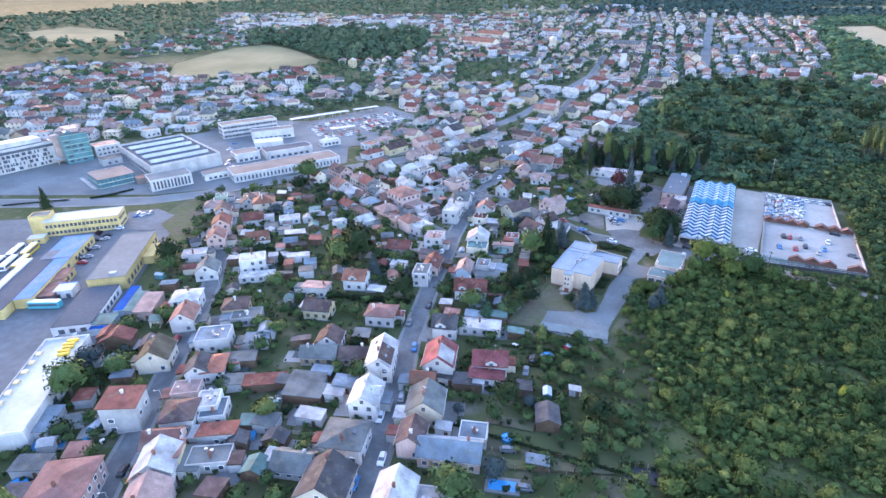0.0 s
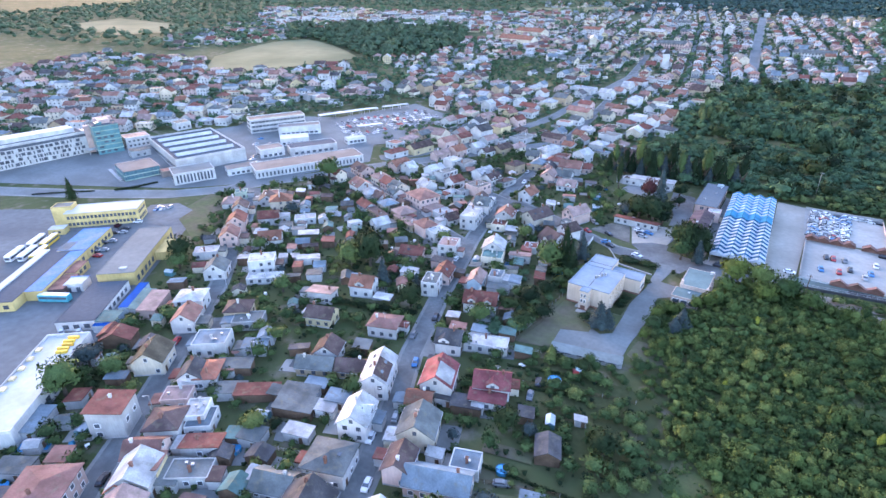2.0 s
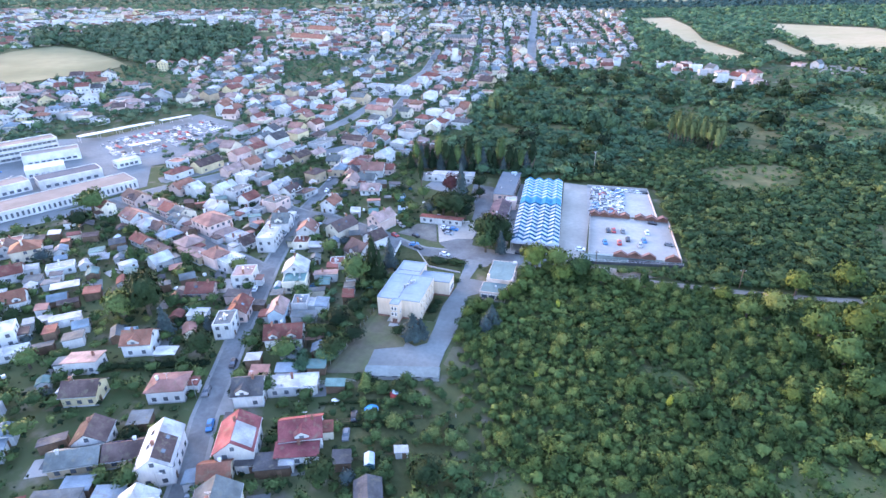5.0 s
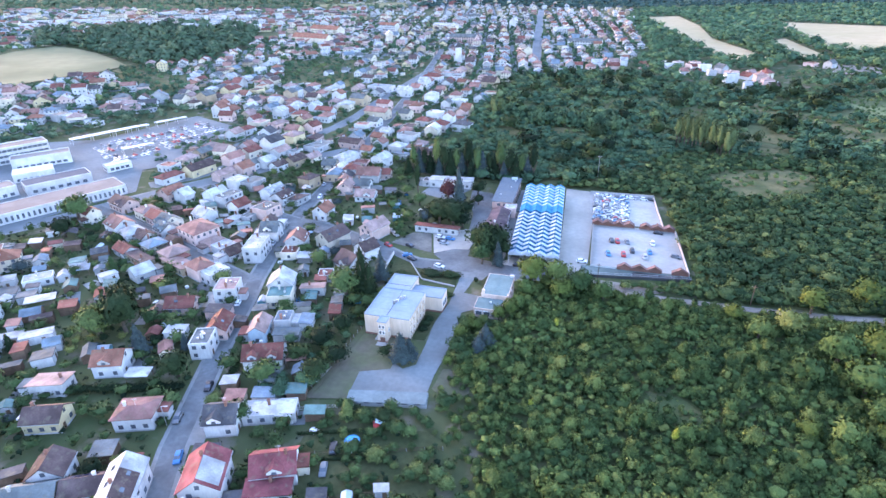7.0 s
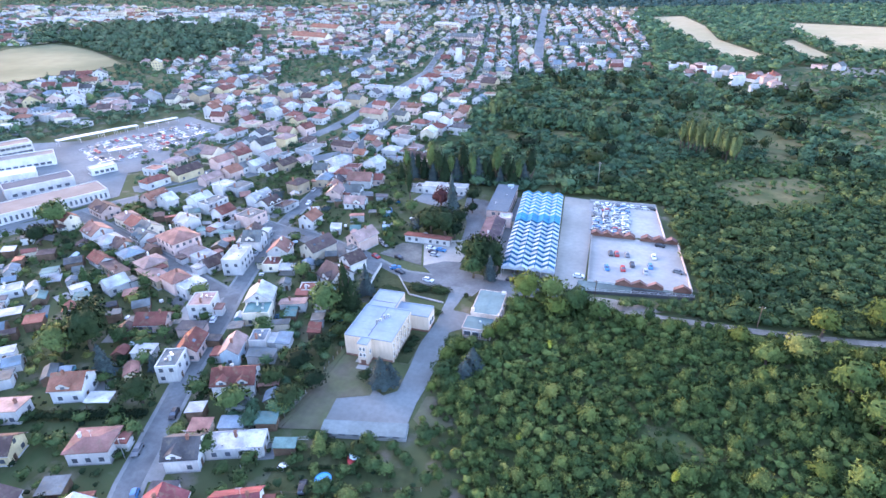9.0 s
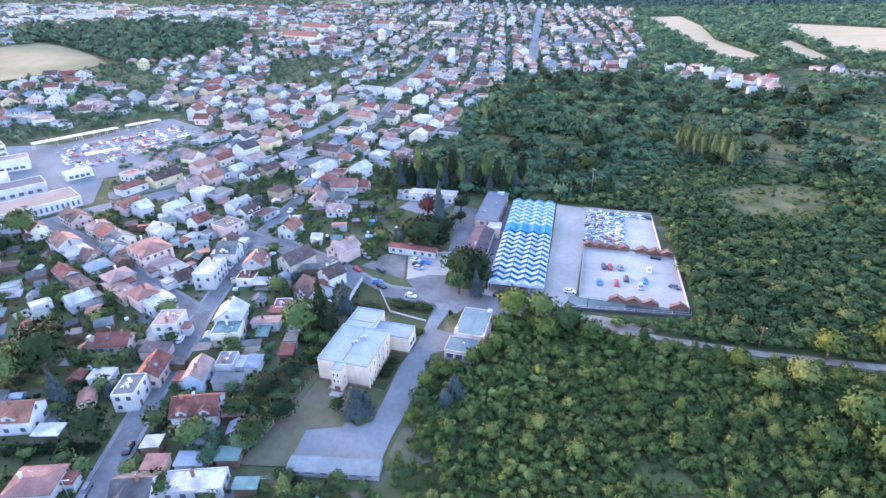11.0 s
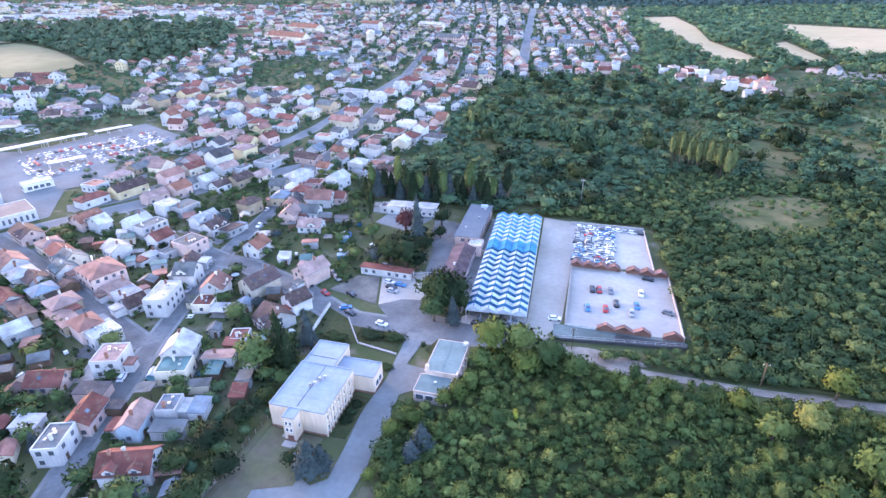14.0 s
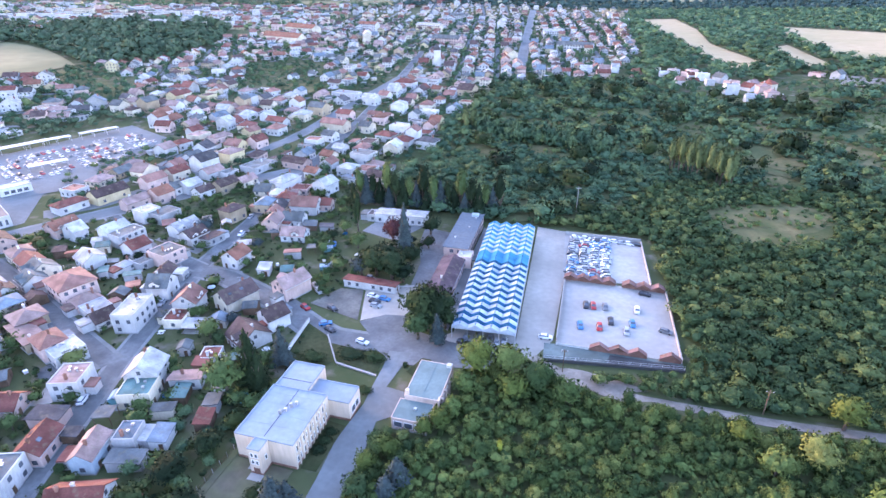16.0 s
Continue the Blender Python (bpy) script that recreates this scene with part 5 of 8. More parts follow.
simple_block("yellow_office", -278, 145, -45, 12.5, 33, 7.2, DEPOT_YELLOW, MEMBRANE, "yellow two-storey depot office with rows of dark windows", "office", 2, 1.25, 1.5, 1.75, (90, 0, 180), 0.3, 3.2)
simple_block("yellow_annex", -293, 133, -45, 7, 9, 9, DEPOT_YELLOW, ROOF["G"], "yellow stair block of the depot office", "office", 1, 1.2, 1.4, 2.6, (0,), 0.4)
simple_block("yellow_porch", -282, 124, -45, 5, 7, 3, DEPOT_YELLOW, MEMBRANE, "low yellow porch beside the depot office", "porch", 1, 1.0, 1.0, 2.4, (90,), 0.2)
b = simple_block("depot_garage", -221, 129.2, 41.5, 14, 45, 5.6, DEPOT_YELLOW, PLAINFELT, "long yellow depot garage with a plain grey roof", "garage", 1, 2.0, 2.2, 4, (270, 90), 0.25)
part("skylight", box(1.5, -18.5, 5.7, 2.6, 1.6, 0.5), MEMBRANE, b)
part("side_wing", box(9.2, 6, -0.6, 4.4, 14, 4.2), DEPOT_YELLOW, b)


def depot_block(name, n0, n1, s0, s1, h, wall, roof, label, category, bands=0, sides=()):
    """A building of the depot, in the depot's own axes: across n and along s."""
    n, q = (n0 + n1) / 2, (s0 + s1) / 2
    return simple_block(name, 0.76 * n + 0.65 * q, 0.65 * n - 0.76 * q, 40.5, n1 - n0, s1 - s0, h, wall, roof, label, category, bands, 1.9, 1.6, 3.4, sides, 0.15)


b = depot_block("blue_roof_garage", -119, -106.8, -271, -247, 4.2, DEPOT_YELLOW, FADED_BLUE, "wide yellow garage with a faded blue sheet roof", "garage", 1, (90,))
part("faded_sheet", box(-3.6, -7.5, 4.36, 4.6, 8.4, 0.06), ROOF["T"], b)
depot_block("blue_roof_garage", -113.3, -107, -246.9, -212, 4.0, DEPOT_YELLOW, FADED_BLUE, "long narrow yellow garage with a blue sheet roof", "garage", 1, (90,))
depot_block("red_store", -106.9, -102.4, -238, -227, 3.2, DEPOT_YELLOW, ROOF["U"], "narrow store with a rusty red roof", "store", 1, (90,))
b = depot_block("red_store", -106.9, -100.8, -226.8, -214.5, 2.9, ROOF["B"], ROOF["U"], "open shed with a faded red roof", "shed")
b = depot_block("white_shed", -102.2, -95.4, -223.4, -216.9, 3.2, WALL["w"], MEMBRANE, "small white workshop with a teal roof edge", "workshop")
for q in (-1.7, 1.7):
    part("gate", box(q, -3.28, -0.3, 1.5, 0.08, 2.3), GLASS, b)
part("roof_edge", box(0, 3.3, 3.2, 7.0, 0.3, 0.4), FADED_BLUE, b)
b = depot_block("depot_canteen", -91, -78, -216.4, -188.5, 3.8, WALL["w"], DARKFELT, "flat dark-roofed depot building with white gates", "building", 1, (90, 0))
wr = simple_block("white_roofed_hall", -163.5, 66.5, 41, 13, 44, 4.8, WALL["w"], MEMBRANE, "long hall with a white membrane roof and yellow edging", "hall", 1, 2.0, 1.8, 4, (270, 90), 0.9)
for i in range(8):
    part("roof_dome", box(-5.2, -18 + i * 4.6, 4.9, 1.5, 1.8, 0.7), WALL["y"], wr)
for i in range(5):
    part("roof_duct", box(2.5 - 0.5 * (i % 2), 12 + i * 1.9, 4.9, 3.2, 1.0, 0.9), BUSYELLOW, wr)
shed(-181.5, 97, 40, 6, 7, 3, "N", "b", "mono")
simple_block("market_stalls", -189.5, 110, 38, 3.4, 18, 2.8, WALL["b"], TARP, "row of stalls with a blue sheet roof", "stall", 0, parapet=0.1)
simple_block("blue_store", -180, 94.5, 38, 6, 5, 2.8, WALL["b"], TARP, "small store under a blue sheet roof", "store", 0, parapet=0.1)


def canopy(x, y, rot, w, l, h, label):
    e = thing("canopy", x, y, rot, label, "canopy", "car lot canopies")
    footprint(x, y, rot, w, l)
    part("roof", box(0, 0, h, w, l, 0.35), PANEL_W, e)
    for sx in (-1, 1):
        for k in range(4):
            part("post", box(sx * (w / 2 - 0.4), -l / 2 + 0.4 + k * (l - 0.8) / 3, -0.2, 0.2, 0.2, h + 0.2), STEEL, e)


canopy(-285, 351.5, -30, 5, 20, 3.4, "white flat canopy over parked cars")
canopy(-330, 367, -24, 6, 40, 3.8, "long white canopy at the edge of the car lot")
canopy(-321.5, 386, -27, 5, 24, 3.6, "long low white canopy behind the car rows")
canopy(-308, 412, -27, 5, 24, 3.6, "long low white canopy behind the car rows")
simple_block("car_lot_office", -270, 318, -28, 7, 14, 4, WALL["w"], MEMBRANE, "small white office with a flat roof at the car lot", "office", 1, 2, 1.6, 2.8, (90, 0), 0.5)
bay = depot_block("bus_hall", -125.6, -113.5, -249.9, -205, 3.9, DEPOT_YELLOW, DARKFELT, "wide low bus hall with a dark felt roof", "garage", 1, (0,))
part("roof_light", box(-4.4, 0, 4.05, 3.0, 43, 0.5), MEMBRANE, bay)


def bus(x, y, rot, paint, label):
    e = thing("bus", x, y, rot, label, "bus", "parked buses")
    part("body", loft([car_ring(-5.9, 1.15, 0.5, 2.9, 0.2), car_ring(-5.6, 1.25, 0.35, 3.0, 0.25), car_ring(5.6, 1.25, 0.35, 3.0, 0.25), car_ring(5.9, 1.15, 0.5, 2.9, 0.2)]), paint, e)
    for s in (-1, 1):
        part("window_band", box(s * 1.25, 0, 1.4, 0.04, 10.6, 0.95), GLASS, e)
        for yy in (-3.6, 3.3):
            part("wheel", WHEEL, RUBBER, e, m=pose(s * 1.1, yy, 0.45) @ Matrix.Diagonal((1.3, 1.45, 1.45, 1)))
    part("windscreen", box(0, -5.9, 1.2, 2.0, 0.08, 1.2), GLASS, e)
    part("roof", box(0, 0, 2.96, 2.3, 11.2, 0.1), FRAME, e)
    part("roof_unit", box(0, 1.5, 3.06, 1.6, 2.4, 0.22), FRAME, e)


BUSTEAL = material("teal_paint", worn((0.05, 0.35, 0.42), 0.4, 2, 0.85), 0.3, spec=0.5)
bus(-215, 93.6, -60, BUSTEAL, "teal and white bus parked in the depot yard")
bus(-272.6, 116, 40, BUSYELLOW, "yellow city bus with a white roof parked in the depot")
bus(-277.3, 112.5, 40, FRAME, "white city bus parked in the depot")
bus(-266.5, 104.8, 40, FRAME, "white city bus parked in the depot")
bus(-262, 107.6, 40, BUSYELLOW, "yellow city bus with a white roof parked in the depot")
bus(-270.5, 101.5, 40, FRAME, "white city bus parked in the depot")


# ---- houses along the streets ----
house(-118.3, 50.1, 38, 12, 13, 6, "hip", "U", "p", "y", rise=0.9, dorm=0)
house(-111.6, 70.5, 36, 8.6, 7, 4.5, "gable", "U", "p", "x", dorm=0)
house(-105.7, 65.0, 38, 8.6, 9, 5.4, "gable", "W", "w", "y", dorm=0)
house(-106.3, 61.8, 38, 5.6, 4.6, 4.2, "gable", "Q", "w", "y", dorm=0, chim=0)
house(-105.4, 68.6, 38, 4.2, 6, 5, "mono", "S", "y", "x")
house(-98.8, 56.8, 38, 9, 9.5, 4.6, "gable", "P", "p", "y", dorm=0)
house(-116.4, 78.7, 38, 8.4, 8.2, 5, "hip", "B", "w", "y", rise=1.7)
house(-113.6, 85.7, 38, 5.8, 7, 4.6, "flat", "W", "w", "y")
house(-110.9, 84.9, 38, 6.8, 7.6, 3.3, "flat", "T", "w", "y")
house(-130.1, 72.3, 38, 8.9, 8.5, 8, "mono", "R", "w", "y")
house(-146.3, 92.5, 38, 9, 9.6, 4.8, "gable", "K", "c", "y", dorm=0)
house(-157.1, 110.8, 38, 7.6, 8.6, 5, "gable", "S", "w", "y", dorm=0)
house(-166.8, 119.1, 38, 9.5, 8.5, 5.4, "hip", "W", "w", "y", rise=1.2)
house(-128.7, 94.4, 38, 6.8, 7.2, 4.4, "gable", "D", "w", "y", dorm=0)
house(-125.8, 97.6, 38, 6.2, 8.6, 4.2, "hip", "Q", "w", "y", rise=1.3)
house(-124.5, 86.7, 38, 7.6, 6, 3.6, "flat", "P", "p", "y")
house(-147.7, 124.7, 38, 8.5, 7.6, 4.3, "hip", "B", "t", "y")
house(-140.4, 122.9, 38, 10.2, 6.8, 3.2, "flat", "G", "g", "y")
house(-138.4, 107.6, 38, 10.5, 8.4, 4.8, "flat", "T", "w", "y")
house(-125.8, 114.1, 38, 6.8, 5.1, 2.8, "mono", "T", "g", "y")
house(-103.2, 80.0, 35, 9.3, 5.1, 3, "mono", "R", "g", "x")
house(-98.2, 73.3, 35, 10.2, 6, 3, "flat", "G", "w", "y")
house(-103.9, 124.4, 26, 7.6, 6.8, 4.3, "gable", "B", "w", "y")
house(-102.7, 118.0, 26, 11, 6, 3.3, "gable", "G", "t", "x")
house(-93.1, 123.0, 26, 8.5, 6, 3, "gable", "B", "t", "x", solar=5)
house(-82.7, 123.3, 26, 7.6, 12.8, 6, "gable", "W", "w", "y", sky=4, sheet="B", dorm=0)
house(-76.1, 107.0, 23, 7.6, 9.3, 5.8, "gable", "W", "w", "y", sky=1)
house(-72.1, 93.0, 20, 10.4, 9.4, 5.2, "hip", "G", "w", "y", rise=1.3, sky=1)
house(-79.0, 82.1, 20, 9.3, 6.8, 2.8, "gable", "G", "g", "x")
house(-67.2, 80.1, 20, 11, 10.5, 4.3, "gable", "D", "c", "y", dorm=0)
house(-51.4, 84.6, 20, 8.4, 9, 5.4, "gable", "W", "w", "y", dorm=0)
house(-43.8, 88.6, 20, 8, 6, 3.4, "flat", "W", "w", "y")
house(-57.8, 101.4, 20, 6.4, 7.6, 5, "gable", "B", "p", "y")
house(-47.7, 102.6, 20, 15, 7, 3.8, "gable", "T", "p", "x", dorm=0)
house(-45.6, 111.0, 20, 7, 6, 3.2, "flat", "T", "w", "y")
house(-60.8, 113.0, 23, 9.3, 9.3, 5.2, "gable", "G", "c", "y")
house(-67.8, 122.8, 23, 6.8, 6, 3, "gable", "O", "c", "x")
house(-120.7, 138.0, 20, 9.3, 6.8, 3.9, "gable", "B", "y", "x")
house(-98.6, 145.2, 20, 9.8, 7.6, 4.4, "hip", "U", "w", "x", rise=1.0)
house(-121.9, 160.9, 20, 8.5, 7.6, 4.7, "gable", "O", "w", "x")
house(-131.5, 148.8, 20, 9.3, 6, 3.7, "mono", "P", "w", "x")
house(-160.5, 146.3, 38, 13.6, 5.1, 2.6, "flat", "W", "w", "y")
house(-168.9, 152.2, 44, 10.2, 7.6, 5.8, "flat", "W", "w", "y")
house(-180.8, 139.1, 40, 8.4, 8.2, 4.2, "gable", "G", "w", "y", dorm=0)
house(-199.4, 147.3, 44, 10, 6.5, 3.4, "flat", "W", "w", "y")
house(-101.2, 175.5, 20, 6, 8.5, 5.6, "flat", "G", "w", "y")
house(-67.1, 131.1, 22, 8.8, 10.4, 5.8, "gable", "V", "w", "y", dorm=0, sheet="W")
house(-75.5, 149.3, 20, 7.8, 7.8, 4.5, "gable", "D", "w", "x")
house(-65.8, 155.4, 20, 13.6, 6, 2.9, "flat", "W", "w", "y")
house(-79.4, 175.0, 20, 11.3, 7.8, 4.3, "gable", "R", "w", "x", chim=2, dorm=2)
house(-88.4, 186.6, 17, 5.2, 8.7, 4.7, "gable", "P", "b", "y")
house(-83.3, 192.9, 17, 5.2, 6.1, 4.7, "flat", "T", "g", "y")
house(-92.8, 206.6, 19, 8.6, 7.4, 4.7, "flat", "N", "c", "y")
house(-95.9, 213.3, 19, 8.6, 8.4, 5.6, "gable", "W", "w", "y", dorm=0)
house(-113.1, 205.1, 19, 7.8, 8.7, 5.8, "flat", "P", "w", "y")
house(-124.1, 194.0, 17, 9.6, 7, 3.2, "gable", "R", "p", "x", sky=2)
house(-54.2, 138.7, 24, 9.8, 7.6, 4.3, "gable", "V", "w", "x", dorm=1)
house(-52.4, 132.8, 23, 9.6, 4.3, 2.8, "mono", "V", "w", "y")
house(-185.5, 170.2, 44, 9.6, 7.8, 4.1, "gable", "O", "w", "x")
house(-205.9, 186.3, 44, 9.6, 7, 4.1, "gable", "R", "w", "x")
house(-121.6, 236.9, 14, 7.4, 13, 6.7, "flat", "W", "w", "y")
house(-125.3, 254.2, 14, 7.4, 8.4, 5.2, "gable", "G", "w", "x")
house(-126.4, 215.3, 68, 8.4, 8.4, 4.7, "flat", "W", "w", "y")
house(-96.0, 255.2, -112, 12.1, 8.4, 4.7, "gable", "B", "c", "x", sky=4)
house(-77.0, 247.4, -119, 7.4, 7.4, 4.8, "gable", "B", "w", "x")
house(-79.6, 237.1, -119, 10.2, 9.3, 3.3, "gable", "B", "w", "y")
house(-85.0, 226.2, 19, 5.6, 5.6, 2.8, "flat", "R", "w", "y")
house(-84.7, 215.3, 19, 8.4, 4.7, 2.8, "mono", "P", "w", "x")
house(-102.3, 185.1, 17, 6.4, 9, 4.1, "gable", "R", "p", "y", sky=2, dorm=0)
house(-155.6, 209.9, 68, 7.4, 6.5, 3.7, "gable", "W", "w", "x")
house(-81.2, 266.5, -112, 11.2, 7.4, 5.6, "gable", "P", "p", "x")
house(-273.5, 434.4, 7, 11, 7.4, 4.7, "gable", "R", "p", "x", near=False)
house(-133.4, 345.0, 7, 5.5, 7.4, 4.7, "hip", "W", "w", "y")
house(-132.1, 332.7, 7, 7.4, 9.2, 4.7, "hip", "T", "t", "y")
house(-112.4, 335.9, 7, 12.9, 9.2, 4.7, "gable", "S", "w", "x")
house(-105.2, 340.7, 7, 7.4, 6.4, 3.7, "gable", "R", "p", "x")
house(-116.9, 314.4, 7, 7.4, 9.2, 4.7, "gable", "P", "p", "y")
house(-110.4, 321.1, 7, 9.2, 7.4, 3.7, "gable", "G", "w", "x")
house(-102.6, 307.3, 7, 10.1, 7.4, 3.2, "gable", "P", "w", "x")
house(-113.3, 280.8, -95, 8.3, 7.4, 4.7, "gable", "O", "w", "x")
house(-216.1, 203.0, 44, 10.8, 8.1, 5.6, "hip", "O", "c", "y")
house(-201.4, 160.8, 44, 7.6, 8.5, 5.6, "gable", "U", "p", "y", dorm=0)
house(-212.8, 173.3, 44, 8.1, 9.9, 5.6, "gable", "R", "p", "y")
house(-227.7, 186.4, 44, 7.2, 8.1, 4.7, "gable", "B", "g", "y")
house(-247.9, 202.1, 47, 6.3, 6.3, 3.7, "flat", "N", "n", "y")
house(-191.8, 196.5, 44, 9.9, 6.3, 3, "flat", "W", "w", "y")
house(75.4, 715.2, 9, 8.5, 7.6, 5.6, "gable", "W", "w", "x", near=False)
house(88.5, 693.0, 9, 8.5, 7.6, 4.7, "gable", "S", "w", "x", near=False)
house(98.5, 683.6, 9, 8.5, 7.6, 5.6, "gable", "R", "w", "x", near=False)
house(110.8, 718.9, 9, 12.3, 7.6, 6.5, "flat", "W", "w", "y", near=False)
house(114.8, 695.7, 9, 7.6, 7.6, 5.6, "flat", "W", "w", "y", near=False)
house(126.7, 659.5, 9, 11.4, 8.5, 8.4, "flat", "T", "w", "y", near=False)
house(151.3, 657.2, 9, 9.5, 8.5, 8.4, "hip", "P", "p", "y", near=False)
house(154.8, 642.3, 9, 9.5, 7.6, 6.5, "hip", "P", "p", "y", near=False)
house(136.1, 628.8, 8, 7.6, 6.6, 4.7, "gable", "W", "w", "x", near=False)
house(156.7, 627.4, 8, 8.5, 6.6, 4.7, "gable", "B", "w", "x", near=False)
house(101.4, 722.0, 9, 6.6, 5.7, 4.7, "gable", "R", "w", "x", near=False)
house(17.9, 712.0, 9, 13.3, 8.5, 5.6, "gable", "R", "p", "x", near=False)
house(-0.0, 732.6, 9, 11.4, 8.5, 5.6, "gable", "W", "w", "x", near=False)
house(-18.9, 717.6, 9, 8.5, 7.6, 4.7, "gable", "R", "w", "x", near=False)
house(50.4, 730.3, 9, 9.5, 7.6, 4.7, "gable", "O", "p", "x", near=False)
house(29.3, 744.7, 9, 7.6, 7.6, 6.5, "gable", "W", "w", "x", near=False)
house(-97.9, 662.8, 9, 8.5, 8.5, 5.6, "gable", "T", "c", "x", near=False)

# ---- the upper town, house by house ----
house(-218.4, 267.9, -22, 14, 9, 4, "gable", "B", "p", "x", rise=2.7, near=True)
house(-198.4, 261.2, -22, 9, 8, 4.5, "hip", "P", "c", "x", rise=1.9, near=True)
house(-186.6, 256.2, -22, 12, 8, 4.2, "gable", "R", "p", "x", rise=2.4, near=True)
house(-178.8, 252.9, -22, 8, 10, 4, "gable", "G", "c", "x", rise=3.0, near=True)
house(-174.7, 245.9, -22, 8, 8, 4, "gable", "G", "w", "x", rise=2.4, near=True)
house(-156.9, 246.1, -22, 14, 12, 6, "hip", "S", "p", "x", rise=2.9, near=True)
house(-198.0, 243.9, -22, 11, 9, 5, "gable", "S", "w", "x", rise=2.7, near=True)
house(-186.0, 238.2, -22, 9, 9, 4.5, "hip", "W", "w", "x", rise=2.2, near=True)
house(-178.3, 237.1, -22, 8, 7, 3.8, "gable", "B", "w", "x", rise=2.1, near=True)
house(-168.3, 231.1, -22, 8, 8, 4, "hip", "T", "c", "x", rise=1.9, near=True)
house(-154.4, 226.6, -22, 9, 9, 4, "hip", "P", "t", "x", rise=2.2, near=True)
house(-146.6, 219.6, -22, 16, 6, 3, "mono", "P", "t", "x", rise=0.7, near=True)
house(-165.8, 220.3, -22, 14, 5, 2.8, "mono", "B", "t", "x", rise=0.7, near=True)
house(-177.8, 225.3, -22, 10, 6, 3, "gable", "R", "w", "x", rise=1.8, near=True)
house(-168.4, 265.4, -22, 9, 8, 4, "gable", "W", "w", "x", rise=2.4, near=True)
house(-169.5, 285.9, 76, 12, 8, 5.5, "flat", "G", "w", "x", rise=0.0, near=True)
house(-158.1, 278.1, 76, 8, 8, 4.5, "gable", "R", "w", "x", rise=2.4, near=True)
house(-179.9, 289.3, 76, 10, 8, 4.5, "gable", "W", "w", "x", rise=2.4, near=True)
house(-141.0, 275.5, 76, 10, 10, 5.5, "flat", "G", "p", "x", rise=0.0, near=True)
house(-146.9, 270.1, 76, 8, 5, 3, "flat", "G", "g", "x", rise=0.0, near=True)
house(-152.6, 265.6, 76, 6, 5, 2.6, "hip", "W", "w", "x", rise=1.2, near=True)
house(-204.3, 286.2, 76, 11, 9, 4.5, "gable", "O", "p", "x", rise=2.7, near=True)
house(-194.5, 283.5, 76, 6, 9, 5, "gable", "W", "w", "x", rise=2.7, near=True)
house(-224.5, 308.5, 76, 14, 8, 4, "hip", "R", "w", "x", rise=1.9, near=False)
house(-216.6, 324.4, 76, 17, 9, 4.5, "gable", "B", "y", "x", rise=2.7, near=False)
house(-196.3, 319.6, 76, 12, 7, 4, "gable", "P", "p", "x", rise=2.1, near=False)
house(-189.9, 330.0, 76, 9, 9, 5, "gable", "O", "p", "x", rise=2.7, near=False)
house(-207.6, 345.3, 76, 12, 8, 5, "gable", "S", "p", "x", rise=2.4, near=False)
house(-179.5, 308.7, 76, 9, 8, 5.5, "flat", "W", "w", "x", rise=0.0, near=False)
house(-171.2, 310.3, 76, 11, 9, 4.5, "flat", "G", "g", "x", rise=0.0, near=False)
house(-152.1, 299.5, 76, 11, 8, 4.5, "gable", "W", "w", "x", rise=2.4, near=True)
house(-143.2, 294.4, 76, 9, 8, 4, "gable", "B", "w", "x", rise=2.4, near=True)
house(-135.2, 295.5, 76, 8, 6, 2.8, "mono", "B", "g", "x", rise=0.7, near=True)
house(-183.9, 344.8, 76, 9, 8, 4.5, "gable", "W", "w", "x", rise=2.4, near=False)
house(-173.8, 341.4, 76, 9, 7, 3.6, "gable", "B", "w", "x", rise=2.1, near=False)
house(-167.2, 350.9, 76, 12, 8, 4.5, "gable", "B", "t", "x", rise=2.4, near=False)
house(-141.1, 318.9, 76, 9, 8, 6, "hip", "B", "t", "x", rise=1.9, near=False)
house(-198.2, 375.8, 76, 12, 11, 7, "gable", "D", "w", "x", rise=3.3, near=False)
house(-190.8, 391.6, 76, 11, 10, 7, "hip", "P", "y", "x", rise=2.4, near=False)
house(-192.9, 422.3, 76, 10, 9, 5, "gable", "R", "p", "x", rise=2.7, near=False)
house(-223.2, 425.7, 76, 14, 8, 4, "hip", "P", "p", "x", rise=1.9, near=False)
house(-246.6, 430.7, 76, 9, 8, 4.5, "gable", "R", "w", "x", rise=2.4, near=False)
house(-236.9, 405.4, 76, 10, 8, 4.5, "hip", "R", "w", "x", rise=1.9, near=False)
house(-205.3, 468.6, -12, 16, 8, 4.5, "gable", "R", "w", "x", rise=2.4, near=False)
house(-209.6, 441.1, 76, 10, 8, 4.5, "gable", "S", "y", "x", rise=2.4, near=False)
house(-191.7, 507.0, -12, 14, 10, 6.5, "gable", "G", "t", "x", rise=3.0, near=False)
house(-160.2, 469.4, -12, 20, 9, 6, "gable", "S", "c", "x", rise=2.7, near=False)
house(-166.0, 499.4, -12, 12, 8, 5, "gable", "R", "p", "x", rise=2.4, near=False)
house(-153.8, 447.3, -12, 9, 8, 4.5, "gable", "G", "w", "x", rise=2.4, near=False)
house(-135.7, 408.3, -12, 8, 8, 4.5, "gable", "O", "c", "x", rise=2.4, near=False)
house(-149.4, 394.0, -12, 16, 8, 4, "gable", "B", "p", "x", rise=2.4, near=False)
house(-168.8, 384.5, 76, 17, 12, 3.5, "flat", "G", "g", "x", rise=0.0, near=False)
house(-115.0, 412.5, -12, 13, 10, 6, "flat", "G", "w", "x", rise=0.0, near=False)
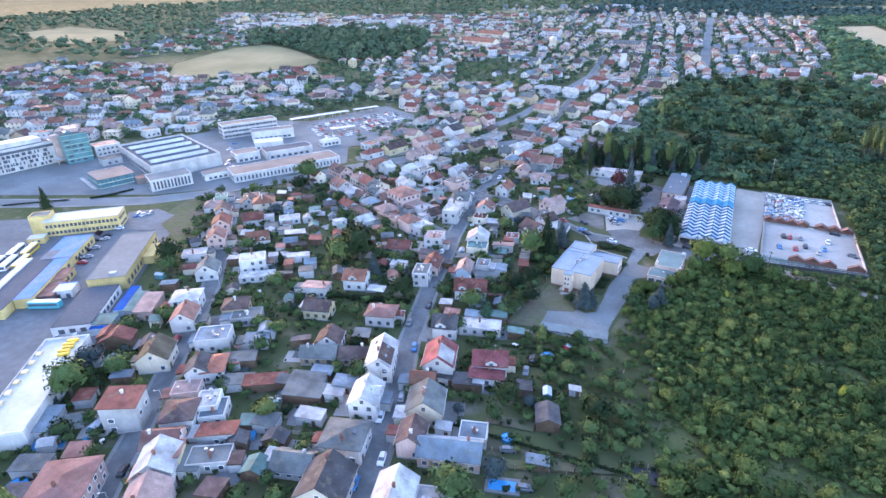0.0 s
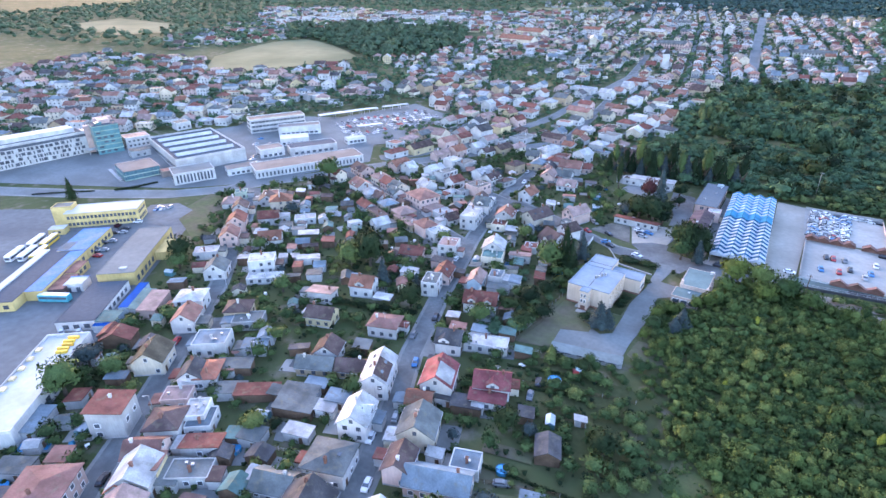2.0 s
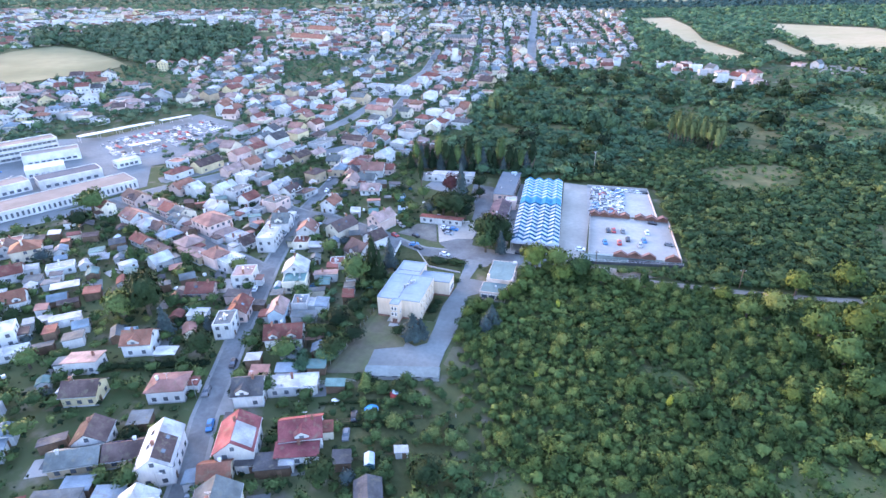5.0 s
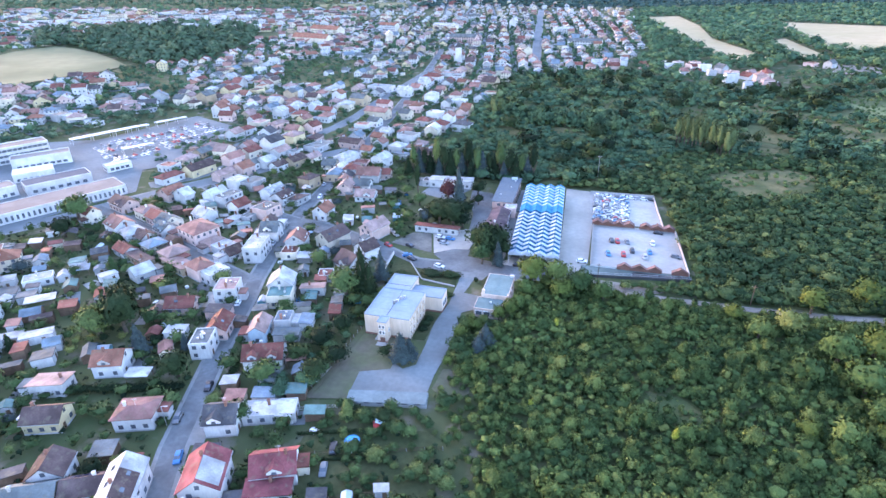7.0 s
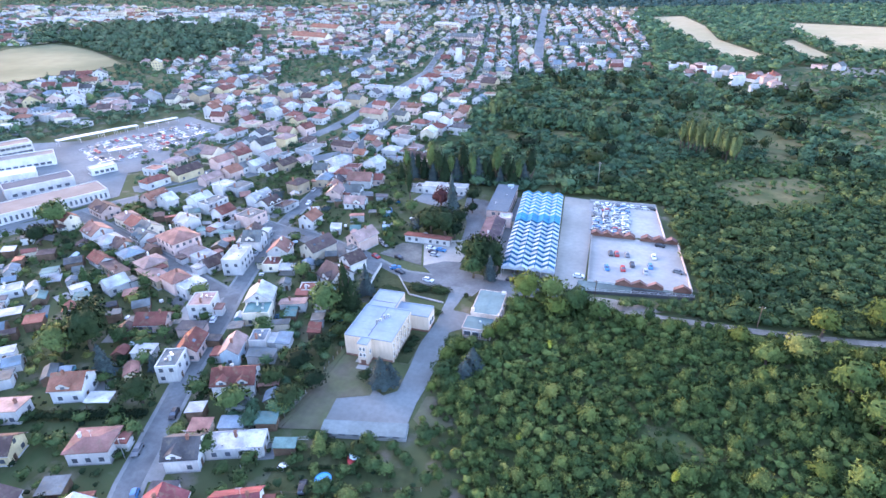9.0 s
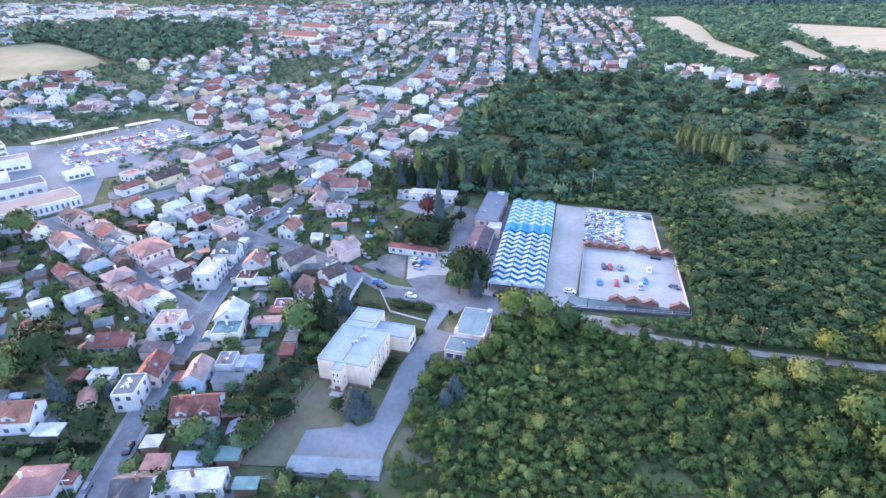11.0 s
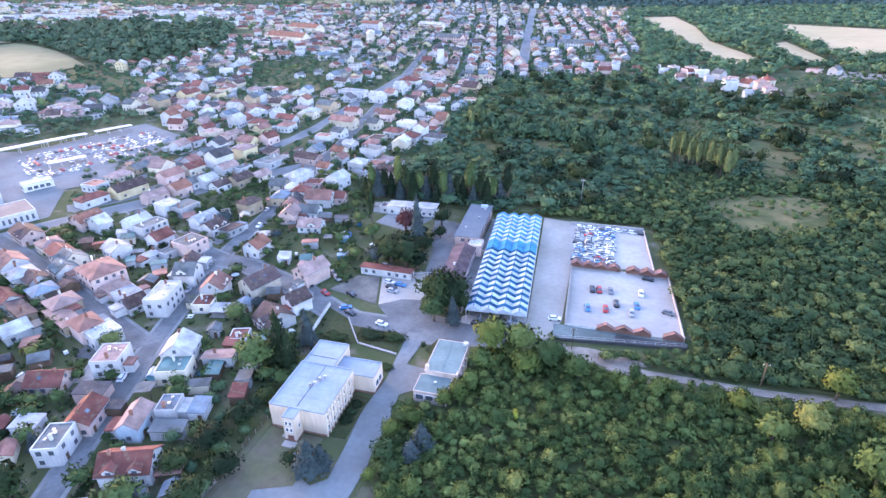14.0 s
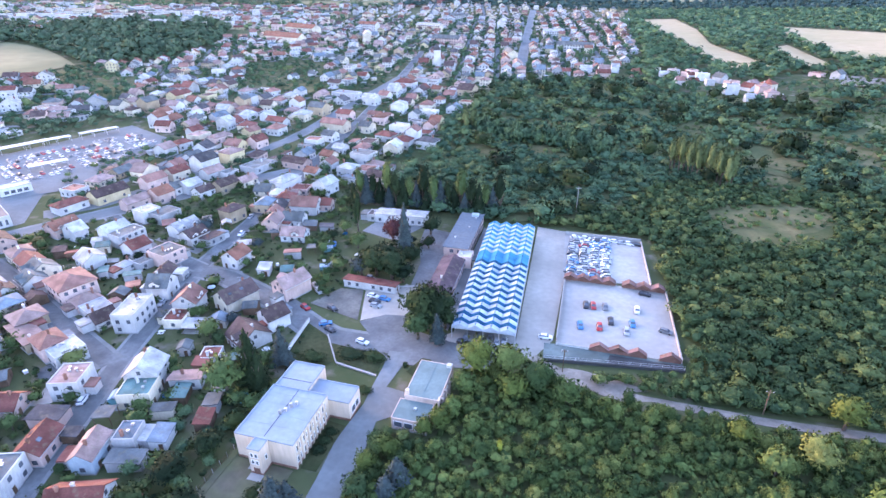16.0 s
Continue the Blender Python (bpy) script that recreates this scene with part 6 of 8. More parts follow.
house(-114.9, 390.2, -12, 10, 9, 5, "hip", "W", "w", "x", rise=2.2, near=False)
house(-138.3, 362.1, 76, 14, 9, 5.5, "hip", "W", "w", "x", rise=2.2, near=False)
house(-115.3, 362.4, 76, 10, 9, 5.5, "gable", "W", "w", "x", rise=2.7, near=False)
house(-94.1, 385.3, -12, 14, 8, 3.5, "gable", "B", "p", "x", rise=2.4, near=False)
house(-117.5, 456.9, -12, 12, 9, 4.5, "hip", "R", "w", "x", rise=2.2, near=False)
house(-114.4, 475.3, -12, 11, 10, 6, "flat", "W", "w", "x", rise=0.0, near=False)
house(-85.8, 448.7, -12, 13, 9, 5.5, "hip", "D", "w", "x", rise=2.2, near=False)
house(-137.8, 472.7, -12, 9, 9, 5, "gable", "G", "c", "x", rise=2.7, near=False)
house(-108.7, 497.5, -12, 12, 7, 3.5, "flat", "G", "w", "x", rise=0.0, near=False)
house(-106.7, 521.1, -12, 13, 8, 5.5, "flat", "W", "w", "x", rise=0.0, near=False)
house(-193.2, 561.8, -12, 24, 12, 5, "flat", "T", "w", "x", rise=0.0, near=False)
house(-164.7, 547.6, -12, 13, 9, 6, "gable", "W", "w", "x", rise=2.7, near=False)
house(-157.4, 560.5, -12, 9, 9, 6, "gable", "S", "w", "x", rise=2.7, near=False)
house(-141.9, 509.0, -12, 20, 6, 3.2, "gable", "S", "p", "x", rise=1.8, near=False)
house(-138.7, 536.0, -12, 8, 8, 4.5, "hip", "B", "t", "x", rise=1.9, near=False)
house(-157.2, 614.1, -12, 18, 12, 6, "hip", "R", "w", "x", rise=2.9, near=False)
house(-144.9, 643.9, -12, 26, 8, 4, "flat", "P", "w", "x", rise=0.0, near=False)
house(-123.3, 601.1, -12, 9, 8, 4.5, "gable", "O", "c", "x", rise=2.4, near=False)
house(-96.0, 603.6, -12, 14, 14, 5.5, "gable", "B", "t", "x", rise=4.2, near=False)
house(-222.2, 601.8, -12, 14, 8, 4, "gable", "B", "w", "x", rise=2.4, near=False)
house(-281.2, 546.0, 76, 11, 9, 4.2, "hip", "P", "w", "x", rise=2.2, near=False)
house(-259.0, 551.4, 76, 11, 9, 4.5, "hip", "S", "w", "x", rise=2.2, near=False)
house(-270.5, 499.9, 76, 11, 9, 4.2, "hip", "S", "c", "x", rise=2.2, near=False)
house(-248.1, 493.2, 76, 11, 9, 4.2, "hip", "S", "p", "x", rise=2.2, near=False)
house(-315.7, 550.2, 76, 9, 9, 4.5, "hip", "S", "w", "x", rise=2.2, near=False)
house(-275.5, 469.9, 76, 10, 7, 3.5, "gable", "W", "w", "x", rise=2.1, near=False)
house(-255.3, 469.8, 76, 12, 8, 4, "gable", "T", "w", "x", rise=2.4, near=False)
house(-221.0, 481.1, 76, 9, 8, 4.5, "gable", "W", "w", "x", rise=2.4, near=False)
house(-352.8, 608.7, 76, 11, 8, 5.5, "flat", "W", "w", "x", rise=0.0, near=False)
house(-338.9, 561.9, 76, 10, 8, 4.5, "gable", "W", "w", "x", rise=2.4, near=False)
house(-331.6, 606.2, 76, 10, 8, 4.5, "gable", "D", "w", "x", rise=2.4, near=False)
house(-359.8, 565.3, 76, 10, 8, 5, "gable", "W", "w", "x", rise=2.4, near=False)
house(-263.3, 636.8, -12, 9, 7, 3.2, "gable", "G", "w", "x", rise=2.1, near=False)
house(-275.6, 618.1, 76, 9, 7, 3.2, "gable", "G", "w", "x", rise=2.1, near=False)
house(-159.5, 424.6, -12, 9, 6, 3, "mono", "G", "g", "x", rise=0.7, near=False)
house(-178.6, 370.1, 76, 9, 6, 3, "flat", "G", "w", "x", rise=0.0, near=False)
house(-186.8, 366.4, 76, 11, 8, 4, "gable", "P", "w", "x", rise=2.4, near=False)
house(-161.7, 361.1, 76, 10, 7, 3.2, "gable", "P", "c", "x", rise=2.1, near=False)
house(-135.6, 424.9, -12, 8, 7, 4, "gable", "W", "w", "x", rise=2.1, near=False)
house(-131.9, 380.9, -12, 8, 7, 4, "gable", "O", "w", "x", rise=2.1, near=False)
house(-108.6, 378.9, -12, 9, 6, 3, "mono", "T", "w", "x", rise=0.7, near=False)
house(-204.6, 360.2, 76, 11, 8, 4.5, "gable", "R", "c", "x", rise=2.4, near=False)
house(-189.4, 342.5, 76, 9, 7, 4, "gable", "G", "w", "x", rise=2.1, near=False)

# ---- garden sheds and lean-tos ----
shed(-123.2, 104.4, 38, 10, 5, 2.8, "G", "t", "mono")
shed(-108.2, 100.7, 38, 12, 5, 2.5, "R", "t", "mono")
shed(-115.1, 97.0, 38, 8, 5, 2.5, "G", "g", "mono")
shed(-94.7, 102.5, 23, 11, 6, 2.8, "G", "t", "mono")
shed(-83.6, 81.3, 20, 6, 4, 2.6, "W", "w", "mono")
shed(-111.1, 159.0, 20, 6, 4, 2.5, "W", "w", "mono", True)
shed(-177.9, 111.0, 38, 6, 14, 3.4, "P", "p", "mono")
shed(-183.3, 109.7, 38, 4, 14, 3, "N", "g", "mono")
shed(-167.6, 92.8, 38, 10, 6, 3, "R", "t", "gable")
shed(-172.4, 92.8, 38, 6, 6, 3, "R", "t", "gable")
shed(-86.0, 76.6, 20, 6, 5, 2.5, "N", "t", "gable")
shed(-103.4, 103.5, 23, 4, 4, 2.4, "G", "t", "mono")
shed(-87.1, 106.5, 23, 5, 4, 2.4, "W", "w", "mono")
shed(-86.7, 96.3, 20, 7, 4, 2.5, "W", "g", "mono")
shed(-97.8, 133.0, 26, 5, 5, 2.5, "G", "t", "mono")
shed(-101.6, 70.4, 35, 5, 8, 2.6, "G", "w", "mono")
shed(-53.3, 109.2, 20, 4, 3, 2.5, "W", "w", "mono")
shed(-147.9, 60.5, 38, 5, 10, 2.6, "T", "g", "mono")
shed(-134.6, 50.7, 35, 8, 5, 2.6, "G", "g", "mono")
shed(-126.4, 52.1, 35, 4, 6, 2.4, "N", "g", "mono")
shed(-127.9, 44.6, 38, 6, 5, 2.6, "D", "t", "mono")
shed(-95.4, 88.9, 20, 6, 5, 2.8, "G", "g", "mono")
shed(-99.0, 86.9, 35, 5, 4, 2.5, "N", "t", "mono")
shed(-96.9, 80.7, 35, 5, 4, 2.4, "D", "t", "gable")
shed(-88.9, 85.8, 20, 6, 4, 2.5, "D", "t", "gable")
shed(-41.2, 133.6, 23, 4, 4, 2.6, "D", "t", "mono")
shed(-31.4, 125.7, 23, 6, 7, 2.8, "D", "t", "gable")
shed(-28.5, 139.7, 23, 3, 2, 2, "W", "g", "mono")
shed(-70.7, 160.5, 20, 6, 4, 2.5, "T", "g", "mono")
shed(-63.0, 164.1, 20, 5, 4, 2.5, "N", "t", "mono")
shed(-54.2, 157.9, 20, 5, 3, 2.4, "N", "t", "mono")
shed(-61.7, 156.0, 20, 4, 5, 2.6, "W", "w", "mono")
shed(-158.0, 166.8, 44, 9, 4, 2.6, "W", "w", "mono")
shed(-165.7, 163.2, 44, 8, 4, 2.6, "W", "w", "mono")
shed(-176.3, 184.1, 44, 9, 5, 2.8, "W", "w", "mono", True)
shed(-203.2, 191.3, 44, 8, 5, 3, "W", "w", "mono")
shed(-96.4, 112.0, 23, 6, 4, 2.4, "T", "t", "mono")
shed(-97.3, 106.5, 23, 10, 6, 2.8, "G", "g", "mono")
shed(-87.1, 111.1, 23, 6, 5, 2.6, "T", "g", "mono")
shed(-127.6, 119.9, 38, 5, 5, 3, "T", "g", "gable")
shed(-56.5, 128.5, 23, 8, 5, 2.6, "D", "t", "mono")
shed(-53.5, 129.6, 23, 3, 3, 2.5, "W", "w", "mono")
shed(-122.0, 177.7, 17, 4, 4, 2.4, "R", "t", "gable")
shed(-114.8, 179.5, 17, 6, 5, 3, "W", "w", "mono")
shed(-62.6, 127.3, 23, 5, 3, 2.5, "D", "g", "mono")
shed(-129.8, 187.4, 17, 5, 5, 2.6, "B", "t", "gable")
shed(-167.4, 205.2, 67, 6, 4, 2.6, "W", "w", "mono")
shed(-79.5, 187.5, 17, 8, 4, 2.6, "G", "g", "mono")
shed(-76.8, 195.9, 17, 4, 6, 2.6, "T", "w", "mono")
shed(-65.9, 172.2, 20, 5, 4, 2.4, "T", "t", "gable")
shed(-109.0, 193.7, 17, 8, 5, 3, "D", "p", "mono")
shed(-98.5, 190.5, 17, 4, 3, 2.4, "D", "t", "mono")
shed(-85.1, 222.0, 19, 4, 4, 2.6, "R", "t", "mono")
shed(-163.7, 237.3, 67, 6, 5, 3, "B", "t", "gable")
shed(-137.5, 247.1, 14, 6, 4, 3, "G", "t", "gable")
shed(-115.8, 256.7, 14, 5, 4, 2.5, "D", "t", "mono")


SURVEYED = [(-334, 340), (-220, 373), (-417, 629), (-114, 728), (-42, 387), (-151, 360), (-103, 274), (-165, 257), (-133, 224), (-173, 213)]

# ---- attached houses closing the rows along the streets ----
ROWS = [("side", [(-100, 38), (-115.4, 57.5), (-124.6, 70.7), (-138.5, 88.7), (-157, 112.8), (-174.5, 135), (-204.9, 166.4), (-242, 204.8)]), ("main", MAIN[2:17]),
        ("cross", [(-113, 217), (-152, 233), (-186, 247.6), (-221, 260.6)]), ("lane", [(-125, 274), (-157, 283), (-199, 307)]), ("avenue", [(-240, 251), (-222, 284), (-196, 322), (-178, 350), (-160, 372)])]
rr = random.Random(63)
for street, line in ROWS:
    for (ax, ay), (bx, by) in zip(line, line[1:]):
        n = math.hypot(bx - ax, by - ay)
        dx, dy = (bx - ax) / n, (by - ay) / n
        u = 3.0
        while u < n:
            for side in (-1, 1):
                w, l, h = rr.uniform(6.5, 9), rr.uniform(6.5, 9.5), rr.choice((2.8, 3.2, 3.2, 5.2, 5.6))
                off = 4.6 + w / 2 + rr.uniform(0, 1.2)
                x, y = ax + dx * u - side * dy * off, ay + dy * u + side * dx * off
                if free(x, y, min(w, l) / 2 - 0.6, w / 2 - 0.4) and not inside(x, y, SURVEYED) and not (-95 < x < -30 and y > 228) and not (street == "main" and y < 236) and not (street == "side" and y < 190):
                    house(x, y, math.degrees(math.atan2(-dx, dy)), w, l, h, rr.choice(("gable", "gable", "gable", "hip", "flat")), rr.choice("RRBBOSPGGWD"), rr.choice("wwcpgwc"), rr.choice("yyx"), win=4.2, near=y < 330)
            u += 4.0


# ---- paved yards beside the houses ----
yr = random.Random(21)
for fx, fy, c, s_, hx, hy in list(FOOT):
    if not (-260 < fx < -40 and 40 < fy < 330) or hx > 9 or hy > 9 or yr.random() < 0.35:
        continue
    side = yr.choice((-1, 1))
    w, l = yr.uniform(3, 8), yr.uniform(5, 2 * hy + 3)
    ux, uy = side * (hx + w / 2 + 0.1), yr.uniform(-2, 2)
    x, y = fx + ux * c - uy * s_, fy + ux * s_ + uy * c
    ob = part("yard", box(0, 0, -0.2, w, l, 0.26), yr.choice((PAVING, CONCRETE, PAVING, BARE, ASPHALT)))
    ob.matrix_basis = pose(x, y, tz(x, y) + yr.uniform(0, 0.02), 0, 0, math.degrees(math.atan2(s_, c)))
    tagged(ob, "grey worn paved yard beside a house", "yard", "", "structure")

# ---- more sheds, lean-tos and greenhouses in the back gardens ----
UNBUILT = [[(-127, 127), (-93, 138), (-93, 166), (-138, 160), (-134, 140)], [(-28, 120), (-4, 116), (-6, 150), (-24, 160)], [(-150, 168), (-126, 168), (-126, 192), (-150, 192)]]
made = 0
while made < 105:
    x, y = yr.uniform(-230, -45), yr.uniform(45, 320)
    if not inside(x, y, [(-150, 45), (-62, 40), (-45, 100), (-62, 160), (-75, 240), (-95, 330), (-130, 330), (-235, 255), (-210, 150), (-170, 90)]) or not free(x, y, 3.2, 3.0) or any(inside(x, y, q) for q in UNBUILT):
        continue
    shed(x, y, (21 if x > -110 else 40) + yr.choice((0, 90)), yr.uniform(3, 6), yr.uniform(3, 6.5), yr.uniform(2.2, 2.9), yr.choice("GGTWRBSND"), yr.choice("tttwgc"), yr.choice(("mono", "mono", "gable")), yr.random() < 0.15)
    made += 1


# ---- fields and meadows ----
FIELDS = [
    [(-600, 420), (-545, 464), (-547, 490), (-539, 521), (-524, 557), (-519, 598), (-572, 632), (-627, 662), (-680, 682), (-724, 690), (-735, 640), (-725, 600), (-690, 500)],
    [(80, 1307), (140, 1328), (158, 1150), (155, 982), (194, 806), (147, 790), (128, 900), (112, 1013), (92, 1150)],
    [(286, 1214), (430, 1130), (420, 900), (326, 856), (282, 902), (275, 1050)],
    [(222, 954), (250, 984), (256, 810), (218, 796)],
    [(-1250, 560), (-1300, 700), (-1100, 700), (-980, 620), (-1020, 540)],
    [(-700, 1330), (-480, 1430), (-400, 1330), (-560, 1270)],
    [(20, 1850), (260, 1900), (300, 1780), (60, 1760)],
]
GREYGREEN = material("dry_pasture", worn((0.2, 0.185, 0.105), 0.012, 0.08, 0.8, tint=(0.13, 0.135, 0.075), spread=0.05), 0.95, bump=0.2, bump_scale=0.6)
for i, poly in enumerate(FIELDS):
    patch("field", poly, DRY if i in (1, 2, 3) else GREYGREEN, "pale dry stubble field beyond the town" if i in (1, 2, 3) else "dull yellowish green pasture beyond the town", "field", 0.8, 25)
MEADOWS = [
    [(72, 366), (70, 380), (82, 392), (103, 396), (112, 402), (128, 394), (121, 370), (112, 353), (95, 350), (80, 344)],
    [(194, 541), (201, 608), (230, 604), (262, 572), (240, 500), (212, 471), (206, 512)],
    [(-42, 462), (-20, 470), (2, 462), (-16, 452)],
    [(100, 470), (128, 478), (140, 462), (112, 452)],
    [(-8, 560), (22, 574), (40, 560), (14, 548)],
    [(150, 545), (166, 522), (195, 490), (171, 480), (148, 505)],
    [(-54, 450), (-39, 454), (-36, 432), (-49, 429)],
    [(66, 521), (77, 551), (91, 544), (83, 507)],
    [(-46, 526), (-14, 532), (-13, 518), (-35, 514)],
    [(121, 546), (143, 560), (137, 518), (120, 520)],
    [(164, 484), (194, 482), (186, 456), (162, 464)],
    [(104, 438), (120, 445), (123, 428), (106, 418)],
    [(134, 318), (152, 328), (164, 310), (132, 264), (125, 272), (128, 290)],
    [(195, 715), (236, 782), (285, 730), (270, 690), (229, 733)],
]
PASTURE = material("pale_pasture", worn((0.16, 0.18, 0.085), 0.05, 0.4, 0.65, tint=(0.1, 0.12, 0.055), spread=0.05), 0.95, bump=0.4, bump_scale=2)
for poly in MEADOWS:
    patch("meadow", poly, PASTURE if len(poly) == 7 else MEADOW, "yellowish rough meadow in the scrub", "meadow", 0.5, 2, 16)
GLADES = [[(15, 137), (25, 140.5), (35, 139), (44, 140), (42, 133), (35, 131), (18, 128)], [(52.9, 157.5), (59.4, 162.5), (68, 161), (76, 160), (88, 160), (84, 142), (72, 136), (57, 133), (55.6, 144.5)],
          [(28.3, 191), (35, 190.5), (43.2, 184), (43.2, 177), (34, 178.7), (30, 183.5)], [(-7.3, 141.3), (-2.7, 143.6), (5.6, 133), (5, 124), (-4, 124)]]
OPEN = FIELDS + MEADOWS


# ---- scrub and woods ----
def scatter(poly, spacing, seed, rmin, rmax, kmin, kmax, skip=0.0, test=True, gap=1.5, view=0, jitter=0.45):
    rng = random.Random(seed)
    xs, ys = [p[0] for p in poly], [p[1] for p in poly]
    out, y, odd = [], min(ys), 0
    while y < max(ys):
        x = min(xs) + (odd % 2) * spacing / 2
        while x < max(xs):
            px, py = x + rng.uniform(-jitter, jitter) * spacing, y + rng.uniform(-jitter, jitter) * spacing
            x += spacing
            if rng.random() < skip or not inside(px, py, poly) or any(inside(px, py, o) for o in OPEN):
                continue
            if rng.random() < 0.8 and any(inside(px, py, g) for g in GLADES):
                continue
            if view and (px > 22 + 0.47 * (py - 40)) == (view > 0):
                continue
            if test and not free(px, py, gap, gap):
                continue
            out.append((px, py, rng.uniform(rmin, rmax) * rng.choice((0.7, 1.0, 1.0, 1.25)), rng.uniform(kmin, kmax)))
        y += spacing * 0.87
        odd += 1
    return out


SCRUB = [(0, 112), (-8, 150), (-13, 172), (-22, 186), (-25, 196), (-19, 205), (-13, 213), (-11, 238), (-4, 245), (6, 246), (14, 242), (24, 238.5), (37, 237.5), (65, 237), (100, 239), (150, 246),
         (150, 160), (110, 80), (70, 40), (40, 40), (6, 70)]
patch("scrub_floor", SCRUB, SCRUBFLOOR, "dark leafy floor beneath the scrub", "ground", 0.03, 4, 2)
GLADE = material("glade_grass", worn((0.058, 0.09, 0.034), 0.15, 1.2, 0.65, tint=(0.1, 0.1, 0.05), spread=0.0), 0.95, bump=0.5, bump_scale=3)
for poly in GLADES:
    patch("glade", poly, GLADE, "thin yellowish grass in a gap of the scrub", "ground", 0.04, 2, 4)
weeds = random.Random(77)
woods("glade_weeds", [(x, y, weeds.uniform(0.18, 0.45) * weeds.choice((1, 1, 1.6)), weeds.uniform(0.6, 1.3)) for x, y in ((weeds.uniform(-8, 90), weeds.uniform(122, 192)) for _ in range(9000))
                      if any(inside(x, y, g) for g in GLADES) and noise.noise((x / 5, y / 5, 2.0)) > -0.25], TINY_CROWNS + FAR_CROWNS[:1], LEAF_SCRUB, "low green weeds and seedlings over thin grass", "weeds")
woods("scrub_trees", scatter(SCRUB, 4.2, 1, 1.2, 2.3, 1.15, 1.7, 0.2, view=1, jitter=0.9), NEAR_CROWNS, LEAF_SCRUB, "dense green scrub of young deciduous trees, some yellowing")
woods("scrub_saplings", scatter(SCRUB, 2.7, 23, 0.75, 1.4, 1.3, 2.2, 0.1, view=1, jitter=0.8), MID_CROWNS, LEAF_SCRUB, "young trees and tall bushes crowding the slope")
woods("undergrowth", scatter(SCRUB, 2.4, 9, 1.2, 2.0, 0.75, 1.15, 0.03, view=1, jitter=0.6), TINY_CROWNS + FAR_CROWNS[:2], LEAF_SCRUB, "dark green undergrowth beneath the scrub", "bushes")
woods("outer_scrub", scatter(SCRUB, 4.6, 13, 2.2, 3.4, 0.9, 1.3, view=-1), FAR_CROWNS, LEAF_SCRUB, "dense green scrub of young trees farther along the slope")
woods("outer_scrub", scatter([(0, 111), (6, 69), (40, 39), (70, 39), (120, 90), (140, 20), (60, -60), (10, -60), (-14, 20), (-22, 90)], 6.5, 14, 1.6, 3.2, 0.9, 1.3, 0.15), FAR_CROWNS, LEAF_SCRUB, "green scrub and young trees beside the plots")
BELT = [(52, 244.3), (70, 244), (100, 245.5), (160, 257), (215, 276), (250, 420), (60, 420), (20, 360), (-20, 346), (8, 348), (44, 345), (48, 300)]
patch("scrub_floor", [(x, y) for x, y in BELT], SCRUBFLOOR, "dark leafy floor beneath the woods", "ground", 0.03, 4, 1)
belt = scatter(BELT, 4.4, 2, 1.8, 3.7, 0.75, 1.05, jitter=0.8)
woods("scrub_trees", [q for q in belt if q[0] < 100 and q[1] < 340], MID_CROWNS, LEAF_BELT, "dense green scrub behind the dirt road")
woods("scrub_trees", [q for q in belt if q[0] >= 100 or q[1] >= 340], FAR_CROWNS, LEAF_BELT, "dense green scrub on the slope behind the dirt road")
woods("scrub_saplings", scatter(BELT, 3.4, 25, 1.7, 2.6, 0.8, 1.2), TINY_CROWNS, LEAF_BELT, "low green bushes filling the scrub")
VALLEY = [(-88, 356), (-50, 347), (-20, 347), (20, 361), (60, 421), (250, 421), (330, 560), (300, 640), (172, 628), (80, 644), (28, 712), (-76, 660), (-84, 577), (-93, 520), (-79, 438)]
VALLEY_GRASS = material("valley_grass", worn((0.07, 0.092, 0.042), 0.06, 0.6, 0.7, tint=(0.105, 0.105, 0.05), spread=0.0), 0.95, bump=0.5, bump_scale=2)
patch("valley_floor", VALLEY, VALLEY_GRASS, "rough green grass between the valley thickets", "ground", 0.02, 10)
valley = [q for q in scatter(VALLEY, 4.8, 3, 2.0, 4.6, 0.6, 1.05, 0.02, jitter=0.8) if noise.noise((q[0] / 34, q[1] / 17, 7.0)) < 0.22 + (0.25 if q[1] < 440 else 0)]
woods("valley_woods", [q for q in valley if q[1] < 440], MID_CROWNS, LEAF_WOOD, "green deciduous woods filling the valley")
woods("valley_woods", [q for q in valley if q[1] >= 440], FAR_CROWNS, LEAF_WOOD, "green deciduous woods at the far side of the valley")
woods("pale_woods", scatter(VALLEY, 11, 27, 1.6, 3.6, 0.9, 1.2, 0.35, jitter=0.9), FAR_CROWNS, LEAF_POPLAR, "lighter green trees scattered through the woods")
woods("dark_woods", scatter(VALLEY, 22, 4, 3.5, 6.0, 1.0, 1.4, 0.3, jitter=0.9), MID_CROWNS, LEAF_DARK, "dark tall trees standing above the woods")
ROW = [(-66, 500), (-28, 484), (24, 474), (26, 456), (-30, 466), (-62, 480)]
woods("tree_row", scatter(ROW, 4.6, 28, 3.2, 4.2, 1.7, 2.1, 0.0), MID_CROWNS, LEAF_WOOD, "close-set row of dark green tall trees in the valley")
PARK = [(-735, 665), (-872, 800), (-790, 827), (-780, 880), (-720, 920), (-640, 870), (-610, 930), (-560, 930), (-488, 816), (-455, 726), (-462, 655), (-505, 600), (-597, 649), (-690, 690)]
woods("park_woods", scatter(PARK, 9, 5, 4, 9, 0.8, 1.2, 0.12, False, jitter=0.9), FAR_CROWNS, LEAF_PARK_HAZED, "dense green park woods beyond the field")
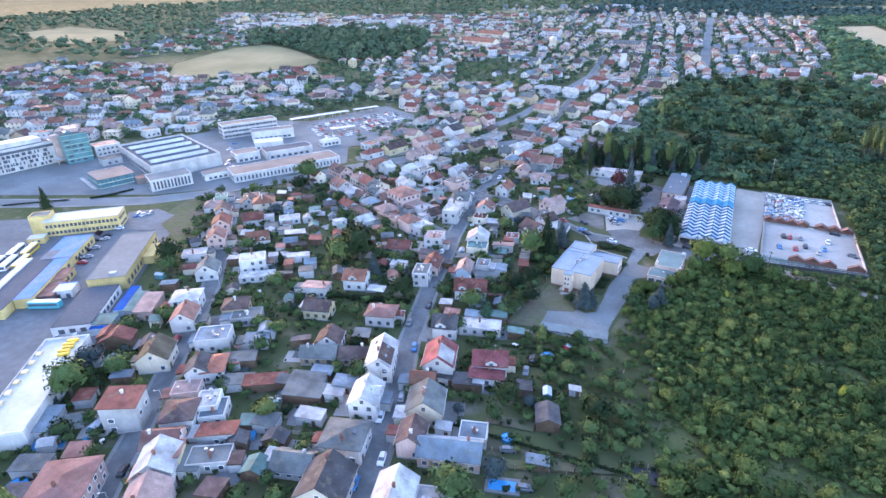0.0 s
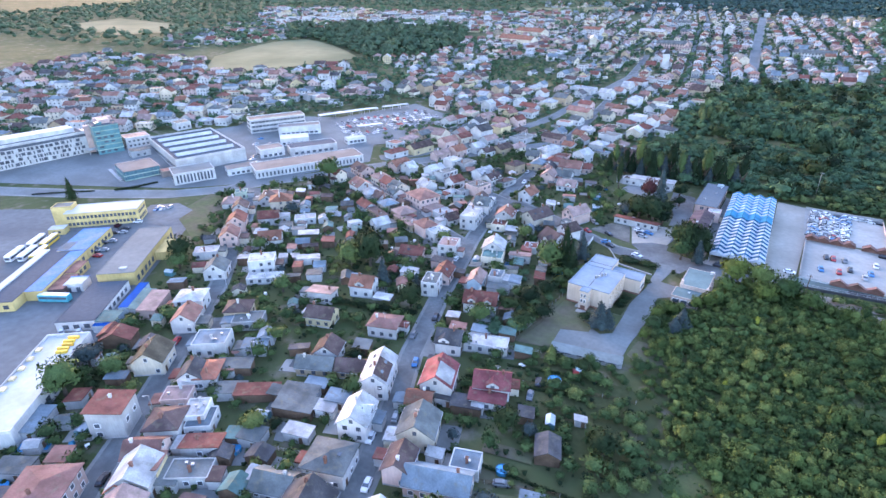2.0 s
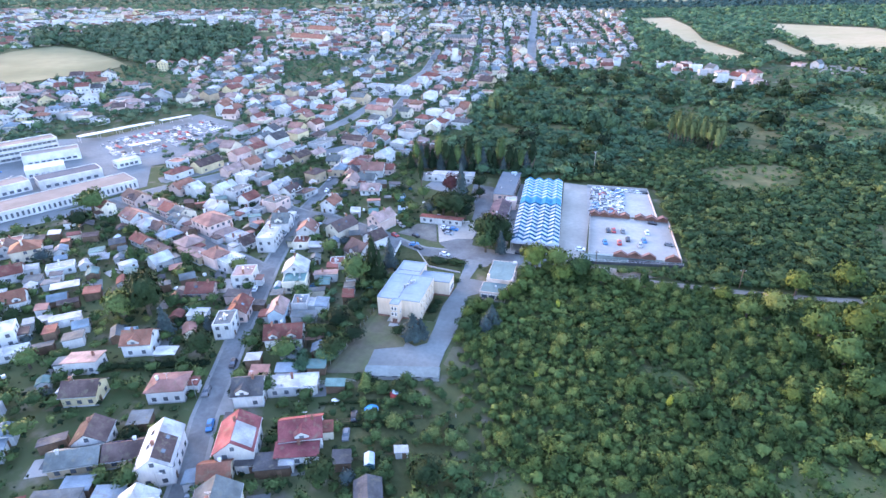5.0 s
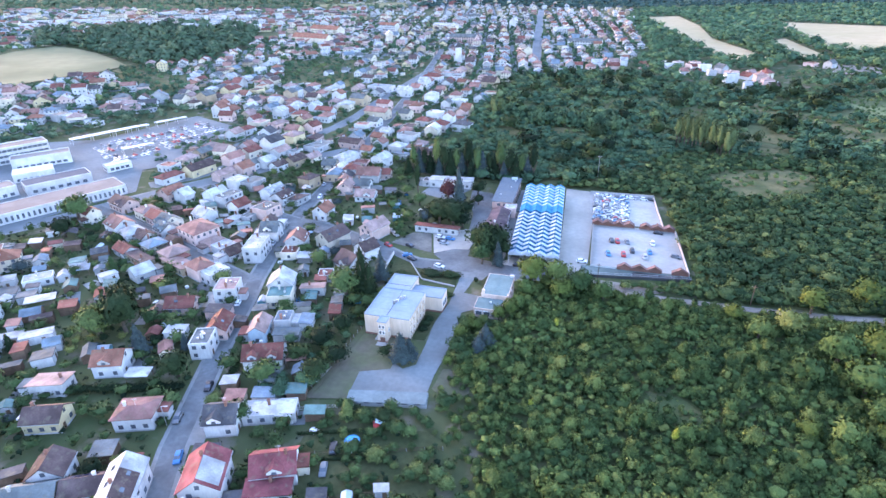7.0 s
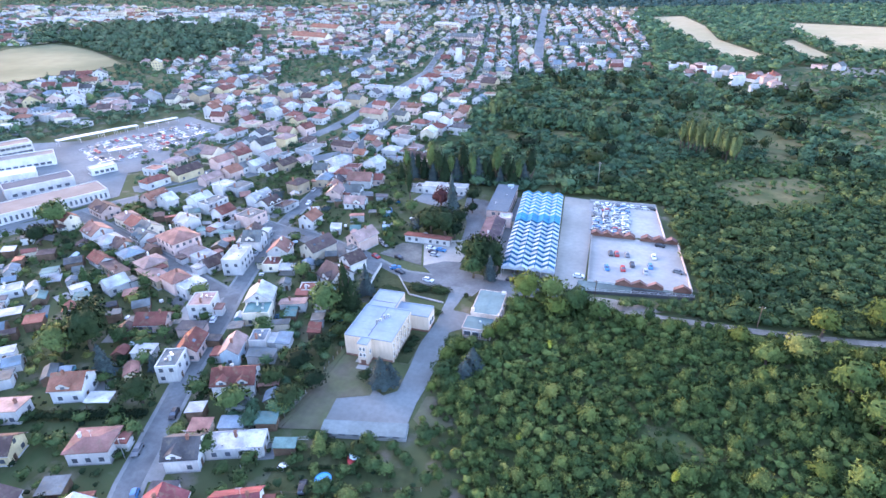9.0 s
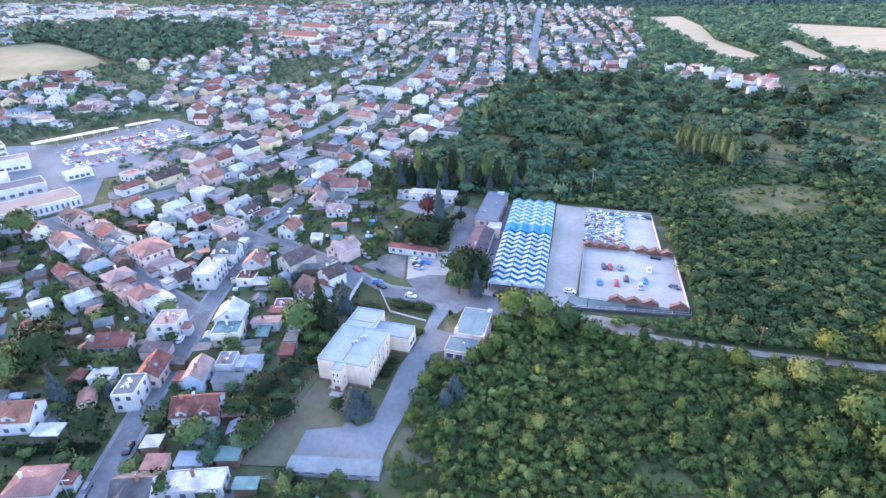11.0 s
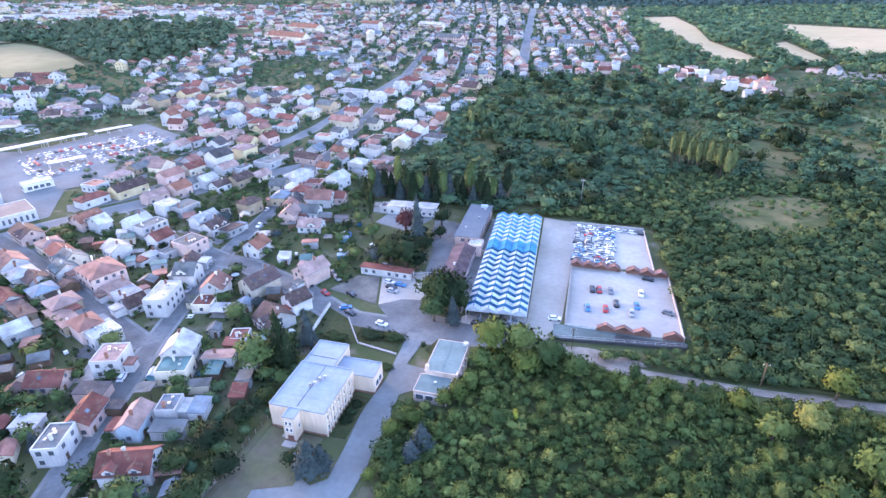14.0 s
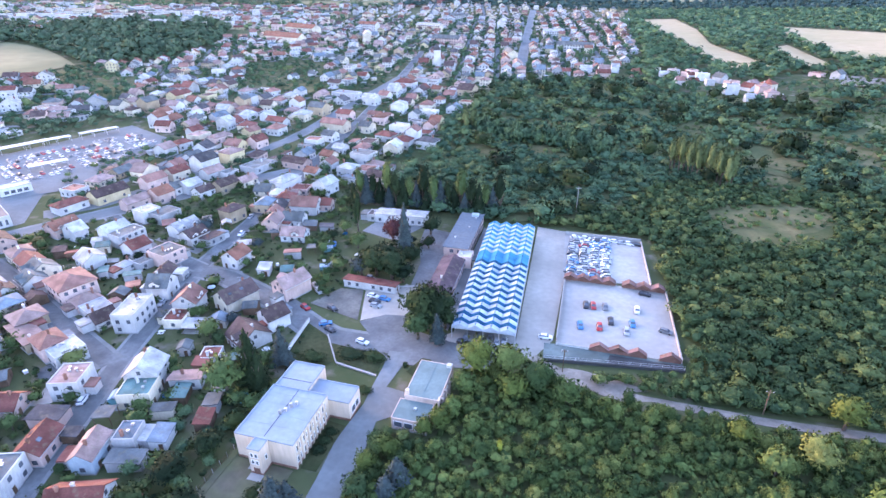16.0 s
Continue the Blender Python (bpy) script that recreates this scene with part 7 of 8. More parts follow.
EDGE = [(62, 715), (105, 665), (70, 775), (130, 730), (160, 715), (215, 770), (262, 765), (290, 705), (240, 690), (175, 640), (140, 630)]
RIGHT_FAR = [(330, 560), (560, 1000), (790, 1500), (450, 1560), (60, 1480), (40, 1200), (60, 900), (40, 720), (80, 650), (172, 640), (300, 645)]
rim = scatter(RIGHT_FAR, 10.5, 6, 4.5, 7.5, 0.7, 1.0, 0.1, False)
woods("far_woods", [q for q in rim if q[1] < 1000 and not inside(q[0], q[1], EDGE)], FAR_CROWNS, LEAF_WOOD, "distant green wooded slopes")
woods("far_woods", [q for q in rim if q[1] >= 1000], TINY_CROWNS, LEAF_WOOD, "distant green wooded slopes under the hills")
BLOCKS = [(-1250, 1060), (-1060, 860), (-900, 800), (-780, 880), (-700, 960), (-540, 900), (-430, 900), (-430, 1080), (-480, 1250), (-760, 1200), (-1000, 1220)]
HILL_L = [(-1500, 350), (-800, 480), (-760, 760), (-480, 900), (-420, 1250), (-300, 1400), (40, 1500), (450, 1560), (800, 1520), (1000, 2000), (0, 2300), (-1200, 2100), (-1800, 1200)]
hill = [q for q in scatter(HILL_L, 15.5, 7, 6, 10.5, 0.6, 0.9, 0.08, False, jitter=0.8) if not inside(q[0], q[1], BLOCKS)]
# aerial haze on these far woods is only in the leaf colours
woods("hill_woods", [q for q in hill if q[0] > -420], DOT_CROWNS, LEAF_HILL_HAZED, "far wooded hills, leaves tinted bluish for haze")
woods("hill_woods", [q for i, q in enumerate(hill) if q[0] <= -420 and i % 2], DOT_CROWNS, LEAF_PARK_HAZED, "far green woods and groves beyond the town")

woods("lot_shrubs", scatter([(-400, 300), (-378, 300), (-352, 372), (-318, 446), (-330, 468), (-352, 455), (-398, 345)], 6.0, 47, 1.8, 4.2, 0.8, 1.2, 0.15, True, 0.5, jitter=0.9), FAR_CROWNS, LEAF_PARK_HAZED, "uneven green shrubs and trees behind the car lot", "bushes")
woods("roadside_bushes", scatter([(22, 245.5), (36, 244), (52, 244), (100, 245.5), (160, 255), (160, 262), (52, 255.5), (34, 250.5)], 2.6, 17, 1.2, 2.1, 0.8, 1.2, 0.1, True, 0.3), NEAR_CROWNS[:2] + MID_CROWNS, LEAF, "thick green bushes along the dirt road", "bushes")
woods("orchard_trees", scatter([(-50, 126), (-6, 121), (-11, 168), (-22, 188), (-30, 164), (-55, 160)], 3.7, 18, 0.7, 2.0, 0.9, 1.2, 0.3, True, 0.4, jitter=0.8), NEAR_CROWNS, LEAF, "scattered fruit trees and bushes on rough grass")
woods("bank_bushes", scatter([(-27, 178), (-18, 186), (-9, 172), (-4, 152), (-8, 142), (-14, 146), (-20, 163)], 2.5, 63, 0.6, 1.5, 1.0, 1.5, 0.25, True, 0.3, jitter=0.8), NEAR_CROWNS[:4], LEAF_SCRUB, "green bushes spreading from the scrub over the bank", "bushes")
woods("yard_shrubs", scatter([(-66, 288), (-44, 286), (-43, 300), (-50, 322), (-58, 318), (-70, 305)], 3.6, 44, 1.0, 2.2, 0.8, 1.1, 0.3, True, 0.5), MID_CROWNS, LEAF_DARK, "dark green shrubs between the yards", "bushes")
woods("drive_bushes", scatter([(-27, 190), (-18, 186), (-13, 200), (-15, 213), (-27, 212)], 2.6, 19, 0.9, 2.0, 0.9, 1.2, 0.15, True, 0.3), NEAR_CROWNS, LEAF, "green bushes between the drive and the scrub", "bushes")
COPSE = [(-76, 163), (-62, 160), (-58.5, 197), (-57.5, 226), (-68, 230), (-78, 205)]
woods("garden_copse", scatter(COPSE, 4.4, 29, 1.3, 2.7, 0.9, 1.3, 0.25, True, 0.3), NEAR_CROWNS, LEAF_WOOD, "dark green garden trees crowding behind the school fence")

mb = random.Random(41)
tufts = []
for poly in MEADOWS:
    xs, ys = [q[0] for q in poly], [q[1] for q in poly]
    for _ in range(int((max(xs) - min(xs)) * (max(ys) - min(ys)) / 9)):
        x, y = mb.uniform(min(xs) - 3, max(xs) + 3), mb.uniform(min(ys) - 3, max(ys) + 3)
        if inside(x, y, poly) and free(x, y, 1, 1):
            tufts.append((x, y, mb.uniform(0.3, 0.7) * mb.choice((1, 1, 1, 1.5, 2, 3, 4)), mb.uniform(0.7, 1.2)))
woods("meadow_bushes", tufts, FAR_CROWNS + TINY_CROWNS, LEAF, "single low bushes scattered over rough meadow", "bushes")

# yellow and single trees standing out of the scrub
for x, y, r in ((3, 213, 1.1), (0, 174, 0.9), (35, 171, 1.2), (57, 172, 0.8), (80, 168, 0.8), (40, 132, 1.0), (-1, 148, 0.8)):
    tree(x, y, r, 1.05, "yellow", "column", 0.1)
for x, y, r in ((67, 182, 2.6), (91, 232, 2.2), (14, 206, 1.4), (26, 190, 1.2), (48, 205, 1.5), (52, 152, 2.0)):
    tree(x, y, r, 1.0, "olive", "round")
# tall rounded trees towards the slope's edge and behind the pavilion
for x, y, r, c in ((84, 243, 4.2, "olive"), (102, 251, 5.0, "olive"), (73, 228, 4.0, "wood"), (82, 213, 5.2, "wood"), (93, 218, 5.4, "olive"), (72, 203, 4.4, "wood"), (85, 201, 5.0, "wood"), (86, 189, 4.6, "wood"), (64, 223, 3.6, "wood"),
                   (100, 205, 5.4, "wood"), (104, 228, 5.2, "wood"), (112, 238, 5.0, "olive"), (97, 190, 4.8, "olive"), (58, 232, 3.0, "olive"), (74, 180, 3.4, "wood"), (90, 172, 4.0, "wood"), (118, 215, 5.2, "wood"),
                   (-8.5, 240.5, 5.0, "olive"), (0, 241.5, 4.8, "wood"), (9, 237, 4.4, "wood"), (3, 233, 3.8, "olive"), (17, 233, 3.8, "wood"), (27, 232, 2.8, "olive"), (-9.5, 231, 3.4, "wood"), (-11, 222, 2.8, "wood"), (-12.5, 217, 3.0, "olive"), (-16, 214, 2.4, "olive"), (-22, 206, 2.6, "olive")):
    tree(x, y, r * 0.92, 1.25, c, "round")
for i in range(14):
    tree(59 + i * 2.15, 438 - i * 1.8 + 2 * (i % 2), 3.2, 1.35 + 0.12 * (i % 3), "poplar", "column", 0.2)
for x, y in ((-72, 492), (-69, 486), (-66, 494)):
    tree(x, y, 3.0, 1.2, "poplar", "column", 0.2)
for i in range(24):
    x, y = -94 + i * 3.1, 350 + (i * 7 % 6)
    tree(x, y, 3.0 + (i % 3) * 0.6, 1.15, ("dark", "leaf", "blue", "dark")[i % 4], "cone" if i % 4 in (0, 2) else "column", 0.3)

# ---- single trees that stand out ----
tree(-31.6, 259.5, 5.2, 1.35, "dark")
tree(-25.4, 261.5, 4.6, 1.45, "dark")
tree(-29.5, 264.5, 4.6, 1.4, "dark")
tree(-22.8, 259.5, 3.2, 1.3, "dark")
tree(-28, 257, 3.6, 1.3, "dark")
tree(-29.6, 251.8, 3.8, 1.2, "leaf")
tree(-23.2, 251.6, 2.6, 1.25, "blue", "cone")
tree(-60.5, 314, 4.2, 1.4, "purple")
tree(-53.5, 309, 3.4, 1.9, "blue", "cone")
tree(-47.5, 326, 3.6, 1.1, "dark")
tree(-44.5, 313, 2.6, 1.1, "dark")
tree(-48, 301, 3.4, 0.9, "dark")
tree(-50, 284.5, 5.4, 1.1, "dark")
tree(-45.5, 284, 3.6, 1.2, "dark")
tree(-57, 286, 5.2, 1.1, "dark")
tree(-53.5, 291, 5.0, 1.1, "dark")
tree(-62.5, 285, 3.6, 1.1, "blue")
tree(-77, 316, 3, 1.6, "dark", "column")
tree(-73, 306, 3, 1.1, "leaf")
tree(-40.2, 185.5, 3.6, 0.85, "blue", "cone")
tree(-38.2, 187.5, 2.6, 0.85, "blue", "cone")
tree(-45.6, 187, 2.0, 0.9, "dark")
tree(-17.2, 198.5, 3.0, 0.85, "blue", "cone")
tree(-18.6, 194.5, 2.8, 0.7, "blue", "cone")
tree(-25.2, 194, 2.8, 1.0, "leaf")
tree(-25.4, 200.5, 2.6, 1.0, "olive")
tree(-24.4, 206.5, 2.2, 1.0, "leaf")
tree(-26.2, 187, 1.6, 1.0, "olive")
tree(-66.8, 219.5, 4.0, 1.45, "dark", "cone")
tree(-63.6, 218, 2.8, 1.5, "dark", "cone")
tree(-71, 214, 5.2, 1.25, "leaf")
tree(-61.6, 211, 2.4, 1.1, "leaf")
tree(-63.8, 230, 3.0, 1.3, "blue", "cone")
tree(-92.4, 235.5, 3.4, 1.0, "leaf")
tree(-119.5, 169, 2.9, 1.2, "blue", "cone")
tree(-101, 162.5, 4.2, 1.1, "dark")
tree(-133.5, 177.5, 5.6, 1.4, "dark")
tree(-139.5, 173.5, 5.0, 1.3, "leaf")
tree(-141, 186, 5.2, 1.2, "dark")
tree(-146, 180, 4.2, 1.0, "leaf")
tree(-75, 166.5, 3.6, 1.1, "leaf")
tree(-205, 139, 4.4, 1.3, "dark")
tree(-199, 134, 3.6, 1.1, "leaf")
tree(-42.3, 92.7, 4.2, 1.1, "leaf")
tree(-155, 70.5, 5.0, 1.1, "leaf")
tree(-163, 81, 3.6, 1.0, "blue")
tree(-152, 83, 3.4, 1.0, "leaf")
tree(-323.7, 148.8, 2.7, 1.5, "dark", "cone")
tree(-272.5, 158, 2.6, 1.0, "purple")
tree(-262, 141.5, 1.6, 1.0, "purple")
tree(-228, 249, 6.0, 1.2, "leaf")
tree(-219, 233, 4.4, 1.1, "dark")
for x, y, r in ((-62, 172, 3.4), (-58.5, 180, 3.0), (-66, 186, 3.6), (-64, 196, 3.0), (-70, 178, 3.2), (-36, 160.5, 2.2), (-31, 158, 2.0), (-62, 204, 2.6), (-73, 152, 3.0), (-68, 118, 0.1), (-44, 128, 3.2), (-20, 133, 3.4)):
    if r > 1:
        tree(x, y, r, 1.0, "leaf" if int(x) % 2 else "dark")
# clipped bushes before the school
BUSHES = ((-46.5, 238.8, 4.6, 3.2), (-38.9, 239.4, 4.4, 3.0), (-56.5, 234.7, 3.9, 2.8), (-36.2, 225.3, 2.2, 1.8), (-38.8, 203, 1.9, 1.9), (-38.8, 206, 1.9, 1.9), (-38.4, 209, 1.8, 1.8), (-29, 238, 1.0, 1.0))
for x, y, a, b in BUSHES:
    e = thing("bush", x, y, -12, "broad clipped dark green bush on the verge" if a > 3 else "small clipped dark green bush on the verge", "bush", "clipped bushes")
    part("crown", crown_mesh("dark", "round", int(-x) % 5), LEAF, e, m=pose(0, 0, -0.4) @ Matrix.Diagonal((a, b, 1.9 if a > 3 else 1.3, 1)))

# ---- gardens: trees, bushes and hedges between the houses ----
GARDENS = [(-160, 40), (-60, 20), (2, 60), (0, 112), (-8, 150), (-30, 160), (-60, 160), (-58, 228), (-70, 258), (-62, 285), (-80, 318), (-92, 350), (-105, 440), (-130, 440), (-205, 330), (-235, 262), (-262, 200), (-215, 150), (-180, 100)]
spots = scatter(GARDENS, 5.8, 11, 1.2, 2.8, 0.85, 1.25, 0.22, True, 0.5)
rng = random.Random(4)
rng.shuffle(spots)
for x, y, r, k in spots[:110]:
    tree(x, y, r * 0.9, k, rng.choice(("leaf", "leaf", "dark", "leaf", "blue")), "round" if rng.random() < 0.93 else "cone")
woods("garden_trees", spots[110:], MID_CROWNS, LEAF, "small green garden and fruit trees between sheds")
woods("garden_bushes", scatter(GARDENS, 3.9, 12, 0.5, 1.4, 0.7, 1.2, 0.3, True, 0.3), TINY_CROWNS, LEAF_DARK, "low green bushes and vegetable rows in the gardens", "bushes")


def hedge(ax, ay, bx, by, h, w, seed):
    n = math.hypot(bx - ax, by - ay)
    r = np.random.RandomState(seed)
    k = int(n / 1.1)
    V, F, N, n0 = [], [], [], 0
    for i in range(k):
        v, f, m = MID_CROWNS[i % 4]
        N.append(m)
        V.append(np.stack([(i + 0.5) * n / k + v[:, 0] * 0.95, v[:, 1] * w * 0.6 + r.normal(0, 0.05), v[:, 2] * h * 0.62 - 0.1], 1))
        F.append(f + n0)
        n0 += len(v)
    me = tri_mesh("hedge", np.concatenate(V), np.concatenate(F), LEAF_DARK, None, True, np.concatenate(N))
    ob = new("hedge", me)
    ob.matrix_basis = pose(ax, ay, tz(ax, ay), 0, 0, math.degrees(math.atan2(by - ay, bx - ax)))
    tagged(ob, "dense clipped dark green garden hedge", "hedge", "garden hedges")


hedge(-128.5, 149, -112, 153.9, 2.7, 3.4, 1)
hedge(-351, 139.5, -343, 148, 1.2, 1.6, 41)
hedge(-343, 148, -334, 157, 1.2, 1.6, 42)
hedge(-334, 157, -327.5, 162.5, 1.2, 1.6, 43)
hedge(-319.5, 169.5, -314, 180, 1.6, 3.0, 44)
hedge(-314, 180, -311.5, 190.5, 1.6, 3.0, 45)
hedge(-112, 153.9, -96, 158.8, 2.7, 3.4, 2)
hedge(-84.4, 160, -86.8, 172, 3.2, 2.8, 3)
hedge(-87, 172.6, -88.6, 177, 3.0, 2.4, 4)
hedge(-64, 140, -36, 148, 1.4, 0.9, 5)
hedge(-70, 128, -40, 134, 1.4, 0.9, 6)
hedge(-105.4, 239.3, -112.6, 266, 2.6, 3.2, 7)
hedge(-58, 112, -10, 118, 1.5, 1.0, 8)


# ---- the town beyond ----
KEPT, FAR_V, FAR_F, FAR_M = [], [], [], []
FAR_MATS = {"wall" + k: m for k, m in WALL.items()} | {"roof" + k: m for k, m in ROOF.items()} | {"pane": GLASS}
FAR_KEYS = list(FAR_MATS)


def add_far(vf, key):
    n = len(FAR_V)
    FAR_V.extend(vf[0])
    FAR_F.extend(tuple(i + n for i in q) for q in vf[1])
    FAR_M.extend([FAR_KEYS.index(key)] * len(vf[1]))


CROFTS = [(-346.4, 654.2), (-330.3, 705.7), (-280.1, 705.0), (-215.3, 567.4), (-236.5, 554.4), (-311.7, 573.7)]
patch("stubble_plot", [(-259.4, 570.6), (-268.6, 592.7), (-240.5, 614.6), (-229.2, 594.5), (-231.9, 567.1)], MEADOW, "pale mown plot among the town gardens", "field", 0.4, 8)
STREET_V, STREET_F = [], []


def town(poly, rot, seed, limit, street=44, front=12.5, tall=0.15, skip=0.12):
    """House rows along parallel streets that run at the angle rot, with outbuildings in the gardens between them."""
    r = random.Random(seed)
    c, s = math.cos(radians(rot)), math.sin(radians(rot))
    cx, cy = sum(p[0] for p in poly) / len(poly), sum(p[1] for p in poly) / len(poly)
    half = max(max(abs(p[0] - cx), abs(p[1] - cy)) for p in poly) * 1.45
    made = 0

    def at(u, v):
        return cx + u * c - v * s, cy + u * s + v * c

    def fits(x, y, gap, road_gap):
        return inside(x, y, poly) and not inside(x, y, CROFTS) and not any(inside(x, y, o) for o in FIELDS) and free(x, y, gap, road_gap)

    v = -half
    while v < half:
        bend = r.uniform(-0.06, 0.06)
        u = -half
        while u < half:
            # the carriageway in short pieces, left out where something else stands
            q = [at(u + a, v + bend * (u + a) + b) for a, b in ((0, -2.6), (9, -2.6), (9, 2.6), (0, 2.6))]
            if all(fits(x, y, 0.5, 0.5) for x, y in q):
                n = len(STREET_V)
                STREET_V.extend((x, y, tz(x, y) + 0.22) for x, y in q)
                STREET_F.append((n, n + 1, n + 2, n + 3))
            u += 9
        for side in (-1, 1):
            u = -half
            while u < half:
                w, l = r.uniform(0.62, 0.98) * front, r.uniform(7.5, 11)
                u += w / 2 + r.choice((0.2, 1.5, 3, 4, 6))
                back = 4.2 + r.choice((0, 0, 1.5, 3, 4.5)) + l / 2
                x, y = at(u, v + bend * u + side * back)
                u += w / 2
                h = r.choice((2.9, 3.0, 3.2, 3.8, 4.8, 5.4, 5.6)) + (2.6 if r.random() < tall else 0)
                kind = r.choice(("gable", "gable", "gable", "hip", "hip", "flat"))
                rc, wc = r.choice("RRRBBBSSSPPPOOGGGGWWWDTT"), r.choice("wwwwwwccccppggyt")
                ridge, turn = r.choice("xxxy"), rot + r.uniform(-3, 3)
                shed_w, shed_l, shed_rc, shed_wc, shed_back, has = r.uniform(3.5, 8), r.uniform(3, 6), r.choice("GGWWTRBDS"), r.choice("wwgctp"), r.uniform(4, 9), r.random()
                if r.random() < skip or made >= limit or not fits(x, y, 4.2, 3.4):
                    continue
                footprint(x, y, turn, w, l)
                deep = w if ridge == "y" else l
                rise = {"gable": deep * 0.31, "hip": deep * 0.25, "flat": 0}[kind]
                shells, gable = roof_parts(w, l, h, kind, ridge, rise, 0.35)
                body = box(0, 0, -2.0, w, l, h + 2.0)
                walls = join(body, gable) if gable else body
                panes = []
                for st in range(max(1, int(h / 2.7))):
                    for k in range(3):
                        a, b = (k - 1) * w * 0.3, (k - 1) * l * 0.3
                        z = 1 + 2.8 * st
                        for sd in (-1, 1):
                            o = sd * (l / 2 + 0.05)
                            panes.append(([(a - 0.55 * sd, o, z), (a - 0.55 * sd, o, z + 1.3), (a + 0.55 * sd, o, z + 1.3), (a + 0.55 * sd, o, z)], [(0, 1, 2, 3)]))
                            o = sd * (w / 2 + 0.05)
                            panes.append(([(o, b - 0.55 * sd, z), (o, b + 0.55 * sd, z), (o, b + 0.55 * sd, z + 1.3), (o, b - 0.55 * sd, z + 1.3)], [(0, 1, 2, 3)]))
                chimney = box(w * 0.18, l * 0.1, h, 0.7, 0.7, rise + 0.7)
                m = pose(x, y, tz(x, y), 0, 0, turn)
                if y < 560 and x > -400 and len(KEPT) < 190:
                    KEPT.append(1)
                    e = part("house", walls, WALL[wc])
                    e.matrix_basis = m
                    tagged(e, "%s rendered house with %s %s in a row" % (WALL_C[wc][0], ROOF_C[rc][0], ROOF_WORD[kind]), "house", "houses of the town")
                    part("roof", join(*shells), ROOF[rc], e)
                    part("chimney", chimney, BRICK, e)
                    for k in panes[:12]:
                        add_far(turned(k, m), "pane")
                else:
                    for vf, key in ((walls, "wall" + wc), (join(*shells), "roof" + rc), (join(*panes), "pane"), (chimney, "roofR")):
                        add_far(turned(vf, m), key)
                if has < 0.75:
                    # an outbuilding behind
                    ox, oy = at(u - w / 2 + r.uniform(-3, 3), v + bend * u + side * (back + l / 2 + shed_back))
                    if fits(ox, oy, 2.2, 3):
                        footprint(ox, oy, turn, shed_w, shed_l)
                        om = pose(ox, oy, tz(ox, oy), 0, 0, turn)
                        add_far(turned(box(0, 0, -1.5, shed_w, shed_l, 3.9), om), "wall" + shed_wc)
                        add_far(turned(slab([(-shed_w / 2 - 0.2, -shed_l / 2 - 0.2, 2.9), (shed_w / 2 + 0.2, -shed_l / 2 - 0.2, 2.9), (shed_w / 2 + 0.2, shed_l / 2 + 0.2, 2.6), (-shed_w / 2 - 0.2, shed_l / 2 + 0.2, 2.6)], 0.2), om), "roof" + shed_rc)
                made += 1
        v += street * r.uniform(0.88, 1.12)
    return made


MID = [(-232, 300), (-205, 330), (-160, 372), (-100, 372), (-84, 440), (-95, 520), (-86, 577), (-78, 655), (-180, 655), (-285, 725), (-395, 640), (-392, 535), (-340, 462), (-255, 420), (-265, 340)]
town(MID, 88, 1, 700, 40, 13)
FAR = [(-78, 660), (28, 718), (60, 900), (50, 1280), (-130, 1300), (-420, 1050), (-430, 880), (-280, 740), (-190, 660)]
town(FAR, 97, 2, 1000, 42, 14, 0.25)
LEFT = [(-440, 225), (-390, 290), (-380, 380), (-345, 470), (-500, 545), (-555, 460), (-660, 480), (-850, 430), (-760, 250), (-560, 120)]
town(LEFT, 32, 3, 480, 44, 15)
town([(-376, 669), (-287, 716), (-280, 740), (-344, 868), (-430, 880), (-457, 836), (-395, 720)], 40, 9, 150, 38, 14, 0.3)
PARKSIDE = [(-503, 592), (-462, 655), (-453, 726), (-482, 812), (-440, 860), (-396, 720), (-396, 640), (-396, 548), (-470, 590)]
town(PARKSIDE, 120, 12, 120, 34, 14, 0.2)
LEFT_FAR = BLOCKS
town(LEFT_FAR, 20, 4, 420, 52, 17, 0.3)
town([(-900, 560), (-800, 500), (-730, 690), (-780, 860), (-1000, 800)], 30, 5, 160, 56, 18, 0.2, 0.3)
town([(-420, 1080), (-130, 1310), (40, 1300), (60, 1480), (-300, 1560), (-650, 1450)], 100, 6, 220, 56, 20, 0.3, 0.35)


def far_block(x, y, rot, w, l, h, wc, rc, kind="flat"):
    """A long block of flats with rows of windows."""
    footprint(x, y, rot, w, l)
    shells, gable = roof_parts(w, l, h, kind, "y", w * 0.3)
    m = pose(x, y, tz(x, y), 0, 0, rot)
    add_far(turned(join(box(0, 0, -2, w, l, h + 2), gable), m), "wall" + wc)
    add_far(turned(join(*shells), m), "roof" + rc)
    rows = [box(s * w / 2, (i + 0.5) * 3.6 - l / 2, 1 + 2.9 * k, 0.12, 1.6, 1.5) for s in (-1, 1) for k in range(int(h / 2.9)) for i in range(int(l / 3.6))]
    add_far(turned(join(*rows), m), "pane")


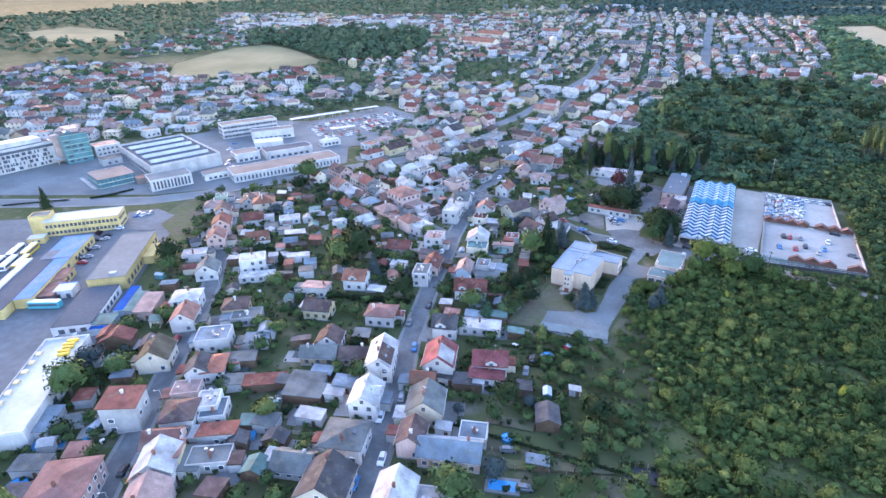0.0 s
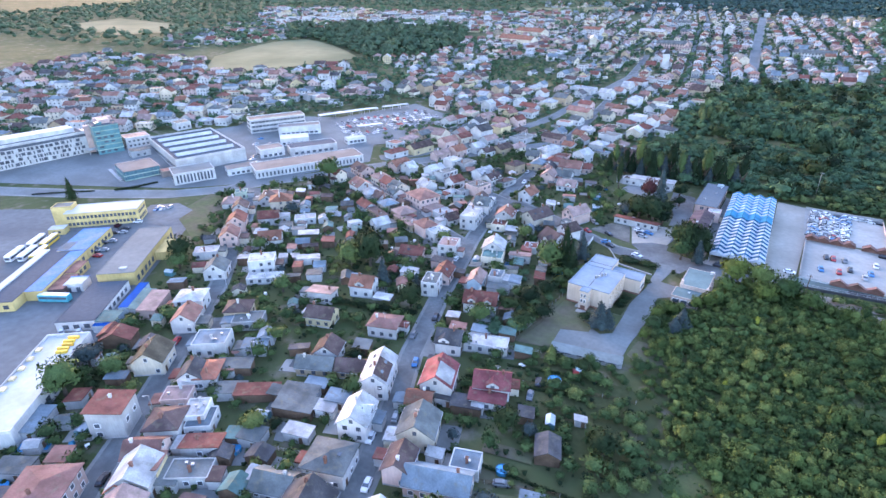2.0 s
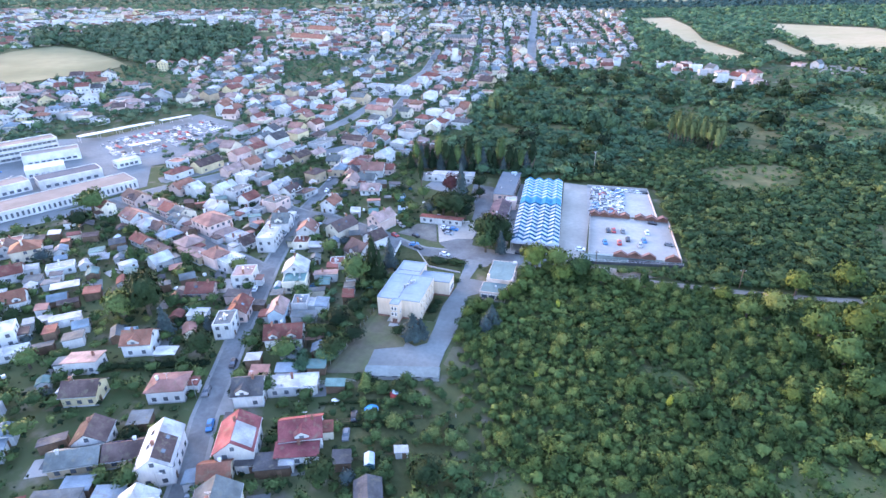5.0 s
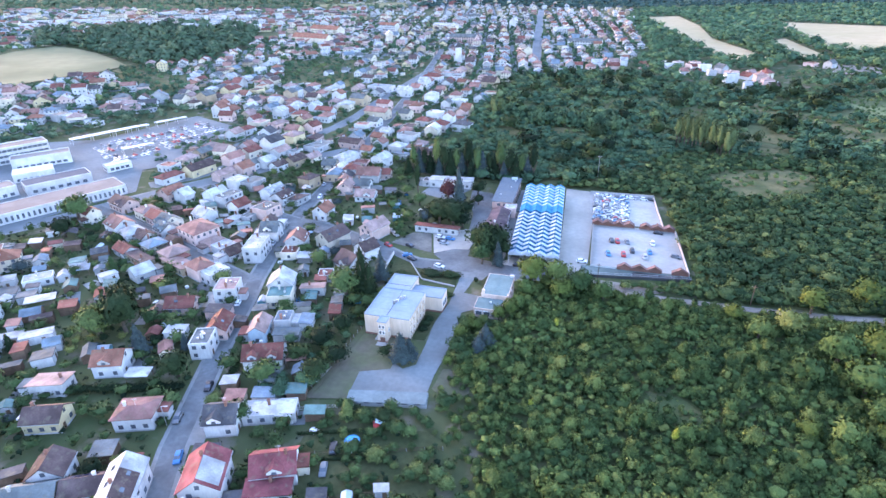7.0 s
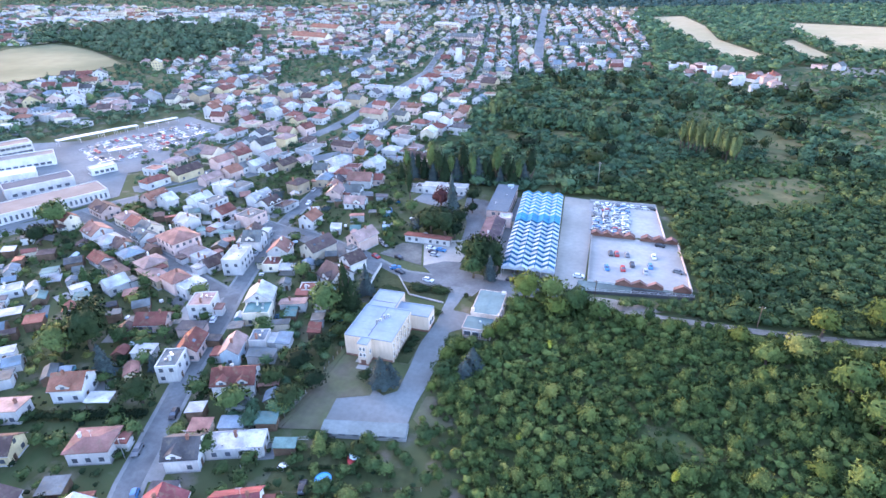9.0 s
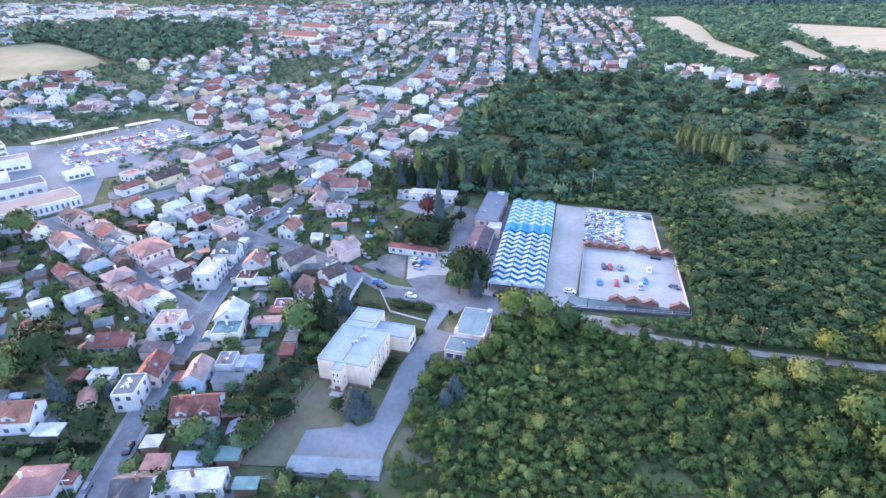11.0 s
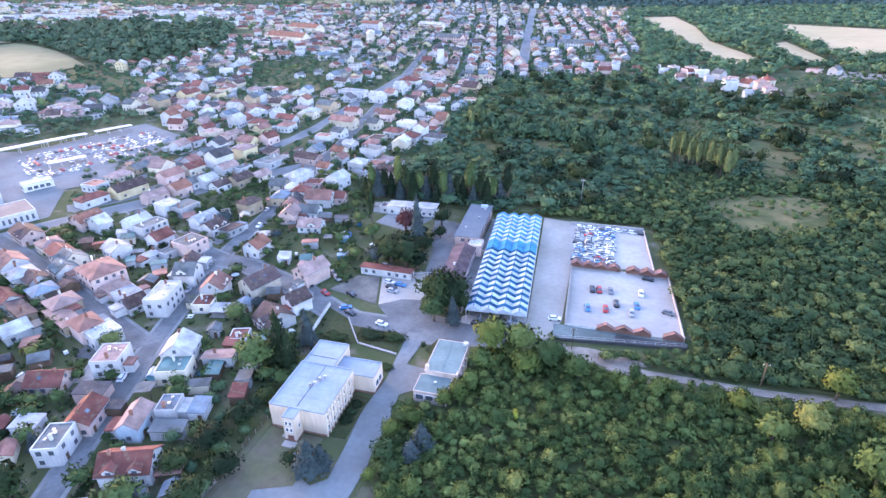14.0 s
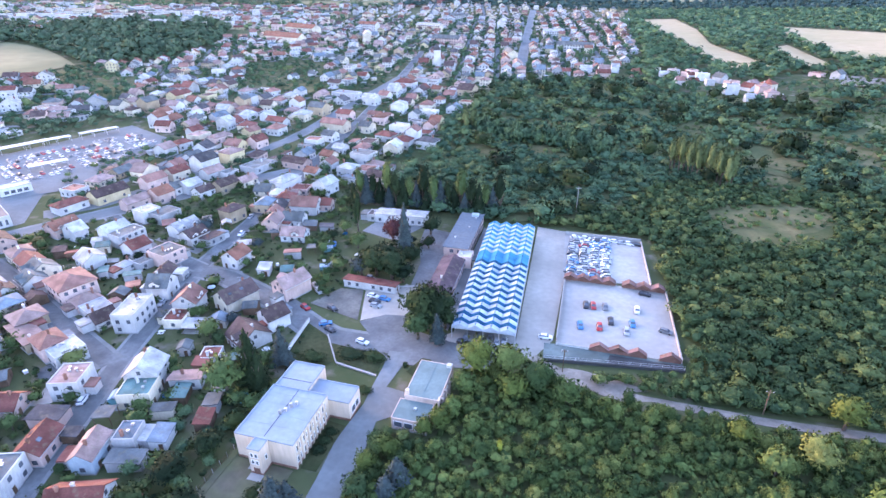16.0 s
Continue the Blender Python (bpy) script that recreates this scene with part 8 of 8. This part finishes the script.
br = random.Random(8)
for x, y in ((-948, 874), (-912, 885), (-883, 894), (-854, 902), (-827, 910), (-745, 900), (-677, 902), (-640, 902), (-598, 900), (-928, 830)):
    far_block(x, y, 17 if x < -760 else 4, 26 if x < -760 else 34, 11, br.choice((8.7, 10.2, 11.6)), "w" if x < -620 else "c", "W" if x < -620 else "G")
for x, y in ((-1014, 910), (-930, 960), (-880, 965), (-835, 974), (-800, 985), (-774, 1000), (-720, 985), (-646, 905), (-622, 940), (-590, 925), (-562, 925), (-690, 1010), (-1080, 960), (-1130, 1010),
             (-900, 1030), (-840, 1060), (-660, 1040), (-560, 1010), (-500, 1237), (-350, 1473), (-295, 857), (-330, 950), (-250, 1000), (-150, 1080), (-60, 1010), (-190, 880), (-20, 880), (-90, 800), (-240, 1150)):
    far_block(x, y, br.choice((70, 100, 80, 5, 20)), br.uniform(10, 13), br.uniform(28, 52), br.choice((5.8, 8.7, 8.7, 11.6)), br.choice("wwwcp"), br.choice("WGGO"), "flat" if x < -450 else "gable")
for x, y, n in ((-424, 316, 4), (-420, 401, 6), (-388, 443, 4), (-455, 278, 5), (-440, 360, 4)):
    # stepped terraces of flat-roofed row houses
    for i in range(n):
        q = pose(x, y, 0, 0, 0, -10) @ Vector((i * 11.5, (i % 2) * 1.5, 0))
        far_block(q.x, q.y, -10, 11, 11, br.choice((2.9, 3.4, 5.4)), br.choice("wwg"), br.choice("GGW"))
far_block(-415, 900, 66, 16, 64, 8, "c", "O", "gable")
tagged(part("town_streets", (STREET_V, STREET_F), YARD_ASPHALT), "narrow grey asphalt streets between the distant house rows", "road", "", "structure")
far_me = bpy.data.meshes.new("distant_houses")
far_me.from_pydata(FAR_V, [], FAR_F)
for k in FAR_KEYS:
    far_me.materials.append(FAR_MATS[k])
far_me.polygons.foreach_set("material_index", FAR_M)
tagged(new("distant_houses", far_me), "rows of distant white and cream houses with red and grey roofs", "houses", "", "stuff")
woods("town_trees", scatter(MID, 7.2, 31, 1.4, 3.2, 0.8, 1.25, 0.2, True, 0.4), MID_CROWNS, LEAF_WOOD, "green garden trees between the houses of the town")
woods("town_trees", scatter(FAR, 9, 32, 2.2, 4.6, 0.8, 1.1, 0.25, True, 0.3), FAR_CROWNS, LEAF_WOOD, "dark green trees between distant houses")
woods("town_trees", scatter(LEFT, 8.0, 33, 2.0, 4.6, 0.8, 1.2, 0.2, True, 0.3), FAR_CROWNS, LEAF_WOOD, "green trees among the western gardens")
woods("town_trees", scatter(LEFT_FAR, 14, 34, 3.5, 6.5, 0.7, 1.1, 0.2, True, 0.3), TINY_CROWNS, LEAF_WOOD, "dark trees among far apartment blocks")
woods("town_trees", scatter([(-900, 560), (-800, 500), (-740, 560), (-730, 690), (-780, 860), (-1000, 800)], 12, 35, 3.5, 6.5, 0.7, 1.1, 0.2, True, 0.3), TINY_CROWNS, LEAF_WOOD, "dark trees among far western houses")
GAPS = (PARKSIDE, [(-376, 669), (-287, 716), (-280, 740), (-344, 868), (-430, 880), (-457, 836), (-395, 720)], [(-500, 509), (-515, 598), (-470, 590), (-395, 545), (-345, 470), (-413, 480)], [(165, 700), (226, 720), (232, 785), (290, 765), (300, 700), (240, 685), (180, 670)])
for i, poly in enumerate(GAPS):
    woods("town_trees", scatter(poly, 8.5, 50 + i, 2.2, 4.4, 0.8, 1.2, 0.2, True, 0.3), FAR_CROWNS, LEAF_WOOD, "green trees between scattered houses at the town's edge")
patch("earth_yard", [(228, 715), (238, 770), (282, 752), (268, 700)], DIRT, "pale bare earth storage yard at the town's edge", "yard", 0.6, 8, 5)

# ---- the church and other landmarks ----
church = thing("church", -158, 722, 10, "white church with a square tower and red roof", "church")
part("tower", box(0, 0, -2, 7, 7, 20), WALL["w"], church)
part("spire", ([(-3.8, -3.8, 18), (3.8, -3.8, 18), (3.8, 3.8, 18), (-3.8, 3.8, 18), (0, 0, 25)], [(0, 1, 4), (1, 2, 4), (2, 3, 4), (3, 0, 4), (3, 2, 1, 0)]), ROOF["D"], church)
part("nave", box(0, 14, -2, 12, 22, 10), WALL["w"], church)
for s in roof_parts(12, 22, 8, "gable", "y", 5)[0]:
    part("roof", turned(s, pose(0, 14, 0)), ROOF["R"], church)
long = house(-395, 812, -20, 70, 14, 8, "gable", "O", "c", "x", near=False, name="long_house", what="building")


# ---- cars ----
for x, y, rot, c in ((20, 284.6, 5, "black"), (22.4, 284.7, 5, "red"), (26.3, 285, 5, "grey"), (36.6, 285.6, 0, "white"), (18.7, 271.8, 8, "blue"), (24.7, 272.5, 3, "red"), (28.2, 276.7, 3, "black"), (34.9, 277, 5, "blue"),
                     (33, 272, 0, "silver"), (44.9, 275.1, 70, "grey"), (39.6, 297, 80, "black")):
    car(x, y, rot, c, 0.09, "cars on the parking floor", "parked on pale concrete")
r = random.Random(8)
for j in range(17):
    for i in range(4):
        if r.random() < 0.06:
            continue
        car(13.3 + i * 4.2 + r.uniform(-0.6, 0.6), 305.0 + j * 2.1 + r.uniform(-0.25, 0.25), 90 + r.uniform(-14, 14) + 180 * r.randint(0, 1), r.choice(("white", "silver", "silver", "grey", "silver", "white", "grey", "silver", "black", "silver", "grey", "white", "silver", "red", "grey", "blue")), 0.09,
            "stored cars behind the wall", "stored tightly among others on concrete", False)
for i in range(4):
    car(29.5 + i * 2.9, 338 - 0.2 * i, 90 + r.uniform(-15, 15), ("white", "silver", "white", "black")[i], 0.09, "stored cars behind the wall", "stored tightly among others on concrete", False)
for x, y, rot, c in ((-52.4, 271.4, 80, "white"), (-47.8, 270.6, 82, "blue"), (-50.6, 268.2, 80, "black"), (-49.2, 265.8, 84, "silver"), (-62.8, 260.4, 62, "black"), (-72.5, 269.5, 50, "silver"), (-75.5, 272.5, 50, "grey"),
                     (-58.1, 248.9, 68, "black"), (-45.5, 245.4, 78, "white"), (-7.8, 257.4, 4, "grey"), (-3.5, 257.6, 4, "silver"), (-15.4, 253.3, 84, "black"), (-11.5, 257.6, 2, "grey")):
    car(x, y, rot, c)


def along(line, dist, side):
    """A point at a distance along a street, set to one side, with the street's direction."""
    for (ax, ay), (bx, by) in zip(line, line[1:]):
        n = math.hypot(bx - ax, by - ay)
        if dist <= n:
            dx, dy = (bx - ax) / n, (by - ay) / n
            return ax + dx * dist - dy * side, ay + dy * dist + dx * side, math.degrees(math.atan2(-dx, dy))
        dist -= n
    return None


SIDE = [(-80, 10), (-100, 38), (-115.4, 57.5), (-124.6, 70.7), (-138.5, 88.7), (-157, 112.8), (-174.5, 135), (-204.9, 166.4), (-242, 204.8)]
for line, rows in ((MAIN, ((70, 2.2, "blue"), (78, -2.2, "white"), (92, 2.1, "white"), (100.5, -2.1, "silver"), (105.8, -2.1, "white"), (124, -2.2, "blue"), (138, 2.2, "grey"), (150, -2.2, "black"), (195, 2.0, "white"), (236, -2.2, "red"),
                             (243, 2.2, "silver"), (262, 2.2, "grey"), (300, -2.2, "white"), (318, 2.2, "silver"), (352, 2.2, "black"), (380, -2.2, "white"))),
                   (SIDE, ((62, -2.2, "black"), (118, 2.2, "red"), (126, 2.2, "grey"), (134, 2.1, "silver"), (162, 2.2, "white"), (176, 2.2, "blue"), (205, 2.2, "blue"), (214, -2.2, "silver"), (226, 2.2, "white"), (236, -2.2, "grey"),
                           (244, 2.2, "blue"), (252, -2.2, "white"), (258, 2.2, "silver"), (266, -2.2, "black"), (272, 2.2, "white")))):
    for d, s, c in rows:
        p = along(line, d, s)
        if p:
            car(p[0], p[1], p[2] + r.choice((0, 180)), c, 0.13)
LOT = [(-290, 328), (-322, 350), (-300, 428), (-262, 412), (-252, 336), (-264, 322)]
for row in range(8):
    for i in range(30):
        u, v = 4 + i * 3.0, 6.5 + row * 6.4 - (1.4 if row % 2 else 0)
        x, y = -330 + u * 0.42 + v * 0.9, 342 + u * 0.9 - v * 0.42
        if r.random() < 0.25 or not inside(x, y, LOT) or not free(x, y, 2.2, 2):
            continue
        car(x, y, 65 + 180 * (row % 2) + r.uniform(-4, 4), r.choice(("white", "silver", "silver", "grey", "silver", "white", "silver", "grey", "silver", "silver", "white", "white", "black", "silver", "red")), None, "cars for sale on the lot", "in a sales row on asphalt", False)
for x, y, c in ((-300, 250, "white"), (-304, 255, "silver"), (-292, 247, "white"), (-296, 282, "white"), (-312, 277, "white"), (-318, 280, "silver"), (-326, 274, "white"), (-334, 285, "blue"), (-300, 230, "grey")):
    car(x, y, -30 + r.uniform(-10, 10), c)
for x, y, c in ((-258.9, 137.6, "black"), (-256, 140.4, "silver"), (-251.7, 129.2, "black"), (-250.4, 132.4, "silver"), (-246, 122, "black"), (-243.8, 125.5, "silver"), (-240, 121, "red"), (-247.6, 124, "grey"), (-262.5, 151.5, "white"), (-259.5, 143.5, "black")):
    car(x, y, -50 + r.uniform(-8, 8), c)
for x, y, c in ((-272, 168, "white"), (-268.5, 168.2, "white"), (-267, 171.4, "silver"), (-270.5, 166, "blue")):
    car(x, y, 20, c)
for x, y, c in ((-189.5, 84.5, "white"), (-184.5, 87.8, "white"), (-196, 87.3, "white")):
    car(x, y, 60, c)


# ---- pools, tables and garden things ----
def round_pool(x, y, r0, label):
    e = thing("garden_pool", x, y, 0, label, "pool", "garden pools")
    n = 24
    ring = [(math.cos(i * math.tau / n), math.sin(i * math.tau / n)) for i in range(n)]
    v = [(a * r0, b * r0, z) for z in (0, 1.0) for a, b in ring] + [(a * (r0 - 0.12), b * (r0 - 0.12), z) for z in (1.0, 0.8) for a, b in ring]
    f = []
    for k in range(3):
        f += [(k * n + i, k * n + (i + 1) % n, (k + 1) * n + (i + 1) % n, (k + 1) * n + i) for i in range(n)]
    part("wall", (v, f), SKYBLUE, e)
    part("water", ([(a * (r0 - 0.1), b * (r0 - 0.1), 0.85) for a, b in ring], [tuple(range(n))]), POOLBLUE, e)
    part("ladder", join(box(r0, 0.25, 0, 0.06, 0.06, 1.5), box(r0, -0.25, 0, 0.06, 0.06, 1.5), box(r0, 0, 0.5, 0.06, 0.5, 0.06), box(r0, 0, 1.0, 0.06, 0.5, 0.06)), STEEL, e)


round_pool(-41.2, 152, 2.0, "round blue above-ground garden pool on grass")
round_pool(-38.1, 115.2, 1.6, "small round blue pool in a garden")
round_pool(-133, 46, 2.4, "round turquoise pool beside sheds")
round_pool(-97, 84, 1.8, "round blue pool between sheds")
round_pool(-90, 107, 2.0, "covered round pool beside a house")
round_pool(-120, 170, 1.7, "round turquoise pool in a garden")
round_pool(-66.5, 214, 1.6, "small blue paddling pool on a lawn")


def square_pool(x, y, rot, w, l, label):
    e = thing("garden_pool", x, y, rot, label, "pool", "garden pools")
    part("water", box(0, 0, 0, w, l, 0.28), POOLBLUE, e)
    for b in (box(-w / 2 - 0.4, 0, 0, 0.8, l + 1.6, 0.35), box(w / 2 + 0.4, 0, 0, 0.8, l + 1.6, 0.35), box(0, -l / 2 - 0.4, 0, w, 0.8, 0.35), box(0, l / 2 + 0.4, 0, w, 0.8, 0.35)):
        part("rim", b, PAVING, e)


square_pool(-33.2, 101.4, 20, 6.5, 3.0, "rectangular blue pool with a pale rim on a lawn")
square_pool(-141, 57, 40, 8, 4, "rectangular blue pool beside sheds")


# ---- the last houses before the fields ----
er = random.Random(91)
for x, y in ((70, 766), (87, 744), (99, 729), (111, 713), (121, 699), (132, 688), (145, 679), (104, 742), (126, 712), (150, 692), (162, 684), (236, 748), (222, 760)):
    if free(x, y, 4, 3):
        house(x, y, 40 + er.uniform(-8, 8), er.uniform(8, 11), er.uniform(8, 12), er.choice((3.2, 5.4, 5.8)), er.choice(("gable", "hip", "gable", "flat")), er.choice("RPSGB"), er.choice("wgpc"), er.choice("xy"), near=False)

# ---- lamp posts and power poles ----
def lamp_post(x, y, rot, h=6.5, group="street lamps"):
    e = thing("street_lamp", x, y, rot, "slim grey steel street lamp beside the road", "street lamp", group)
    part("pole", box(0, 0, -0.2, 0.14, 0.14, h + 0.2), STEEL, e)
    part("arm", box(0.6, 0, h - 0.05, 1.2, 0.08, 0.08), STEEL, e)
    part("lamp_head", box(1.3, 0, h - 0.1, 0.6, 0.22, 0.14), FRAME, e)


for d in range(40, 420, 32):
    p = along(MAIN, d, 4.4) or (0, 0, 0)
    lamp_post(p[0], p[1], p[2])
for d in range(50, 240, 34):
    p = along(SIDE, d, -4.4)
    lamp_post(p[0], p[1], p[2] + 180)
for x, y in ((66, 243.8), (115, 249), (15, 247.5)):
    e = thing("power_pole", x, y, 0, "weathered wooden power pole with a crossarm beside the dirt road", "power pole", "power poles")
    part("pole", box(0, 0, -0.3, 0.26, 0.26, 8.3), TIMBER, e)
    part("crossarm", box(0, 0, 7.3, 1.8, 0.14, 0.14), TIMBER, e)
    for k in (-0.8, 0, 0.8):
        part("insulator", box(k, 0, 7.44, 0.12, 0.12, 0.25), FRAME, e)
for x, y in ((12, 368),):
    e = thing("power_pole", x, y, 0, "pale concrete power pole rising from the woods", "power pole", "power poles")
    part("pole", box(0, 0, -0.3, 0.3, 0.3, 13), CONCRETE, e)
    part("crossarm", box(0, 0, 12.0, 2.2, 0.16, 0.16), STEEL, e)


# ---- parcels: beds, fences and small garden things ----
patch("garden_bed", [(-41, 106.5), (-12.5, 119.2), (-11.6, 116.9), (-39.6, 103.9)], BARE, "brown dug garden bed between fences", "garden bed", 0.05)
patch("garden_bed", [(-46.5, 121.5), (-34, 124), (-33.3, 120.6), (-45.4, 117.8)], BARE, "brown dug garden bed", "garden bed", 0.05)
patch("paved_court", [(-11, 120.3), (-3.4, 122.9), (-1.8, 118.5), (-9, 115.8)], material("dark_court", worn((0.06, 0.065, 0.075), 0.2, 1, 0.7, spread=0), 0.9), "dark rectangular paved court inside a fence", "court", 0.06)
fence(-11.2, 120.5, -3.2, 123.1, 1.6, "thin fence round the dark court", None, 2.0)
fence(-9, 115.6, -1.6, 118.3, 1.6, "thin fence round the dark court", None, 2.0)
shed(-28.2, 110.5, 20, 5.2, 2.8, 2.2, "T", "t", "mono")
hedge(-56, 150.9, -38.6, 156.7, 1.5, 1.0, 21)
fence(-52.6, 144.8, -18.8, 155.4, 1.4, "weathered garden fence on rough grass", None, 4.0)
fence(-44, 103, -10, 115.6, 1.4, "weathered garden fence beside a bed", None, 4.0)
gr = random.Random(77)
for d in range(52, 150, 11):
    for side, n in ((-17, gr.uniform(22, 34)), (16, gr.uniform(12, 22))):
        p = along(MAIN, d + gr.uniform(-2, 2), side)
        c, s_ = math.cos(radians(p[2])), math.sin(radians(p[2]))
        k = 1 if side < 0 else -1
        if gr.random() < 0.75:
            fence(p[0], p[1], p[0] + k * c * n, p[1] + k * s_ * n, 1.3, "weathered timber garden fence between two plots", gr.choice((TIMBER, STEEL)), 5.0)


def greenhouse(x, y, rot):
    e = thing("greenhouse", x, y, rot, "small glazed garden greenhouse with a pitched roof", "greenhouse", "garden greenhouses")
    glass = TEALGLASS
    part("glazing", box(0, 0, 0, 2.4, 3.6, 1.7), glass, e)
    for s_ in roof_parts(2.4, 3.6, 1.7, "gable", "y", 0.7, 0.05)[0]:
        part("roof", s_, PANEL_W, e)


def tarp_pile(x, y, rot, mat, colour):
    e = thing("covered_pile", x, y, rot, "woodpile under a %s tarpaulin in a garden" % colour, "woodpile", "covered woodpiles")
    v = [(-1.3, -0.7, 0), (1.3, -0.7, 0), (1.3, 0.7, 0), (-1.3, 0.7, 0), (-1.2, -0.6, 0.9), (1.2, -0.55, 0.8), (1.15, 0.6, 0.85), (-1.2, 0.6, 0.95), (0, -0.1, 1.25)]
    part("tarpaulin", (v, [(0, 1, 5, 4), (1, 2, 6, 5), (2, 3, 7, 6), (3, 0, 4, 7), (4, 5, 8), (5, 6, 8), (6, 7, 8), (7, 4, 8)]), mat, e)


def garden_table(x, y, rot):
    e = thing("garden_table", x, y, rot, "white garden table with two benches on grass", "table", "garden tables")
    part("tabletop", box(0, 0, 0.7, 1.8, 0.9, 0.06), FRAME, e)
    for s_ in (-1, 1):
        part("bench", join(box(0, s_ * 0.9, 0.4, 1.8, 0.35, 0.05)), FRAME, e)
        part("leg", box(s_ * 0.7, 0, 0, 0.1, 0.7, 0.7), FRAME, e)


def parasol(x, y, mat, colour):
    e = thing("parasol", x, y, gr.uniform(0, 60), "open %s garden parasol on a stand" % colour, "parasol", "garden parasols")
    n = 8
    ring = [(1.5 * math.cos(i * math.tau / n), 1.5 * math.sin(i * math.tau / n), 2.0) for i in range(n)]
    part("canopy", (ring + [(0, 0, 2.55), (0, 0, 2.35)], [(i, (i + 1) % n, n) for i in range(n)] + [((i + 1) % n, i, n + 1) for i in range(n)]), mat, e)
    part("pole", box(0, 0, 0, 0.06, 0.06, 2.4), STEEL, e)
    part("base", box(0, 0, 0, 0.6, 0.6, 0.12), CONCRETE, e)


def water_tank(x, y):
    e = thing("water_tank", x, y, gr.uniform(0, 90), "white plastic water tank in a steel cage", "water tank", "garden water tanks")
    part("tank", box(0, 0, 0.15, 1.1, 0.9, 0.95), FRAME, e)
    part("pallet", box(0, 0, 0, 1.2, 1.0, 0.14), TIMBER, e)


made = 0
while made < 72:
    x, y = gr.uniform(-230, -8), gr.uniform(60, 320)
    if not inside(x, y, GARDENS) or not free(x, y, 1.6, 2.0) or any(inside(x, y, q) for q in UNBUILT):
        continue
    kind = made % 6
    if kind == 0:
        greenhouse(x, y, gr.choice((21, 111)))
    elif kind == 1:
        tarp_pile(x, y, gr.uniform(0, 180), *gr.choice(((SKYBLUE, "blue"), (BLUE, "dark blue"), (BUSTEAL, "teal"), (PANEL_W, "grey"))))
    elif kind == 2:
        garden_table(x, y, gr.uniform(0, 180))
    elif kind == 3:
        parasol(x, y, *gr.choice(((WALL["w"], "white"), (ROOF["N"], "teal"), (WALL["b"], "pale blue"), (ROOF["S"], "salmon"))))
    elif kind == 4:
        water_tank(x, y)
    else:
        car(x, y, gr.choice((21, 111, 201)) + gr.uniform(-8, 8), gr.choice(("white", "silver", "grey", "blue", "black", "red")), 0.02, "cars in house yards", "parked in a house yard", False)
    made += 1

# ---- trodden paths at the edge of the scrub ----
ribbon("path", [(-60.2, 164), (-58.2, 180), (-57.5, 198)], 1.4, BARE, "narrow trodden path beside the school fence", "path", 0.05)
for x, y, r0 in ((-47, 162.6, 1.7), (-44, 161.6, 1.4), (-35.5, 164.2, 2.0), (-33, 163.2, 1.5), (-29, 165, 1.4), (-49.5, 163, 1.3), (-40, 160, 1.2)):
    tree(x, y, r0, 1.1, "leaf" if int(x) % 2 else "dark", "round")

# ---- by the hall and along the school road ----
fence(9.3, 251.4, 48.4, 256.4, 1.9, "tall wire fence above the retaining wall", STEEL, 3.0)
for x, y, rot, c in ((8.6, 262.5, 95, "white"), (-15.2, 255.6, 0, "grey"), (-10.6, 255.4, 180, "black"), (-5.4, 255.8, 0, "silver"), (-72, 258.6, 60, "red"), (-80.5, 262.3, 62, "black"), (-85.2, 264.3, 62, "grey"), (-61, 251.6, 118, "blue"), (-58, 283, 70, "silver")):
    car(x, y, rot, c, 0.13)
